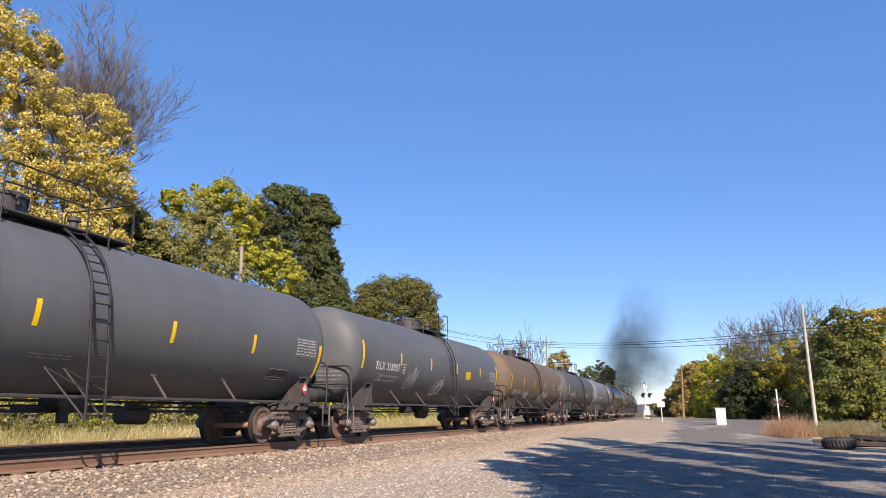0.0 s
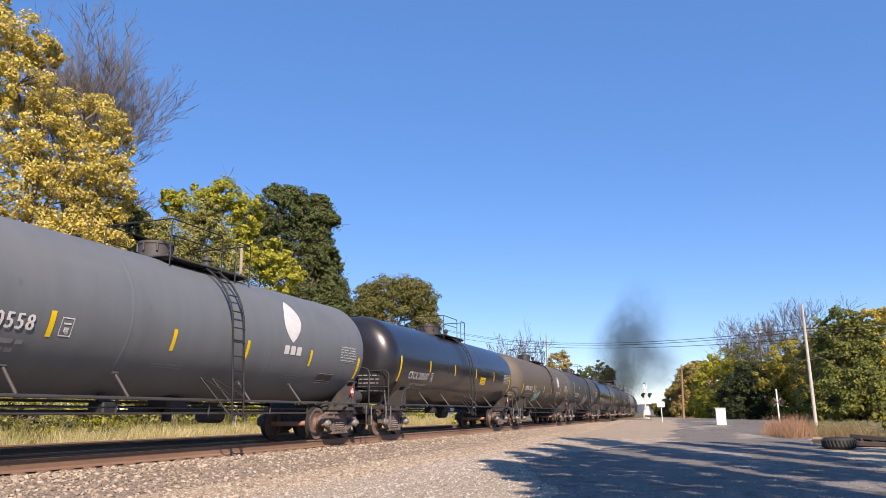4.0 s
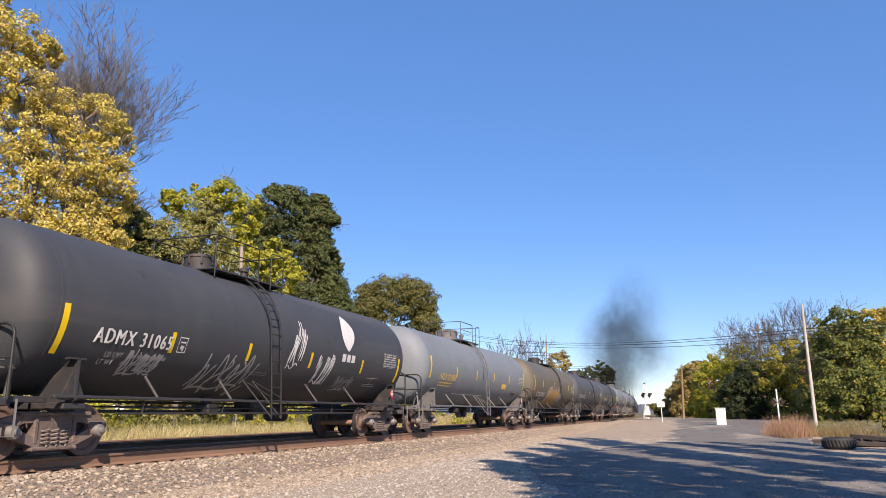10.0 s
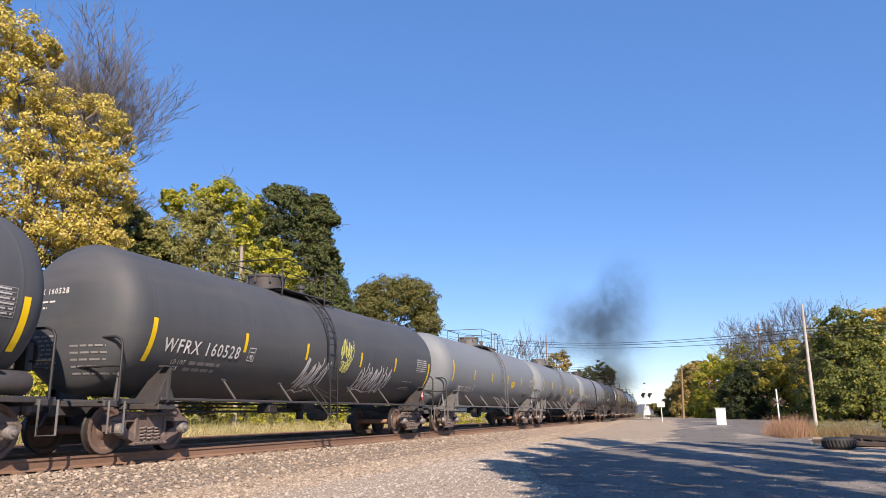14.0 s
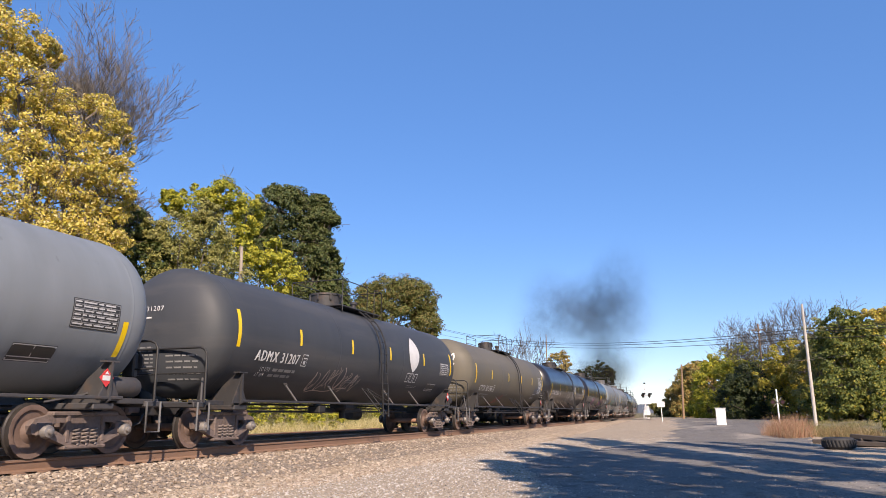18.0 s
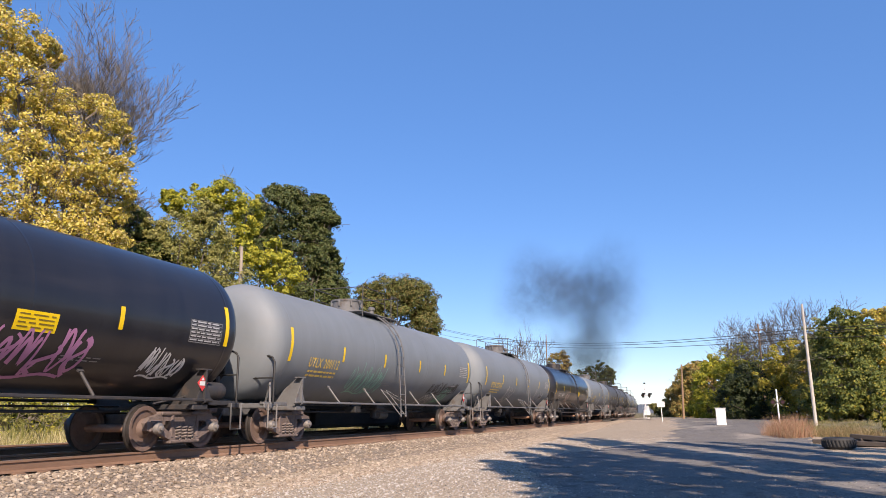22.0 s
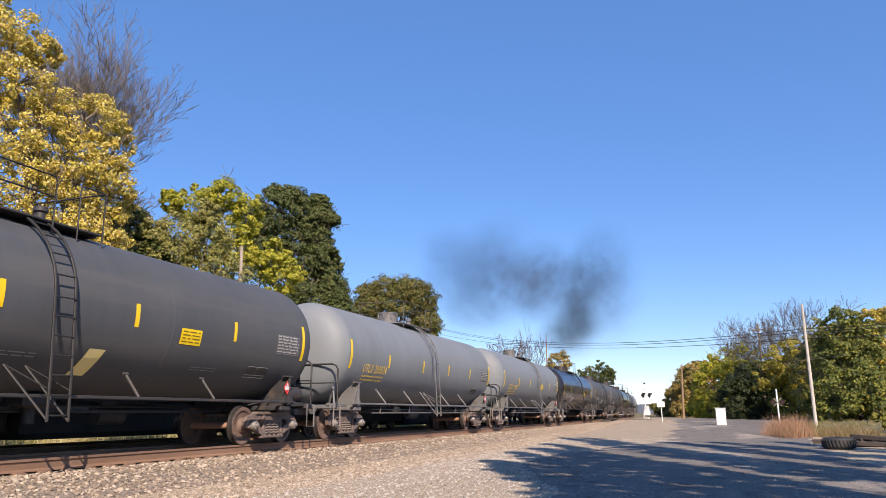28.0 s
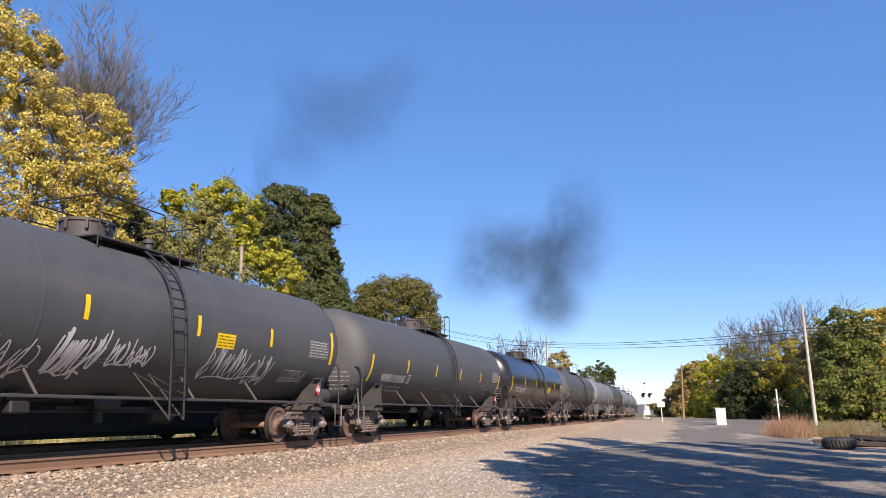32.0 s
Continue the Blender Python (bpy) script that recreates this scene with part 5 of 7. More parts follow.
def end_meshes(f):
    """Sill, bolster plates, end platform and coupler of one car end at y < 0."""
    H = 8.45
    g = Geo().box((0, -H + 0.2, 0.93), (2.7, 0.4, 0.12), ch=0.02).box((0, -7.7, 0.86), (0.6, 1.9, 0.32), ch=0.03)
    g.box((1.25, -7.9, 0.98), (0.12, 1.1, 0.1), ch=0.01).box((-1.25, -7.9, 0.98), (0.12, 1.1, 0.1), ch=0.01)
    sill = mesh_of("end_platform", g, f, 35)
    g = Geo()
    for s in (-1, 1):
        g.plate([(s * 0.3, -6.98, 0.85), (s * 1.36, -6.98, 1.68), (s * 1.52, -6.98, 1.68), (s * 1.52, -6.98, 0.98), (s * 1.3, -6.98, 0.85)][::s], (0, 0.05, 0))
        g.plate([(s * 1.36, -7.12, 1.66), (s * 1.52, -7.12, 1.66), (s * 1.52, -6.8, 1.66), (s * 1.36, -6.8, 1.66)][::-s], (0, 0, 0.03))
        g.plate([(s * 1.44, -7.25, 0.98), (s * 1.44, -6.7, 0.98), (s * 1.44, -6.98, 1.5)][::s], (s * 0.03, 0, 0))
    g.box((0, -6.9, 0.88), (2.9, 0.5, 0.12), ch=0.02)
    web = mesh_of("body_bolster", g, f, 35)
    g = Geo()
    pts = [(1.42, -8.2, 0.98), (1.42, -8.2, 2.02), (1.36, -8.2, 2.12), (1.24, -8.2, 2.17), (-1.24, -8.2, 2.17), (-1.36, -8.2, 2.12), (-1.42, -8.2, 2.02), (-1.42, -8.2, 0.98)]
    g.tube(pts, 0.026, 7)
    g.tube([(-1.4, -8.2, 1.62), (1.4, -8.2, 1.62)], 0.018, 6)
    hand = mesh_of("end_handrail", g, M_BLACKIRON, 60)
    g = Geo().box((0, -8.75, 0.88), (0.24, 0.55, 0.22), ch=0.03).box((0.06, -9.02, 0.88), (0.3, 0.2, 0.3), ch=0.05)
    coup = mesh_of("coupler", g, M_TRUCK, 35)
    g = Geo().tube([(0.28, -8.7, 0.75), (0.3, -8.85, 0.55), (0.22, -9.0, 0.5)], 0.03, 6)
    hose = mesh_of("air_hose", g, M_BLACKIRON, 60)
    step, step2 = [mesh_of("step_stirrup", Geo().tube([(x, -8.4, 0.98), (x, -8.4, 0.4), (x, -8.02, 0.4), (x, -8.02, 0.98)], 0.022, 6), M_CAP if f is M_FRAME["grey"] else M_FRAME["grey"], 60) for x in (1.42, -1.42)]
    g = Geo().tube([(1.3, -8.15, 0.98), (1.15, -7.95, 1.5), (0.9, -7.75, 0.98)], 0.03, 6)
    brace = mesh_of("diagonal_brace", g, f, 60)
    return {"end_platform": sill, "body_bolster": web, "end_handrail": hand, "coupler": coup, "air_hose": hose, "step_stirrup": step, "step_stirrup_b": step2, "diagonal_brace": brace}


def mid_meshes(f):
    out = {}
    g = Geo().lathe([(0.02, 0.0), (0.03, 0.03), (0.24, 0.04), (0.26, 0.02), (0.24, 0.0)], 18, "y", (0.75, 8.28, 1.75)).tube([(0.75, 8.3, 1.75), (0.75, 8.2, 1.0)], 0.04, 6).box((0.75, 8.22, 1.7), (0.3, 0.14, 0.5), ch=0.03)
    out["hand_brake"] = mesh_of("hand_brake", g, f, 40)
    g = Geo().lathe([(0.06, 7.2), (0.17, 7.22), (0.2, 7.28), (0.2, 7.92), (0.17, 7.98), (0.06, 8.0)], 16, "y", (1.12, 0, 1.24)).box((1.12, 7.45, 1.02), (0.1, 0.1, 0.2)).box((1.12, 7.8, 1.02), (0.1, 0.1, 0.2))
    g.tube([(1.12, 7.2, 1.24), (1.0, 6.9, 1.1), (0.8, 6.2, 0.95)], 0.022, 6).box((1.2, 7.05, 1.16), (0.2, 0.2, 0.26), ch=0.04)
    out["brake_valve"] = mesh_of("air_reservoir", g, f, 40)
    g = Geo().box((1.47, 0, 1.03), (0.09, 14.4, 0.06), ch=0.012)
    out["side_sill"] = mesh_of("side_sill", g, f, 35)
    g = Geo().box((-1.47, 0, 1.03), (0.09, 14.4, 0.06), ch=0.012)
    out["side_sill_far"] = mesh_of("side_sill", g, f, 35)
    g = Geo().tube([(0.03, 0, 1.05), (-0.34, 0.0, 1.5)], 0.028, 6).box((-0.35, 0, 1.52), (0.12, 0.14, 0.03), Matrix.Rotation(0.7, 3, "Y"))
    out["sill_brace"] = mesh_of("sill_brace", g, M_FRAME["grey"] if f is M_FRAME["grey"] else M_FRAME["dark"], 60)
    g = Geo().box((0, 0.6, 0.86), (0.2, 2.4, 0.12), ch=0.03).tube([(0.1, -6, 0.8), (0.1, 6, 0.8)], 0.03, 6).tube([(-0.4, -6.5, 0.9), (-0.4, 6.5, 0.9)], 0.02, 6)
    out["brake_rigging"] = mesh_of("brake_rigging", g, M_BLACKIRON, 35)
    g = Geo().lathe([(0.05, -0.42), (0.2, -0.38), (0.22, 0.36), (0.08, 0.42)], 14, "y", (-0.9, 3.3, 0.72)).box((-0.9, 3.3, 0.95), (0.1, 0.4, 0.16))
    out["air_reservoir"] = mesh_of("air_reservoir", g, f, 40)
    g = Geo().tube([(1.38, -5.6, 0.75), (1.38, 4.6, 0.75)], 0.02, 6).tube([(1.38, -5.6, 0.86), (1.38, 4.6, 0.86)], 0.015, 6)
    for y in (-5.0, -2.5, 0.2, 2.6, 4.4):
        g.tube([(1.42, y, 1.0), (1.38, y, 0.72)], 0.02, 5)
    out["pipe_run"] = mesh_of("pipe_run", g, f, 60)
    out["valve_box"] = mesh_of("valve_box", Geo().box((0.5, -1.9, 0.86), (0.4, 0.4, 0.22), ch=0.03).box((0.5, -1.9, 1.02), (0.08, 0.3, 0.2)), M_BLACKIRON, 40)
    g = Geo().box((0.2, 0.3, 0.98), (0.6, 0.7, 0.26), ch=0.06).tube([(0.2, 0.3, 0.9), (0.2, 0.3, 0.58)], 0.11, 10)
    out["outlet_valve"] = mesh_of("outlet_valve", g, M_BLACKIRON, 40)
    # ladder over the side
    g = Geo()
    for dy in (-0.21, 0.21):
        pts = [(1.78, 0.2 + dy, 0.62), (1.74, 0.2 + dy, 1.6), (1.68, 0.2 + dy, 2.62)]
        for i in range(1, 8):
            a = i / 7 * radians(68)
            pts.append((1.68 * math.cos(a), 0.2 + dy, Z_TANK + 1.66 * math.sin(a)))
        g.tube(pts, 0.026, 6)
    out["ladder_rail"] = mesh_of("ladder", g, M_BLACKIRON if f is not M_FRAME["grey"] else M_FRAME["grey"], 60)
    for i in range(11):
        if i < 7:
            x, z = 1.78 - 0.012 * i, 0.72 + 0.32 * i
        else:
            a = (i - 6) * radians(14)
            x, z = 1.68 * math.cos(a), Z_TANK + 1.66 * math.sin(a)
        out["rung%d" % i] = mesh_of("rung", Geo().tube([(x, -0.01, z), (x, 0.41, z)], 0.016, 6), M_BLACKIRON if f is not M_FRAME["grey"] else M_FRAME["grey"], 60)
    g = Geo()
    for y in (-0.75, 1.1):
        end = 0.2 + (-0.2 if y < 0.2 else 0.2)
        g.tube([(1.78, end, 0.64), (1.2, end - 0.42, 1.52)], 0.022, 6).tube([(1.2, end - 0.42, 1.52), (1.76, end, 1.12)], 0.016, 6)
    out["ladder_brace"] = mesh_of("ladder_brace", g, M_BLACKIRON if f is not M_FRAME["grey"] else f, 60)
    # dome and platform
    g = Geo().lathe([(0.55, 4.05), (0.55, 4.22), (0.5, 4.22), (0.5, 4.5), (0.53, 4.5), (0.53, 4.56), (0.3, 4.6), (0.02, 4.61)], 28, "z", (0, -0.75, 0))
    for k in range(8):
        a = k * math.pi / 4
        g.box((0.53 * math.cos(a), -0.75 + 0.53 * math.sin(a), 4.42), (0.06, 0.06, 0.2), Matrix.Rotation(a, 3, "Z"), 0.01)
    out["dome"] = mesh_of("dome", g, f, 35)
    g = Geo().box((0.62, 0.1, 4.1), (0.55, 3.0, 0.04), ch=0.008).box((-0.62, 0.1, 4.1), (0.55, 3.0, 0.04), ch=0.008)
    for y in (-1.2, 0.1, 1.5):
        g.box((0, y, 4.06), (1.7, 0.06, 0.06))
    out["platform"] = mesh_of("platform", g, f, 35)
    rail_mat = M_BLACKIRON if f is not M_FRAME["grey"] else M_FRAME["dark"]
    for k, pts in enumerate((
            [(0.92, -1.35, 3.9), (0.92, -1.35, 4.86), (0.92, -1.3, 4.92), (0.92, 0.4, 4.92), (0.92, 0.45, 4.86), (0.92, 0.45, 3.9)],
            [(-0.92, -1.35, 3.9), (-0.92, -1.35, 4.86), (-0.92, -1.3, 4.92), (-0.92, 0.4, 4.92), (-0.92, 0.45, 4.86), (-0.92, 0.45, 3.9)],
            [(0.92, -1.35, 4.55), (0.92, 0.45, 4.55)], [(-0.92, -1.35, 4.55), (-0.92, 0.45, 4.55)],
            [(0.92, 1.0, 3.9), (0.92, 1.0, 4.86), (0.92, 1.05, 4.92), (0.92, 1.55, 4.92), (0.92, 1.6, 4.86), (0.92, 1.6, 3.9)],
            [(-0.92, 1.6, 3.9), (-0.92, 1.6, 4.86), (-0.87, 1.6, 4.92), (0.9, 1.6, 4.92)], [(-0.92, -1.35, 4.92), (0.92, -1.35, 4.92)])):
        out["guard_rail%d" % k] = mesh_of("guard_rail", Geo().tube(pts, 0.016, 6), rail_mat, 60)
    g = Geo().lathe([(0.09, 4.1), (0.09, 4.4), (0.13, 4.42), (0.13, 4.5), (0.02, 4.54)], 12, "z", (0.25, 0.75, 0))
    out["safety_valve"] = mesh_of("safety_valve", g, f, 40)
    out["safety_vent"] = mesh_of("vacuum_valve", Geo().lathe([(0.07, 4.1), (0.07, 4.34), (0.1, 4.36), (0.02, 4.4)], 12, "z", (-0.2, 1.1, 0)), f, 40)
    return out


END_SET = {k: end_meshes(M_FRAME[k]) for k in M_FRAME}
MID_SET = {k: mid_meshes(M_FRAME[k]) for k in M_FRAME}
TAPE_Z = {"low": (1.76, 2.6, 2.15, 2.59, 1.72, 2.58), "high": (2.12, 3.0, 2.36, 2.8, 2.11, 3.01), "upper": (2.0, 2.85, 2.25, 2.71, 1.98, 2.84),
          "mixed": (2.08, 3.01, 2.15, 2.58, 2.12, 3.02), "sunk": (1.62, 2.42, 2.0, 2.43, 1.78, 2.42), "middle": (1.84, 2.72, 2.28, 2.72, 1.84, 2.71),
          "top": (2.26, 3.13, 2.5, 2.93, 2.25, 3.13), "sunk_mid": (1.75, 2.59, 1.96, 2.37, 1.79, 2.58), "upper_low": (2.08, 2.95, 2.23, 2.66, 2.06, 2.94),
          "top_low": (2.24, 3.12, 2.27, 2.7, 2.22, 3.1), "level": (2.01, 2.9, 2.25, 2.69, 2.0, 2.9)}
TAPES = {k: [mesh_of("reflective_strip", decal(Geo(), -w, w, z[i], z[i + 1]), M_YELLOW) for i, w in ((0, 0.065), (2, 0.055), (4, 0.065))] for k, z in TAPE_Z.items()}
M_LIGHTPRINT = surface("pale_print", (0.38, 0.38, 0.38), (0.5, 0.5, 0.5), 0.6, 0, 15, 2, bump=0)
M_FADEDINK = surface("faded_black_ink", (0.16, 0.11, 0.01), (0.22, 0.15, 0.02), 0.5, 0, 15, 2, bump=0)
PANEL_Y = mesh_of("yellow_panel", decal(Geo(), -0.33, 0.33, 2.06, 2.38, 0.0), M_YPANEL)
PANEL_BARS = mesh_of("panel_print", bars(-0.28, 2.31, 0.56, 4, 0.022, 0.045, 3, 0.011), M_FADEDINK)
TABLE = Geo()
for r in range(7):
    decal(TABLE, -0.6, 0.6, 2.06 + r * 0.075, 2.073 + r * 0.075, 0, 0.008, 1)
for c in range(6):
    decal(TABLE, -0.6 + c * 0.237, -0.587 + c * 0.237, 2.06, 2.52, 0, 0.008, 3)
ME_TABLE = mesh_of("test_table", TABLE, M_FAINT)
ME_TABLE_PRINT = mesh_of("table_print", bars(-0.57, 2.475, 1.12, 6, 0.026, 0.049, 8), M_LIGHTPRINT)
ME_TABLE_DARK = mesh_of("test_table", decal(Geo(), -0.62, 0.62, 2.04, 2.54, 0, 0.005), M_DECALBLACK)
plate = Geo()
for a, b, c, d in ((-0.42, 0.42, 1.6, 1.615), (-0.42, 0.42, 1.845, 1.86), (-0.42, -0.405, 1.6, 1.86), (0.405, 0.42, 1.6, 1.86), (-0.01, 0.005, 1.66, 1.86), (-0.42, 0.42, 1.655, 1.67)):
    decal(plate, a, b, c, d, 0, 0.009, 1)
ME_NOTICE = mesh_of("notice_frame", plate, M_LIGHTPRINT)
ME_NOTICE_BACK = mesh_of("notice_plate", decal(Geo(), -0.43, 0.43, 1.59, 1.87, 0, 0.005), M_DECALBLACK)
sg = Geo()
for a, b, c, d in ((-0.13, 0.13, 2.42, 2.44), (-0.13, 0.13, 2.12, 2.14), (-0.13, -0.115, 2.12, 2.44), (0.115, 0.13, 2.12, 2.44), (-0.08, 0.08, 2.32, 2.35), (-0.05, 0.05, 2.19, 2.27)):
    decal(sg, a, b, c, d, 0, 0.008, 1)
ME_STENCIL = mesh_of("stencil_frame", sg, M_WHITE)
ME_LOADBARS = [mesh_of("small_print", bars(0.58, 1.81, 1.05, 1, 0.07, 0.08, 11 + i), M_FAINT) for i in range(2)]
ME_SMALL2 = [mesh_of("small_print", bars(0, 1.72, 0.9, 2, 0.018, 0.035, 21 + i), M_FAINT) for i in range(3)]
ME_OCHREPRINT = mesh_of("small_print", bars(0, 1.86, 1.6, 2, 0.05, 0.06, 31), M_OCHRE)
sg = Geo()
sg.plate([(0, 0, -0.17), (0, 0.17, 0), (0, 0, 0.17), (0, -0.17, 0)], (0.006, 0, 0))
ME_PLACARD = mesh_of("placard", sg, M_RED)
sg = Geo()
sg.plate([(0.008, -0.1, -0.05), (0.008, 0.1, -0.05), (0.008, 0.1, 0.04), (0.008, -0.1, 0.04)], (0.004, 0, 0)).plate([(0.008, -0.05, 0.06), (0.008, 0.05, 0.06), (0.008, 0, 0.12)], (0.004, 0, 0))
ME_PLACARD_W = mesh_of("placard_print", sg, M_WHITE)


HEAD_ROWS = [(-0.95, -0.2, 2.88), (-0.95, -0.4, 2.76)]
HEAD_ROWS2 = [(-0.7, -0.1, 2.2 - 0.085 * i) for i in range(8)] + [(0.25, 1.0, 2.0 - 0.13 * i) for i in range(5)]
HEAD_PRINT = {(k, c): mesh_of("end_print", head_bars(HALVES[k], HEAD_ROWS, 5), M_WHITE if c == "white" else M_OCHRE) for k in HALVES for c in ("white", "ochre")}
HEAD_PRINT2 = {k: mesh_of("end_print", head_bars(HALVES[k], HEAD_ROWS2, 6), M_FAINT) for k in HALVES}


def shared_text(text, z, height, width):
    me = lettering(text, 0.0, width, z, height)
    me.materials.append(M_LIGHTPRINT)
    return me


ME_LOAD, ME_LIGHT, ME_UNIT = shared_text("LD LMT", 1.8, 0.13, 0.44), shared_text("LT WT", 1.8, 0.13, 0.37), shared_text("C", 2.16, 0.14, 0.09)


def leaf_logo(u, z):
    """The plain white leaf emblem."""
    g = Geo()
    n = 14
    for i in range(n + 1):
        f = i / n
        dz = 0.55 - 1.1 * f
        w = 0.44 * math.sin(math.pi * f) ** 0.8 + 0.004
        o = 0.06 * math.sin(5 * f)
        g.v += [tuple(skin(u - w + o, z + dz, 0.008)), tuple(skin(u + w * 0.85 + o, z + dz, 0.008))]
    g.f = [[2 * i, 2 * i + 2, 2 * i + 3, 2 * i + 1] for i in range(n)]
    return g


def tank_car(label, paint, fr, S, length=17.9, strips=(-7.55, -4.55, -1.6, 1.4, 4.35, 7.55), tape="low", span=None, mark="", mark_col="white", mark_z=1.98, mark_h=0.34,
             extras=(), table="white", panel=None, panel_up=0.0, table_up=0.17, top=0.0, loads=("", "")):
    """A tank car, its centre S metres up the line at the clip's start, length between coupler faces; strips: places of the yellow strips."""
    car = thing("tank_car", label, "tank car", "freight train of tank cars")
    f = M_FRAME[fr]
    reach = (strips[5] - strips[0]) / 2 + 0.1
    size = min(HALVES, key=lambda k: abs(HALVES[k] - reach))
    shell = part("tank", TANKS[size], None, car)
    shell.material_slots[0].link = "OBJECT"
    shell.material_slots[0].material = TANK[paint]
    half = HALVES[size]
    ext = length / 2 - 8.97
    for sgn in (1, -1):
        m = pose(0, -ext * sgn, 0) if sgn > 0 else pose(0, -ext * sgn, 0, 0, 0, 180)
        for nm, me in END_SET[fr].items():
            part(me.name.split(".")[0], me, None, car, at=m)
        truck(car, -(6.9 + ext) * sgn)
    for nm, me in MID_SET[fr].items():
        if nm == "sill_brace":
            for y in (-4.7, -2.3, 1.6, 3.9):
                part("sill_brace", me, None, car, at=pose(1.44, y, 0))
        elif nm == "pipe_run" and size == "L":
            continue
        elif nm in ("hand_brake", "brake_valve"):
            part(me.name.split(".")[0], me, None, car, at=pose(0, ext, 0))
        elif nm == "dome" and size == "S":
            part("dome", me, None, car, at=pose(0, top - 0.2, 0) @ Matrix.Diagonal((0.74, 0.74, 1, 1)))
        elif nm.startswith(("rung", "ladder", "dome", "platform", "guard", "safety")):
            part(me.name.split(".")[0], me, None, car, at=pose(0, top, 0))
        else:
            part(me.name.split(".")[0], me, None, car)
    for i, u in enumerate(strips):
        part("reflective_strip", TAPES[tape][0 if i == 0 else 2 if i == 5 else 1], None, car, "yellow reflective strip", at=pose(0, u, 0))
    if table:
        at = on_skin(strips[5] - 0.72, table_up) @ Matrix.Diagonal((1, 0.88, 1, 1))
        if table == "dark":
            part("test_table", ME_TABLE_DARK, None, car, at=at)
        tb = part("test_table", ME_TABLE, None, car, "printed inspection table", at=at)
        part("table_print", ME_TABLE_PRINT, None, tb)
        if paint != "gloss":
            nt = part("notice_plate", ME_NOTICE_BACK, None, car, "small black notice plate", at=pose(0, strips[5] - 1.75, 0))
            part("notice_frame", ME_NOTICE, None, nt)
    if mark:
        lm = {"white": M_WHITE, "ochre": M_OCHRE, "faint": M_FAINT}[mark_col]
        u0, u1 = span or (-6.6, -4.6)
        me = lettering(mark, u0, u1, mark_z, mark_h)
        me.materials.append(lm)
        if "M" in mark:
            bold = lettering(mark, u0 + 0.02, u1 + 0.02, mark_z + 0.004, mark_h, 0.02)
            bold.materials.append(lm)
            part("reporting_mark", bold, None, car, "%s stencilled lettering" % ("yellow" if mark_col == "ochre" else "white"))
        hl = head_lettering(mark, half, -1.0, 0.12, 3.05, 0.15)
        hl.materials.append(lm)
        part("end_mark", hl, None, car, "small stencilled lettering on the tank end")
        part("end_print", HEAD_PRINT[size, "ochre" if mark_col == "ochre" else "white"], None, car)
        if mark_col == "white":
            part("end_print", HEAD_PRINT2[size], None, car)
        part("reporting_mark", me, None, car, "%s stencilled lettering" % ("yellow" if mark_col == "ochre" else "white"))
        if mark_col == "white":
            for k, (word, load) in enumerate(zip((ME_LOAD, ME_LIGHT), loads)):
                at = on_skin(u0 + 0.4 - 0.08 * k, (mark_z - 2.05) * 1.1 + 0.02 - 0.16 * k)
                part("load_limit", word, None, car, at=at)
                if load:
                    me = lettering(load, 0.58, 1.65, 1.8, 0.13)
                    me.materials.append(M_LIGHTPRINT)
                    part("load_limit", me, None, car, at=at)
                else:
                    part("small_print", ME_LOADBARS[k], None, car, at=at)
            part("stencil_frame", ME_STENCIL, None, car, at=on_skin(max(u1, strips[1]) + 0.32, mark_z - 2.16))
            part("stencil_letter", ME_UNIT, None, car, at=on_skin(max(u1, strips[1]) + 0.28, mark_z - 2.16))
        else:
            part("small_print", ME_OCHREPRINT if mark_col == "ochre" else ME_SMALL2[0], None, car, at=on_skin(u0 + 0.1, (mark_z - 2.0) * 1.15))
    part("small_print", ME_SMALL2[1], None, car, at=pose(0, 3.3, 0))
    part("small_print", ME_SMALL2[2], None, car, at=pose(0, -1.5, 0))
    if panel is not None:
        pn = part("yellow_panel", PANEL_Y, None, car, "yellow information decal", at=on_skin(panel, panel_up) @ Matrix.Diagonal((1, 1.25, 1, 1) if paint == "gloss" else (1, 1, 1, 1)))
        part("panel_print", PANEL_BARS, None, pn)
    pl = part("placard", ME_PLACARD, None, car, "red and white diamond placard", at=pose(1.5, 6.85 + ext, 1.38))
    part("placard_print", ME_PLACARD_W, None, pl)
    for nm, geo, mt, lab in extras:
        part(nm, geo, mt, car, lab, smooth=0)
    for ob in car.children_recursive:
        if ob.name.split(".")[0] in ("small_print", "test_table", "table_print", "end_print", "panel_print", "graffiti", "reporting_mark", "end_mark", "notice_frame", "load_limit"):
            ob["kind"] = "stuff"
    car["S"] = S
    return car


def tag(u, z, w, h, seed, col="white", stroke=0.035, letters=5, style="tag"):
    return ("graffiti", scrawl(u, z, w, h, seed, stroke, letters, style), SPRAY[col], "sprayed %s graffiti scrawl" % col)


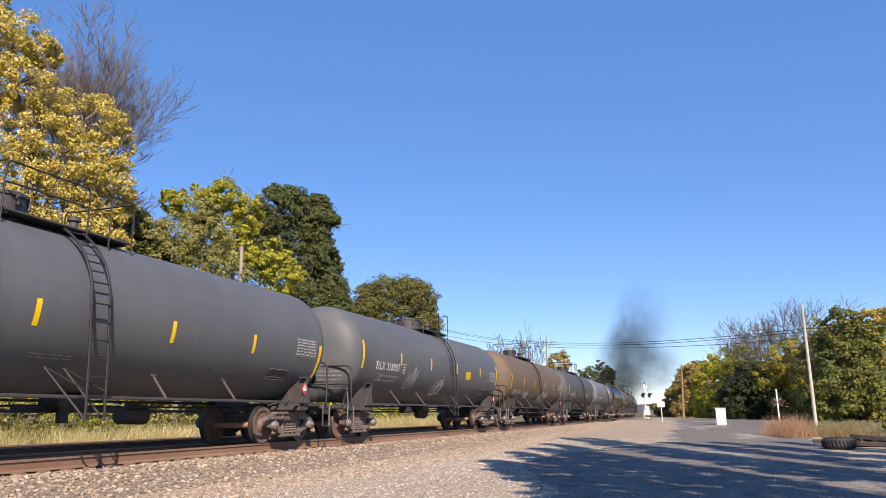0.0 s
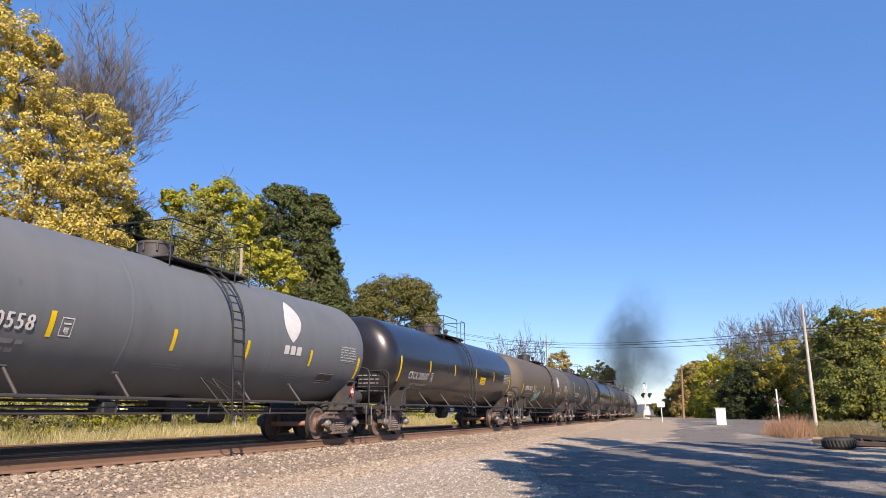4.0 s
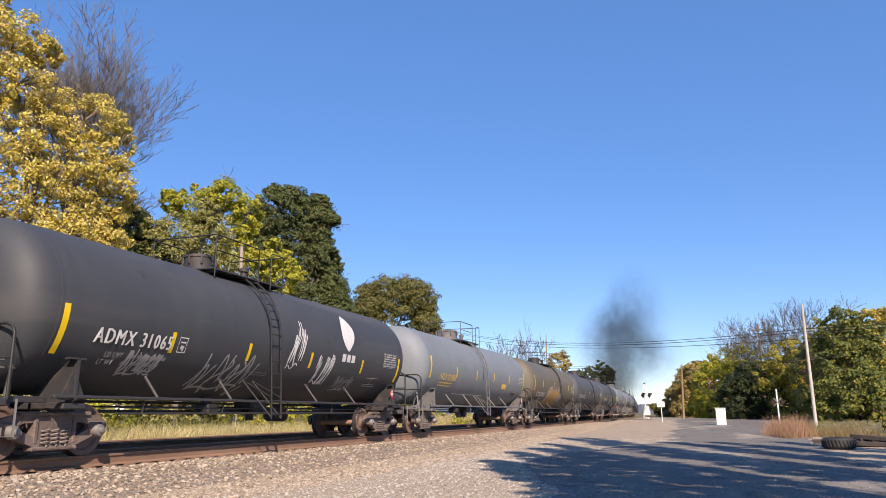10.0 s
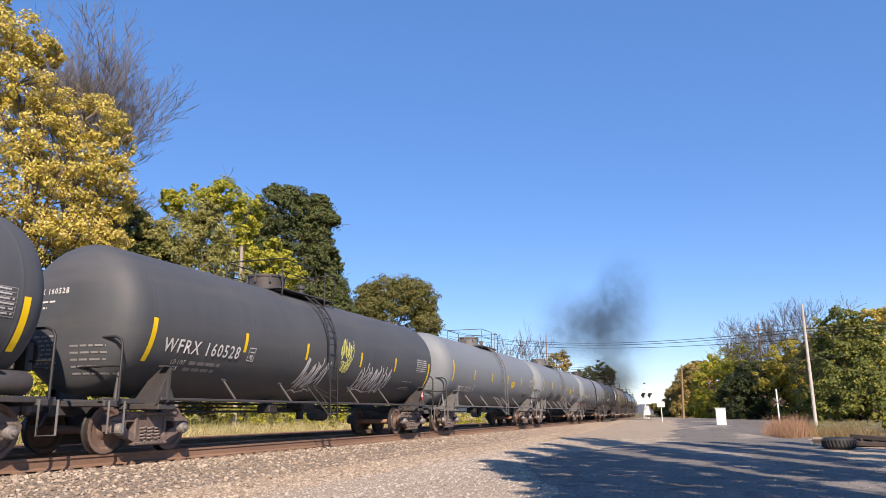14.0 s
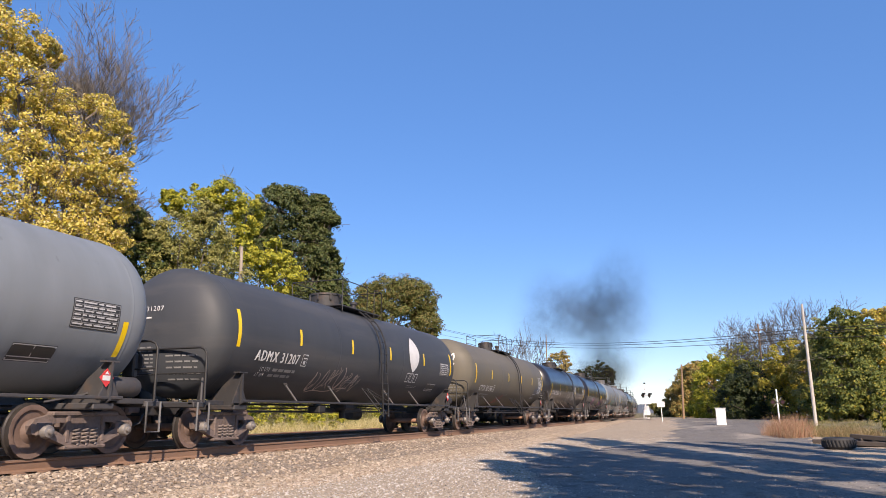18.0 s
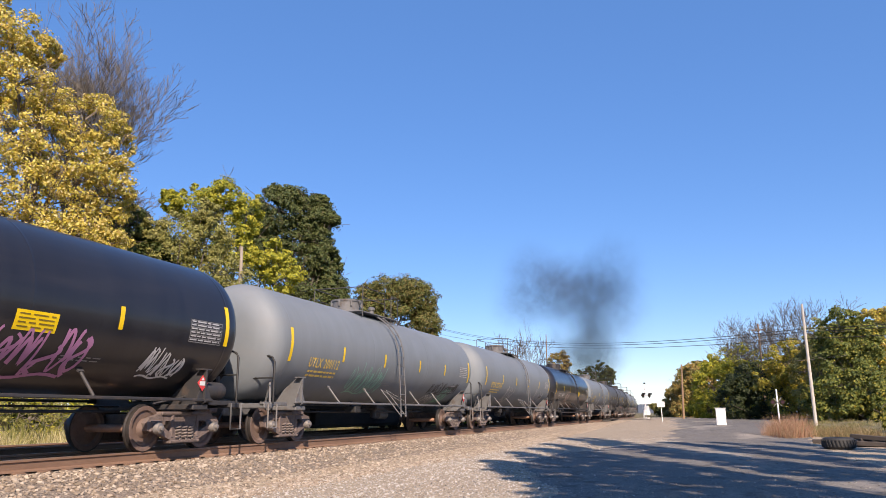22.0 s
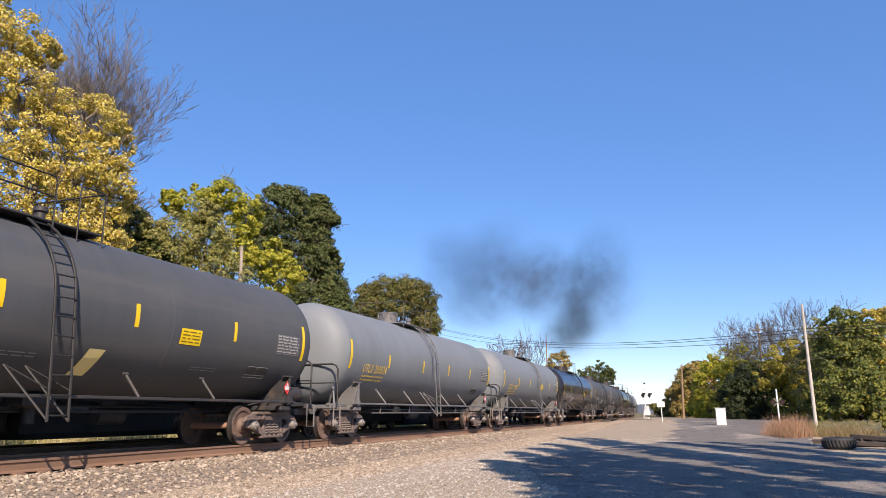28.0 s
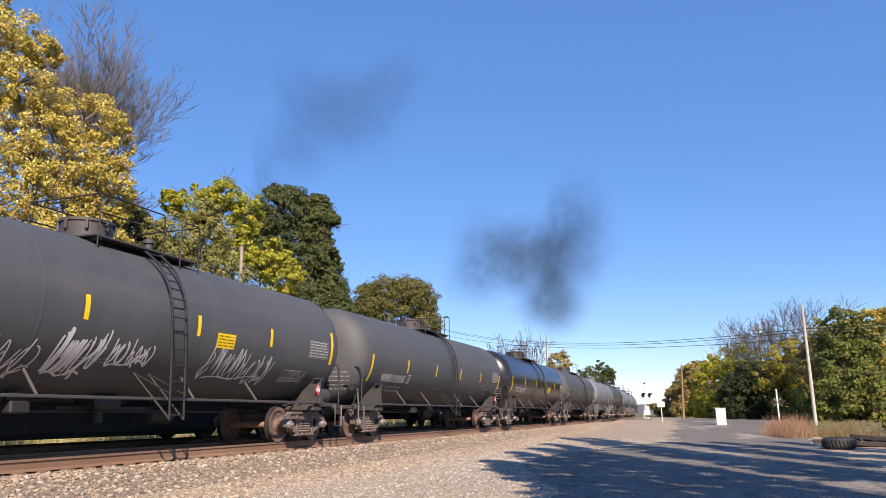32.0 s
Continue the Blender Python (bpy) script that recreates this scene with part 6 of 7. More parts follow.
def head_tag(half, x, z, w, h, seed, col="white", stroke=0.05, marks=6):
    """A sprayed scrawl on the end of the tank."""
    rs = random.Random(seed)
    g = Geo()
    for k in range(marks):
        row, pos = k % 2, (k // 2) / max(1, marks // 2)
        cx, cz = x + w * pos, z + h * (0.75 - 0.5 * row)
        pts = [(cx + w * 0.16 * math.cos(rs.uniform(0, 6.28) * 0.2 + i * 1.1), cz + h * 0.22 * math.sin(i * 1.7 + k)) for i in range(8)]
        for a, b in zip(pts, pts[1:]):
            ln = math.hypot(b[0] - a[0], b[1] - a[1]) or 1
            nx, nz = -(b[1] - a[1]) / ln * stroke / 2, (b[0] - a[0]) / ln * stroke / 2
            i0 = len(g.v)
            g.v += [tuple(head_skin(half, p, q, 0.012)) for p, q in ((a[0] + nx, a[1] + nz), (b[0] + nx, b[1] + nz), (b[0] - nx, b[1] - nz), (a[0] - nx, a[1] - nz))]
            g.f.append([i0, i0 + 1, i0 + 2, i0 + 3])
    return ("graffiti", g, SPRAY[col], "sprayed %s graffiti on the tank end" % col)


def logo(u, z=3.1):
    return [("leaf_emblem", leaf_logo(u, z), M_WHITE, "plain white leaf emblem"),
            ] + [("emblem_bar", decal(Geo(), u - 0.42 + 0.3 * k, u - 0.2 + 0.3 * k, z - 0.86, z - 0.64, 0, 0.007, 2), M_WHITE, "plain pale bar") for k in range(3)]


def diamond_logo(u, bare=False, z=2.62):
    """A white leaf on a dark diamond with a pale rim, over three outlined bars."""
    z += 0.2
    rim = [(-0.06, 0.53), (0.34, 0.22), (0.62, 0.0), (0.42, -0.25), (0.06, -0.54), (-0.36, -0.26), (-0.62, 0.0), (-0.34, 0.3)]
    out = []
    if not bare:
        for name, k, lift, mt in (("emblem_rim", 1.0, 0.006, M_WHITE), ("emblem_field", 0.93, 0.009, SPRAY["blue"])):
            g = Geo()
            g.v = [tuple(skin(u, z, lift))] + [tuple(skin(u + x * k, z + y * k, lift + 0.004)) for x, y in rim]
            g.f = [[0, 1 + i, 1 + (i + 1) % 8] for i in range(8)]
            out.append((name, g, mt, ""))
    g, n = Geo(), 14
    big = 1.25 if bare else 0.78
    for i in range(n + 1):
        f = i / n
        w = 0.38 * big * math.sin(math.pi * f) ** 0.75 + 0.004
        g.v += [tuple(skin(u + q * w - 0.14 * (f - 0.3), z + big * (0.5 - 1.0 * f), 0.016)) for q in (-1, -0.4, 0.4, 1)]
    g.f = [[4 * i + k, 4 * i + 4 + k, 4 * i + 5 + k, 4 * i + 1 + k] for i in range(n) for k in range(3)]
    out.append(("leaf_emblem", g, M_WHITE, "plain white leaf emblem"))
    for k in range(3):
        g = Geo()
        x0, x1, z0, z1 = u - 0.52 + 0.36 * k, u - 0.24 + 0.36 * k, z - 0.98, z - 0.66
        for a, b, c, d in ((x0, x1, z0, z0 + 0.03), (x0, x1, z1 - 0.03, z1), (x0, x0 + 0.03, z0, z1), (x1 - 0.03, x1, z0, z1)):
            decal(g, a, b, c, d, 0, 0.008, 2)
        out.append(("emblem_bar", g, M_LIGHTPRINT, "plain outlined bar"))
    return out


def piece(u, z, w, h):
    """A large sprayed piece: white haze, black outlines and ochre letter forms."""
    rs = random.Random(77)
    haze, line, fill, shine = Geo(), Geo(), Geo(), Geo()
    n = 5
    for k in range(n):
        x0, cell = u + w * k / n, w / n
        for j in range(2):
            fn = GLYPHS[(k * 2 + j * 3) % 6]
            ox, oz, kx, kz = rs.uniform(-0.1, 0.15) * cell, rs.uniform(0.0, 0.12) * h, rs.uniform(0.9, 1.25), rs.uniform(0.7, 0.9)
            pts = [(x0 + ox + cell * kx * fn(i / 17)[0] + 0.15 * h * fn(i / 17)[1], z + oz + h * kz * fn(i / 17)[1]) for i in range(18)]
            ribbon(haze, [(a + 0.02, b + 0.05) for a, b in pts], 0.5, 0.007)
            ribbon(line, pts, 0.3, 0.011 + 0.003 * j)
            ribbon(fill, pts, 0.23, 0.0125 + 0.003 * j)
            ribbon(shine, [(a - 0.03, b + 0.07) for a, b in pts[2:9]], 0.035, 0.021)
    return [("graffiti", haze, SPRAY["haze"], "soft pale pink spray haze"), ("graffiti", line, SPRAY["black"], "black sprayed outlines"),
            ("graffiti", fill, SPRAY["orange"], "ochre sprayed letter forms"), ("graffiti", shine, SPRAY["white"], "white sprayed highlights")]


CARS = []
TOPS = {0: -0.7, 1: 0.32, 2: -1.03, 3: -0.67, 4: 0.52, 6: 0.34, 7: 0.35, 8: 0.66, 9: 0.11, 10: -1.11, 11: -0.70, 12: 0.38, 13: 0.25, 14: -0.73, 16: -0.99, 17: -0.99, 18: 0.12, 19: 0.40, 20: 0.47, 21: -1.08, 22: -0.81, 23: 0.33, 24: 0.08, 25: 0.14, 27: -0.72, 28: -0.61, 29: 0.44, 30: 0.37, 31: 0.52}


def add(S, paint, fr, label, **kw):
    CARS.append(tank_car(label, paint, fr, S, top=TOPS.get(len(CARS), 0.0), **kw))


DK, BK, GR = "dark", "black", "grey"
add(10.59, "slate", DK, "dusty dark grey tank car with yellow strips", length=18.10, strips=(-7.67, -4.55, -1.64, 1.64, 4.50, 7.67), tape="low")
add(28.76, "slate", DK, "dusty dark grey tank car with white graffiti and a yellow decal", length=18.23, strips=(-7.73, -4.70, -1.71, 1.40, 4.75, 7.56), tape="high", span=(-6.78, -4.83), mark_z=2.16, mark="TILX 318003", panel=3.0, panel_up=0.14,
    extras=[tag(-4.05, 1.6, 1.0, 0.68, 1, "silver", 0.03, 5), tag(-1.0, 1.45, 1.0, 0.62, 2, "white", 0.035, 4)])
add(46.85, "rust", BK, "rust-brown tank car with white outlined graffiti", length=17.96, strips=(-7.43, -4.57, -1.72, 1.40, 4.35, 7.20), tape="upper", span=(-6.71, -5.06), mark_z=1.78, mark="TLEX 1019", table="dark",
    extras=[tag(-3.9, 1.62, 1.1, 0.36, 3, "white", 0.05, 4), tag(-2.2, 1.55, 0.6, 0.26, 4, "silver", 0.02, 5), tag(0.3, 1.42, 2.3, 0.66, 5, "white", 0.035, 5, "throw"), tag(2.65, 1.66, 0.25, 0.25, 6, "white", 0.03, 1)])
add(64.85, "dark", BK, "flat black tank car with a yellow decal", length=18.03, strips=(-7.24, -4.12, -1.33, 0.79, 4.14, 7.31), tape="mixed", span=(-6.45, -4.62), mark_z=2.00, mark="TILX 351639", panel=2.55)
add(82.84, "mid", DK, "mid grey tank car with a white leaf emblem", length=17.95, strips=(-7.26, -4.19, -1.17, 1.40, 4.35, 7.26), tape="sunk", span=(-6.62, -4.54), mark_z=2.07, mark="ADMX 30558", extras=logo(3.4))
add(100.89, "gloss", BK, "glossy black tank car with a yellow decal", length=18.15, strips=(-7.45, -4.55, -1.60, 1.40, 4.35, 7.45), tape="middle", mark="CTCX 200507", panel=2.55)
add(118.87, "brown", BK, "brownish dark tank car with leaf emblem and teal graffiti", length=17.82, strips=(-7.28, -4.32, -1.37, 1.10, 4.26, 7.16), tape="sunk", span=(-6.70, -4.95), mark_z=2.06, mark="ADMX 30629", table="dark",
    extras=diamond_logo(3.4) + [tag(-3.95, 1.5, 1.4, 0.5, 6, "teal", 0.15, 5), tag(-3.8, 1.55, 1.2, 0.4, 61, "white", 0.02, 5), tag(-0.6, 1.6, 1.0, 0.5, 7, "silver", 0.025, 4)])
add(136.63, "black", BK, "flat black tank car covered in pale graffiti", length=17.72, strips=(-7.11, -4.37, -1.10, 1.40, 4.35, 7.19), tape="top", span=(-6.67, -4.61), mark_z=2.01, mark="CTCX 302811", mark_h=0.4,
    extras=[tag(-3.6, 1.67, 0.7, 0.55, 8, "red", 0.05, 4), tag(-1.9, 1.44, 2.2, 0.7, 9, "silver", 0.13, 6, "bold"), tag(2.9, 1.6, 1.3, 0.7, 10, "white", 0.03, 4), tag(4.2, 1.5, 2.0, 0.5, 12, "white", 0.03, 5)])
add(154.26, "gloss", BK, "black tank car with grey graffiti and a yellow decal", length=17.54, strips=(-7.10, -3.81, -0.93, 1.75, 4.35, 7.29), tape="middle", span=(-6.88, -4.32), mark_z=1.98, mark="CTCX 732341", mark_h=0.36, panel=2.6, panel_up=-0.2,
    extras=[tag(-4.55, 1.42, 2.5, 0.75, 13, "silver", 0.05, 7), tag(-0.9, 1.4, 1.5, 0.85, 14, "silver", 0.05, 5), tag(2.1, 1.5, 1.6, 0.75, 15, "silver", 0.05, 5), tag(4.5, 1.55, 1.7, 0.7, 16, "white", 0.035, 4)])
add(172.18, "black", BK, "clean flat black tank car", length=18.28, strips=(-7.66, -4.60, -1.72, 1.55, 4.41, 7.50), tape="low", span=(-7.17, -4.96), mark_z=1.98, mark="MULX 702551", mark_h=0.36, loads=("196100 LB 88900 KG", "89900 LB 40800 KG"))
add(190.09, "black", BK, "flat black tank car with leaf emblem and white graffiti", length=17.54, strips=(-7.13, -4.37, -1.69, 1.22, 4.37, 7.16), tape="sunk_mid", span=(-6.41, -4.41), mark_z=2.01, mark="ADMX 31065", mark_h=0.36,
    extras=logo(3.4) + [tag(-5.55, 1.5, 1.0, 0.45, 171, "silver", 0.04, 5), tag(-3.3, 1.25, 2.1, 0.8, 17, "silver", 0.05, 4), tag(0.0, 1.85, 0.65, 1.15, 18, "white", 0.035, 3), tag(1.6, 1.6, 0.8, 0.8, 19, "white", 0.04, 3), tag(3.0, 1.45, 1.2, 0.4, 20, "silver", 0.025, 4)])
add(207.98, "grey", GR, "light grey tank car with yellow lettering", length=18.24, strips=(-7.51, -4.36, -1.51, 1.40, 4.35, 7.59), tape="upper_low", span=(-6.45, -4.41), mark_z=2.07, mark="UTLX 210830", mark_col="ochre", mark_h=0.34, panel=None,
    extras=[("scratch", decal(Geo(), -4.0, 0.4, 1.55, 1.58, 0, 0.007, 1), M_WHITE, "long pale scratch"), ("panel_ochre", decal(Geo(), 3.0, 3.9, 1.95, 2.2, 0, 0.007, 2), M_OCHRE, "faded yellow stencil panel")])
add(225.93, "olive", BK, "brown-grey tank car with a large orange graffiti piece", length=17.66, strips=(-7.30, -4.85, -0.88, 1.60, 4.70, 7.18), tape="high", span=(-6.31, -4.21), mark_z=1.80, mark="CTCX 301296",
    extras=piece(-3.1, 1.3, 3.9, 1.0) + [tag(1.0, 1.3, 1.2, 0.75, 25, "haze", 0.07, 6)])
add(243.89, "dark", DK, "dusty dark grey tank car", length=18.26, strips=(-7.47, -4.39, -1.55, 1.40, 4.35, 7.65), tape="low", span=(-7.15, -4.63), mark_z=1.98, mark="TCBX 305431", mark_h=0.36)
add(262.03, "dark", DK, "dusty dark grey tank car with yellow and white graffiti", length=18.04, strips=(-7.54, -4.45, -1.62, 1.69, 4.35, 7.54), tape="low", span=(-7.17, -4.62), mark_z=1.99, mark="WFRX 160528", mark_h=0.36,
    extras=[tag(-1.7, 1.4, 1.3, 0.75, 26, "white", 0.04, 5), tag(0.25, 2.25, 0.8, 0.6, 27, "lime", 0.03, 4), tag(0.4, 1.95, 0.5, 0.3, 271, "lime", 0.03, 3), tag(1.7, 1.42, 2.4, 0.75, 28, "white", 0.045, 8)])
add(280.06, "grey", GR, "light grey tank car with faded lettering", length=18.03, strips=(-7.55, -4.55, -1.60, 1.40, 4.35, 7.55), tape="upper_low", mark="CTCX 200278", mark_col="white", mark_z=1.7, mark_h=0.3, panel=2.55)
add(298.09, "grey", GR, "light grey tank car with yellow decals and black graffiti", length=18.03, strips=(-7.44, -4.55, -1.65, 1.23, 4.31, 7.44), tape="high", panel=3.0, panel_up=0.1, table="dark",
    extras=[tag(-5.2, 1.6, 1.4, 0.6, 29, "black", 0.06, 4), tag(-2.5, 1.55, 1.7, 0.55, 30, "black", 0.05, 5), tag(0.95, 1.4, 0.9, 0.5, 31, "white", 0.03, 5), tag(3.5, 1.5, 1.6, 0.6, 32, "white", 0.03, 6),
            ("decal_patch", decal(Geo(), 0.2, 0.62, 1.45, 1.92, -0.12, 0.007, 3), M_YFADE, "faded yellow decal")])
add(315.99, "grey", DK, "light grey tank car with white lettering", length=17.76, strips=(-7.31, -4.29, -1.21, 1.02, 4.35, 7.10), tape="sunk", span=(-6.84, -5.02), mark_z=1.99, mark="ADMX 31166", extras=[tag(1.7, 1.65, 1.6, 0.65, 33, "white", 0.08, 4)], table="dark")
add(334.08, "black", BK, "flat black tank car with a white leaf emblem", length=18.41, strips=(-7.43, -4.67, -1.62, 1.23, 4.35, 7.39), tape="top", span=(-6.64, -4.66), mark_z=2.01, mark="ADMX 31207", extras=diamond_logo(3.4, True) + [tag(-3.6, 1.4, 2.8, 0.6, 34, "haze", 0.025, 6)])
add(352.19, "olive", BK, "olive-brown tank car with a white graffiti tag", length=17.81, strips=(-7.09, -4.46, -1.19, 1.63, 4.35, 7.24), tape="high", span=(-6.17, -4.04), mark_z=1.80, mark="CTCX 301346", table_up=0.35,
    extras=[tag(-2.3, 1.25, 0.9, 0.4, 36, "red", 0.04, 3), tag(5.2, 1.85, 1.4, 0.5, 362, "blue", 0.05, 6), tag(6.1, 1.9, 0.8, 0.7, 363, "white", 0.035, 3), head_tag(7.35, 0.0, 2.6, 0.9, 0.85, 364)])
add(370.07, "gloss", BK, "glossy black tank car with grey graffiti and a yellow decal", length=17.96, strips=(-7.32, -4.06, -1.31, 1.42, 4.18, 7.58), tape="middle", span=(-7.11, -4.51), mark_z=1.99, mark="CTCX 732668", panel=2.55,
    extras=[tag(-0.85, 1.35, 1.3, 0.9, 37, "silver", 0.045, 5), tag(1.25, 1.7, 1.5, 1.0, 38, "silver", 0.1, 3, "bold")])
add(388.00, "gloss", BK, "glossy black tank car with pink graffiti and yellow decals", length=17.89, strips=(-7.55, -4.33, -1.59, 1.40, 4.35, 7.54), tape="top_low", span=(-6.26, -4.30), mark_z=1.94, mark="TILX 197838", panel=2.55,
    extras=[tag(-3.9, 1.43, 1.2, 0.7, 39, "pink", 0.05, 5), tag(1.5, 1.4, 2.3, 0.65, 40, "pink", 0.06, 6), tag(5.2, 1.5, 1.2, 0.45, 41, "white", 0.04, 4),
            ("decal_patch", decal(Geo(), 0.92, 1.32, 1.36, 1.8, -0.1, 0.007, 3), M_YFADE, "faded yellow decal")])
add(405.84, "grey", GR, "light grey tank car with yellow lettering and green graffiti", length=17.80, strips=(-7.50, -4.55, -1.57, 1.59, 4.35, 7.49), tape="upper_low", span=(-6.48, -4.76), mark_z=2.00, mark="UTLX 200112", mark_col="ochre",
    extras=[tag(-3.8, 1.42, 2.5, 0.7, 43, "teal", 0.03, 8), tag(3.2, 1.5, 3.2, 0.4, 44, "black", 0.05, 7), tag(4.9, 1.15, 0.9, 0.6, 45, "teal", 0.06, 3), tag(3.4, 1.1, 1.4, 0.4, 46, "white", 0.02, 4)])
add(423.60, "grey", GR, "light grey tank car with faded yellow lettering and chalky graffiti", length=17.71, strips=(-7.45, -4.34, -1.48, 1.51, 4.35, 7.44), tape="upper_low", span=(-6.45, -4.45), mark_z=2.00, mark="UTLX 227418", mark_col="ochre",
    extras=[tag(-3.3, 1.3, 1.7, 0.75, 47, "silver", 0.05, 4), tag(3.6, 1.3, 2.4, 0.85, 48, "silver", 0.045, 5)])
add(441.65, "gloss", BK, "glossy black tank car with a yellow decal", length=18.38, strips=(-7.78, -4.68, -1.82, 1.42, 4.74, 7.80), tape="level", span=(-6.70, -4.68), mark_z=1.89, mark="TILX 319084", panel=2.55, extras=[tag(-3.5, 1.38, 1.5, 0.85, 49, "haze", 0.045, 5)])
add(459.77, "grey", GR, "light grey tank car with yellow lettering and white graffiti", length=17.86, strips=(-7.54, -4.41, -1.56, 1.40, 4.35, 7.54), tape="upper_low", span=(-6.49, -4.41), mark_z=2.02, mark="UTLX 205650", mark_col="ochre",
    extras=[tag(-3.45, 1.5, 0.7, 0.5, 50, "white", 0.03, 4), tag(-1.7, 1.5, 0.55, 0.55, 51, "white", 0.05, 3), tag(3.0, 1.3, 0.9, 0.6, 52, "white", 0.03, 4), tag(4.8, 1.3, 1.3, 0.6, 53, "white", 0.04, 4)])
add(477.62, "dark", DK, "dark grey tank car with a white tag on its end", length=17.85, strips=(-7.55, -4.55, -1.60, 1.40, 4.35, 7.55), tape="low", mark="WFRX 160012", mark_col="faint", mark_z=1.8, extras=[tag(1.0, 1.2, 1.8, 0.8, 54, "silver", 0.06, 4), head_tag(7.65, -0.2, 2.5, 1.1, 0.8, 365)])
add(495.47, "dark", BK, "dark grey tank car with a slanted yellow decal", length=17.85, strips=(-7.52, -4.57, -1.59, 1.33, 4.46, 7.49), tape="high", span=(-6.66, -4.64), mark_z=2.05, mark="TILX 196964", panel=2.95, panel_up=0.1,
    extras=[("decal_patch", decal(Geo(), 0.42, 0.8, 1.43, 1.89, -0.12, 0.007, 3), M_YFADE, "slanted faded yellow decal")])
add(513.23, "grey", GR, "light grey tank car with small yellow lettering", length=17.68, strips=(-7.40, -4.55, -1.37, 1.50, 4.35, 7.35), tape="upper_low", span=(-6.47, -4.70), mark_z=2.02, mark="UTLX 200024", mark_col="ochre", table="dark")
add(530.89, "grey", GR, "light grey tank car with small yellow lettering and decal", length=17.64, strips=(-7.33, -4.09, -1.36, 1.58, 4.35, 7.37), tape="upper_low", span=(-6.32, -4.27), mark_z=2.00, mark="UTLX 219897", mark_col="ochre", panel=2.06, panel_up=0.12, table="dark")
add(548.62, "gloss", BK, "glossy black tank car with a square yellow decal", length=17.81, strips=(-7.45, -4.43, -1.51, 1.66, 4.43, 7.47), tape="level", span=(-6.38, -4.38), mark_z=1.88, mark="TILX 191641", panel=2.55, extras=[tag(-3.8, 1.52, 1.25, 0.5, 55, "white", 0.035, 6)])
add(566.45, "dark", DK, "dark grey tank car covered in white graffiti", length=17.85, strips=(-7.49, -4.63, -1.50, 1.56, 4.35, 7.49), tape="high", span=(-6.50, -4.65), mark_z=1.98, mark="TILX 195176", panel=2.55, panel_up=0.12,
    extras=[tag(-3.85, 1.38, 1.6, 0.62, 56, "white", 0.03, 4), tag(-1.95, 1.42, 1.0, 0.75, 57, "white", 0.04, 6), tag(-0.75, 1.65, 1.1, 0.45, 58, "white", 0.04, 5), tag(2.0, 1.5, 2.7, 0.62, 59, "white", 0.03, 8), tag(5.2, 1.55, 1.2, 0.3, 591, "silver", 0.02, 5)])
add(584.30, "dark", DK, "dark grey tank car", length=17.85, strips=(-7.55, -4.55, -1.60, 1.40, 4.35, 7.55), tape="low", mark="WFRX 160568", mark_z=1.8)
add(602.15, "gloss", BK, "glossy black tank car with pale graffiti", length=17.85, strips=(-7.55, -4.55, -1.60, 1.40, 4.35, 7.55), tape="middle", mark="CTCX 202021", mark_z=1.9, panel=2.55, extras=[tag(-2.0, 1.2, 3.6, 0.6, 60, "silver", 0.05, 6)])
for i, pt in enumerate(("dark", "grey", "dark", "grey", "grey", "mid", "black", "dark", "grey", "black", "dark", "grey")):
    add(620.0 + 17.85 * i, pt, GR if pt == "grey" else DK, {"grey": "light grey tank car", "mid": "mid grey tank car", "black": "flat black tank car"}.get(pt, "dusty dark grey tank car"))

# ================= locomotives on the far line =================
M_LOCO = surface("black_locomotive_paint", (0.018, 0.018, 0.02), (0.03, 0.03, 0.032), 0.45, 0, 9, 1, bump=0.05)
M_LOCOGRIME = surface("grimy_underframe", (0.03, 0.027, 0.025), (0.06, 0.052, 0.046), 0.8, 0, 9, 1, bump=0.2)
M_LAMP, _t, _n, _l, _b = nodes_of("headlight_glow")
_b.inputs["Emission Color"].default_value = (1.0, 0.95, 0.85, 1)
_b.inputs["Emission Strength"].default_value = 25.0
M_GLASS = surface("dark_cab_glass", (0.01, 0.012, 0.015), (0.015, 0.018, 0.02), 0.08, 0, 9, 1, bump=0)
ME_SET_BIG = joined("wheelset", [(ME_WHEEL_BIG, pose(0.755, 0, 0)), (ME_WHEEL_BIG, pose(-0.755, 0, 0, 0, 0, 180)), (ME_AXLE, pose(0, 0, 0))])
ME_SET_BIG_SIDE = mesh_of("side_frame", Geo().box((1.1, 0, 0.62), (0.14, 4.6, 0.26), ch=0.04).box((1.12, -1.0, 0.42), (0.16, 0.5, 0.3), ch=0.04).box((1.12, 1.0, 0.42), (0.16, 0.5, 0.3), ch=0.04), M_LOCOGRIME, 35)
ME_SET_BIG_CORE = mesh_of("truck_core", Geo().box((0, 0, 0.68), (2.3, 5.2, 0.62), ch=0.05), M_LOCOGRIME, 35)
SLOW_THINGS = []


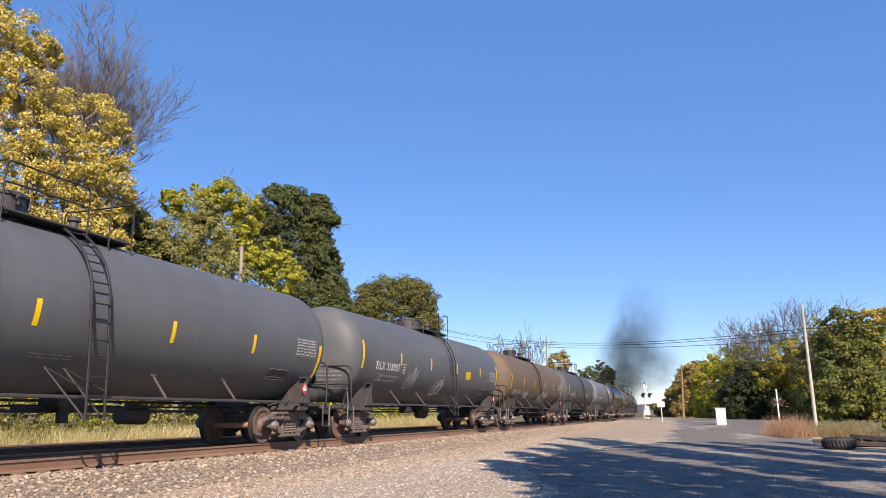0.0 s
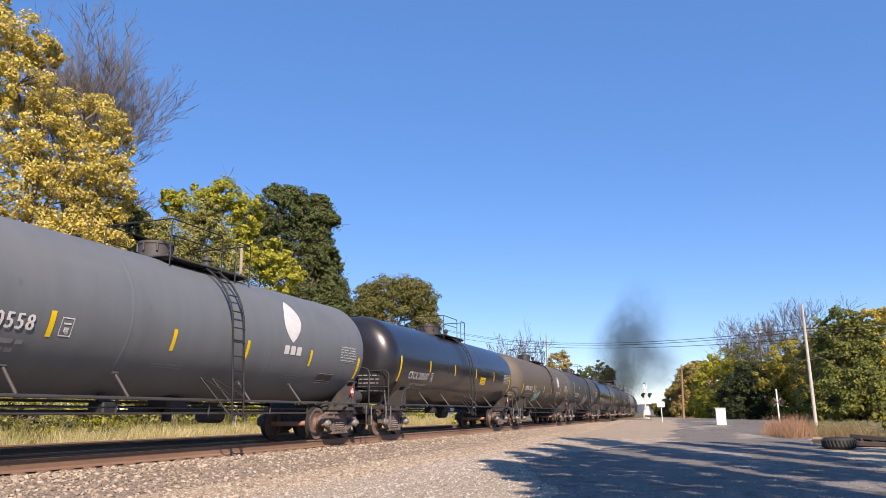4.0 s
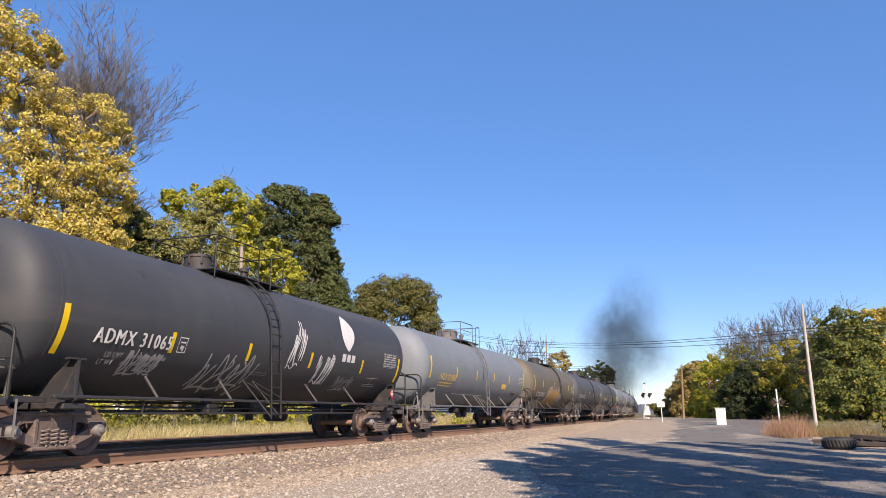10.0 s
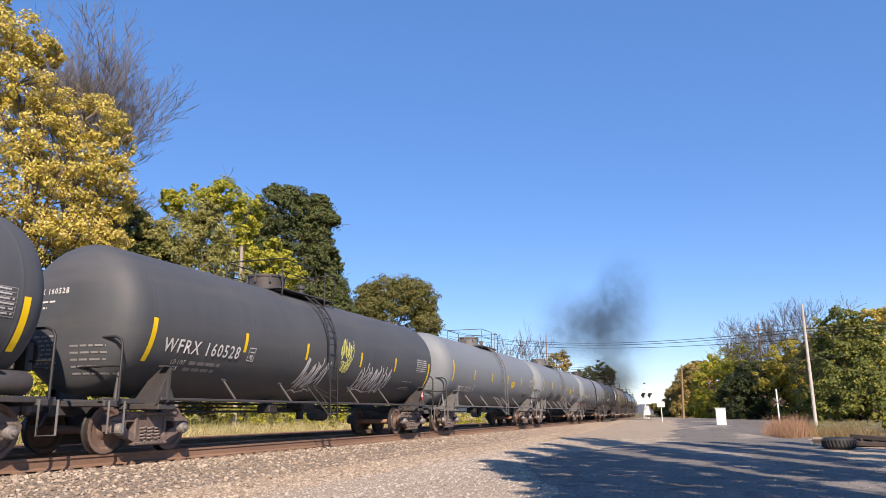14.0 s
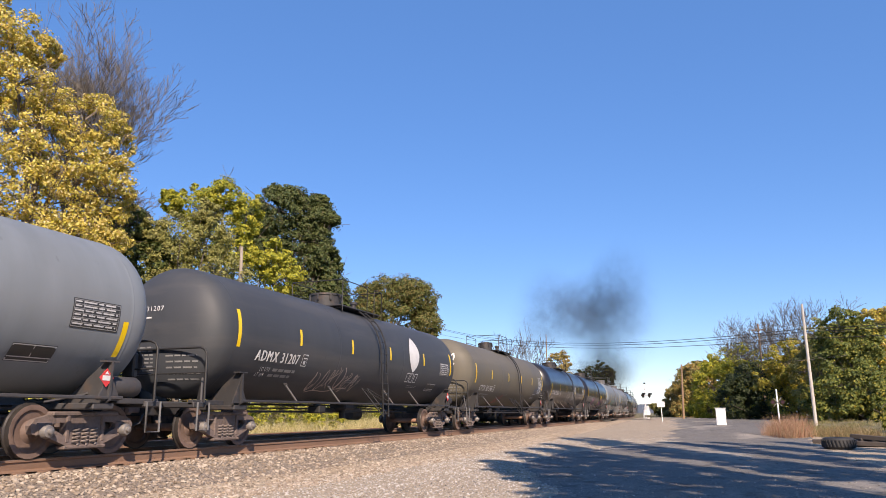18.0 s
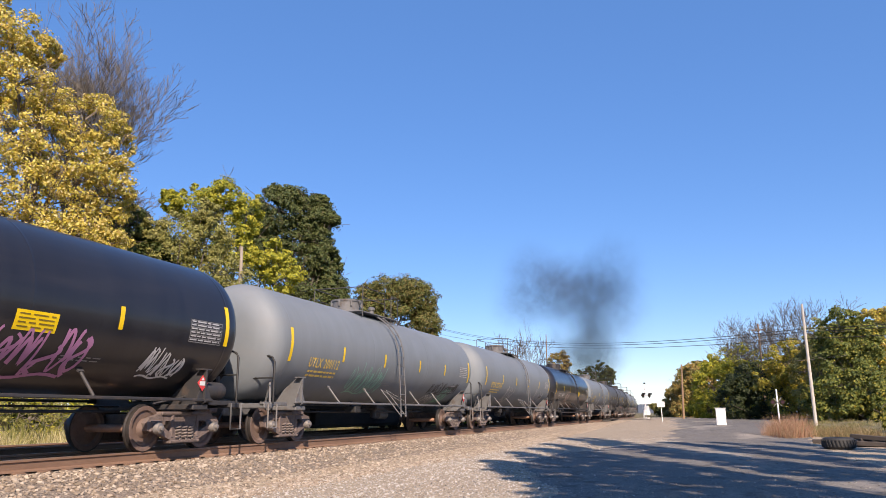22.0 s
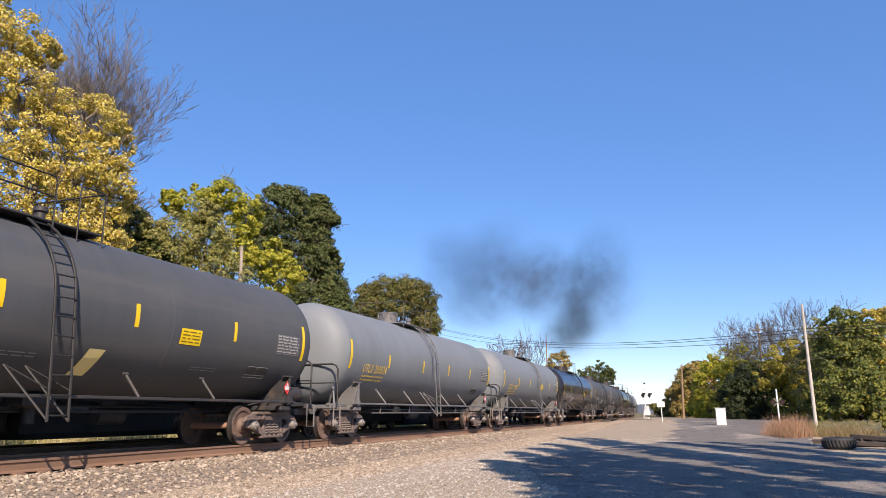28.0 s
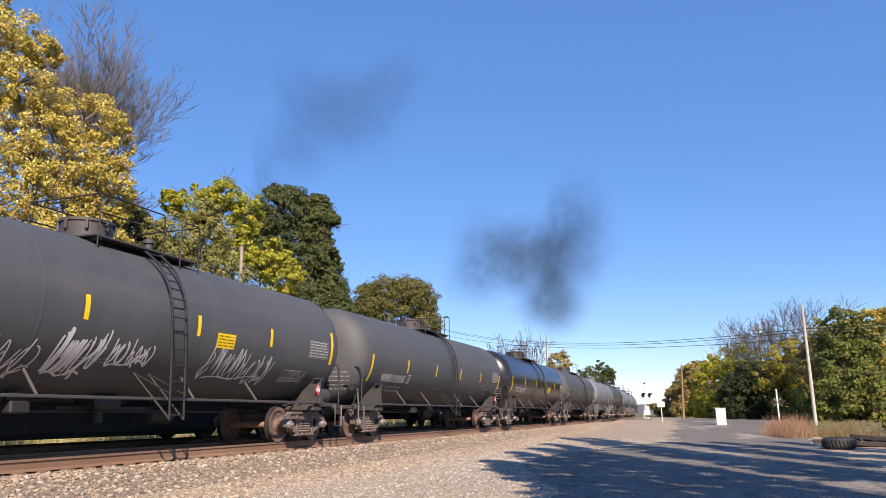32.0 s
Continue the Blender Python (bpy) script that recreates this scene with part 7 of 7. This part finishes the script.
def locomotive(label, S, lit):
    lo = thing("locomotive", label, "locomotive", "locomotives on the far line")
    part("underframe", Geo().box((0, 0, 1.25), (2.9, 21.0, 0.62), ch=0.04).box((0, -10.75, 0.85), (2.9, 0.2, 0.9), ch=0.05).box((0, 10.75, 0.85), (2.9, 0.2, 0.9), ch=0.05), M_LOCO, lo)
    part("fuel_tank", Geo().box((0, 0.3, 0.66), (2.8, 8.2, 0.96), ch=0.14), M_LOCOGRIME, lo)
    part("long_hood", Geo().box((0, 2.6, 2.85), (1.9, 15.4, 2.9), ch=0.16), M_LOCO, lo)
    part("radiator", Geo().box((0, 8.6, 3.9), (2.8, 3.2, 0.7), ch=0.12), M_LOCO, lo)
    cab_ = part("cab", Geo().box((0, -6.7, 2.9), (2.9, 2.8, 3.0), ch=0.16), M_LOCO, lo)
    part("short_hood", Geo().box((0, -9.1, 2.3), (1.9, 2.2, 1.8), ch=0.2), M_LOCO, lo)
    for x in (-0.7, 0.7):
        part("window", Geo().box((x, -8.12, 3.75), (0.9, 0.05, 0.6), ch=0.02), M_GLASS, cab_)
    for s in (-1, 1):
        part("window", Geo().box((s * 1.46, -6.7, 3.6), (0.05, 1.3, 0.7), ch=0.02), M_GLASS, cab_)
        g = Geo().tube([(s * 1.42, -5.0, 2.35), (s * 1.42, 10.6, 2.35)], 0.02, 6)
        for k in range(8):
            g.tube([(s * 1.42, -5.0 + 2.2 * k, 1.4), (s * 1.42, -5.0 + 2.2 * k, 2.35)], 0.018, 5)
        part("handrail", g, M_LOCO, lo)
        part("steps", Geo().box((s * 1.35, -10.3, 0.6), (0.3, 0.5, 0.06)).box((s * 1.35, -10.3, 0.9), (0.3, 0.5, 0.06)).box((s * 1.35, -10.3, 1.15), (0.3, 0.5, 0.06)), M_LOCO, lo)
    part("exhaust_stack", Geo().box((0, 1.0, 4.4), (0.5, 0.9, 0.3), ch=0.04), M_LOCOGRIME, lo)
    part("pilot", Geo().plate([(-1.4, -10.9, 0.15), (1.4, -10.9, 0.15), (1.4, -10.9, 1.1), (-1.4, -10.9, 1.1)], (0, -0.06, 0)), M_LOCO, lo)
    if lit:
        for x, z in ((-0.9, 1.55), (0.9, 1.55), (-0.13, 4.2), (0.13, 4.2)):
            part("headlight", Geo().lathe([(0.12, 0), (0.12, 0.06), (0.02, 0.08)], 14, "y", (x, -10.95 if z < 2 else -8.15, z)), M_LAMP, lo, "lit round headlight")
    for yt in (-6.6, 6.9):
        t = part("truck", ME_SET_BIG_CORE, None, lo, "grimy three-axle truck", at=pose(0, yt, 0))
        part("side_frame", ME_SET_BIG_SIDE, None, t)
        part("side_frame", ME_SET_BIG_SIDE, None, t, at=pose(0, 0, 0, 0, 0, 180))
        for ya in (-2.05, 0, 2.05):
            w = part("wheelset", ME_SET_BIG, None, t)
            w.matrix_parent_inverse = pose(0, ya, SLOW_R)
            SPIN_SLOW.append(w)
    lo["S"] = S
    SLOW_THINGS.append(lo)


for i in range(3):
    locomotive("black diesel locomotive with lit headlights" if i == 0 else "black diesel locomotive coupled behind another", 162.0 + 22.6 * i, i == 0)


def hopper(S):
    h = thing("hopper_car", "dark covered hopper car on the far line", "hopper car", "hopper cars on the far line")
    part("body", Geo().box((0, 0, 3.0), (3.0, 14.6, 2.5), ch=0.15), M_LOCO, h)
    for k in range(3):
        y = -4.4 + 4.4 * k
        g = Geo().plate([(-1.2, y - 1.9, 1.75), (-1.2, y + 1.9, 1.75), (-1.2, y + 0.4, 0.45), (-1.2, y - 0.4, 0.45)], (2.4, 0, 0))
        part("hopper_bottom", g, M_LOCOGRIME, h, smooth=0)
    part("side_sill", Geo().box((0, 0, 1.2), (2.6, 16.6, 0.2), ch=0.03), M_LOCOGRIME, h)
    for sgn in (1, -1):
        truck_ob = part("truck", ME_BOLSTER, None, h, at=pose(0, 6.3 * sgn, 0))
        for s in (-1, 1):
            part("side_frame", ME_SIDE, None, truck_ob, at=pose(0.95, 0, 0) if s > 0 else pose(-0.95, 0, 0, 0, 0, 180))
        for ya in (-0.89, 0.89):
            w = part("wheelset", ME_SET, None, truck_ob)
            w.matrix_parent_inverse = pose(0, ya, WHEEL_R)
            SPIN_SLOW.append(w)
    h["S"] = S
    SLOW_THINGS.append(h)


for i in range(6):
    hopper(227.5 + 17.2 * i)

# ================= smoke =================
def smoke_mat(name, density):
    """Soot haze, thinning towards each veil's rim and broken by billows."""
    m, t, n, l, b = nodes_of(name)
    b.inputs["Base Color"].default_value = (0.022, 0.021, 0.022, 1)
    b.inputs["Roughness"].default_value, b.inputs["Specular IOR Level"].default_value = 1.0, 0.0
    uv = n.new("ShaderNodeUVMap")
    ln = n.new("ShaderNodeVectorMath")
    ln.operation = "LENGTH"
    l.new(uv.outputs[0], ln.inputs[0])
    soft = n.new("ShaderNodeMapRange")
    soft.interpolation_type = "SMOOTHERSTEP"
    soft.inputs[1].default_value, soft.inputs[2].default_value, soft.inputs[3].default_value, soft.inputs[4].default_value = 0.08, 0.98, 1.0, 0.0
    l.new(ln.outputs["Value"], soft.inputs[0])
    bil = n.new("ShaderNodeMapRange")
    bil.inputs[1].default_value, bil.inputs[2].default_value, bil.inputs[3].default_value = 0.28, 0.64, 0.5
    l.new(tex_noise(t, 0.26, 6), bil.inputs[0])
    mul = n.new("ShaderNodeMath")
    mul.operation = "MULTIPLY"
    l.new(soft.outputs[0], mul.inputs[0])
    l.new(bil.outputs[0], mul.inputs[1])
    mul2 = n.new("ShaderNodeMath")
    mul2.operation = "MULTIPLY"
    mul2.inputs[1].default_value = density
    l.new(mul.outputs[0], mul2.inputs[0])
    l.new(mul2.outputs[0], b.inputs["Alpha"])
    return m


M_SMOKE, M_HAZE = smoke_mat("soot_smoke", 0.54), smoke_mat("thin_soot_haze", 0.24)


def puff(label, n, r, seed, thin=False):
    """A cloud of n thin curved veils of soot."""
    rs = np.random.RandomState(seed)
    r = np.array(r)
    g, uvs = Geo(), []
    rings, seg = 4, 14
    for _ in range(n):
        c = (0.62 if n > 1 else 0.12) * np.tanh(rs.normal(size=3)) * r
        nm = np.array([rs.normal() * 0.35, -1.0, rs.normal() * 0.3])
        nm /= np.linalg.norm(nm)
        a = np.cross(nm, (0, 0, 1.0))
        a /= np.linalg.norm(a)
        b = np.cross(a, nm)
        size = float(np.mean(r)) * (rs.uniform(0.75, 1.2) if n > 1 else 1.5)
        bulge, wob, ph = rs.uniform(0.15, 0.4), rs.uniform(0.08, 0.2, 3), rs.uniform(0, 6.28, 3)
        k = len(g.v)
        for i in range(rings + 1):
            f = i / rings
            for j in range(seg):
                th = 2 * math.pi * j / seg
                rad = size * f * (1 + wob[0] * math.sin(2 * th + ph[0]) + wob[1] * math.sin(3 * th + ph[1]))
                p = c + a * rad * math.cos(th) + b * rad * math.sin(th) * 0.9 + nm * size * (bulge * (1 - f * f) + wob[2] * f * math.sin(2 * th + ph[2]))
                g.v.append(tuple(p))
                uvs.append((f * math.cos(th), f * math.sin(th)))
        for i in range(rings):
            for j in range(seg):
                q = [k + i * seg + j, k + i * seg + (j + 1) % seg, k + (i + 1) * seg + (j + 1) % seg, k + (i + 1) * seg + j]
                g.f.append(q if i else q[1:])
    ob = solid("smoke_puff", g, M_HAZE if thin else M_SMOKE, label, "smoke", "diesel smoke", "stuff", smooth=180.0)
    uv = ob.data.uv_layers.new(name="rim")
    for lp in ob.data.loops:
        uv.data[lp.index].uv = uvs[lp.vertex_index]
    return ob


SMOKE = [
    (puff("dark diesel smoke cloud drifting over the line", 1, (8.8, 7.0, 7.0), 1), [(0, -15.2, 149.2, 12.2), (6, -15.6, 144.2, 14.5), (9, -16.0, 139.1, 14.1), (13, -17.8, 133.8, 15.2), (19, -19.4, 128.6, 18.6), (23, -21.7, 123.1, 21.0), (28, -24.4, 117.5, 21.7), (32, -25.8, 112.1, 25.0)]),
    (puff("dark diesel smoke column rising from the line", 1, (4.9, 4.6, 5.8), 2), [(0, -17.0, 149.0, 7.8), (9, -17.4, 144.0, 9.2), (13, -17.8, 138.9, 8.4), (19, -19.0, 133.6, 10.7), (23, -20.0, 128.4, 14.2), (28, -21.4, 123.2, 16.6), (32, -24.0, 115.5, 20.4)]),
    (puff("thin upper wisp of diesel smoke", 1, (10.5, 7.9, 8.0), 3), [(0, -13.9, 149.4, 15.0), (9, -14.4, 144.3, 16.2), (13, -15.7, 139.1, 18.3), (19, -16.2, 131.0, 18.8), (23, -17.1, 126.9, 20.0), (28, -17.8, 122.7, 20.6), (32, -20.3, 114.2, 27.3)]),
    (puff("drifting edge of a diesel smoke cloud", 1, (8.4, 7.0, 6.6), 4), [(0, -13.1, 149.4, 10.5), (9, -13.6, 144.4, 12.3), (13, -21.8, 136.3, 15.1), (19, -24.3, 125.7, 18.5), (23, -26.2, 119.2, 21.6), (28, -29.0, 111.3, 20.9), (32, -29.3, 106.0, 23.6)]),
    (puff("foot of a diesel smoke column", 1, (4.3, 4.1, 5.5), 5), [(0, -17.8, 159.0, 5.4), (13, -18.2, 148.9, 5.1), (20, -18.4, 138.8, 6.9), (26, -21.6, 128.2, 11.3), (32, -22.8, 117.8, 16.0)]),
    (puff("thin detached puff of smoke blowing over the trees", 1, (5.6, 5.2, 7.2), 6, True), [(0, -17.7, 149.0, 5.1), (20, -19.8, 128.5, 9.4), (27.5, -30.4, 95.3, 18.4), (29, -29.9, 79.6, 20.9), (30, -31.1, 73.7, 25.3), (31, -33.3, 67.2, 29.0), (32, -35.1, 60.6, 29.3)]),
    (puff("thin detached puff of smoke blowing over the trees", 1, (6.4, 5.2, 6.0), 7, True), [(0, -16.7, 149.1, 4.0), (20, -18.9, 128.6, 8.4), (27.5, -28.9, 95.7, 20.8), (29, -29.3, 85.1, 23.2), (30, -29.6, 79.7, 29.0), (31, -31.8, 73.4, 32.4), (32, -33.4, 67.2, 33.3)]),
    (puff("thin detached puff of smoke before the maple", 1, (5.6, 5.2, 5.6), 8, True), [(0, -16.7, 149.1, 4.0), (22, -18.9, 128.6, 8.4), (28, -29.7, 95.5, 16.8), (29, -32.1, 78.7, 17.1), (30, -34.8, 72.0, 20.0), (31, -36.3, 65.6, 21.1), (32, -37.7, 59.0, 22.4)]),
]


# ================= what moves =================
def ride(ob, speed, off, step):
    rows = []
    k = int(32 / step)
    for i in range(k + 1):
        t = 32.0 * i / k
        rows.append((t, on_track(ob["S"] - speed * t, off)))
    walk(ob, rows)


def spin(wheels, speed, radius):
    """All wheelsets of a train turn alike: the first one is keyed, the rest share its keys."""
    first = wheels[0]
    rate = speed / radius
    walk(first, [(i / FPS, Matrix.Rotation(rate * i / FPS, 4, "X")) for i in range(32 * FPS + 1)])
    for w in wheels[1:]:
        w.rotation_mode = "QUATERNION"
        d = w.animation_data_create()
        d.action = first.animation_data.action
        d.action_slot = first.animation_data.action_slot


def motions():
    for car in CARS:
        ride(car, SPEED, 0.0, 1.0)
    for ob in SLOW_THINGS:
        ride(ob, SLOW, FAR_OFF, 2.0)
    for i, (ob, way) in enumerate(SMOKE):
        walk(ob, [(t, pose(x, y, z, 0, 0, (t - 16) * (1.2 - 0.5 * (i % 4)))) for t, x, y, z in way])
    spin(SPIN_FAST, SPEED, WHEEL_R)
    spin(SPIN_SLOW, SLOW, SLOW_R)


motions()
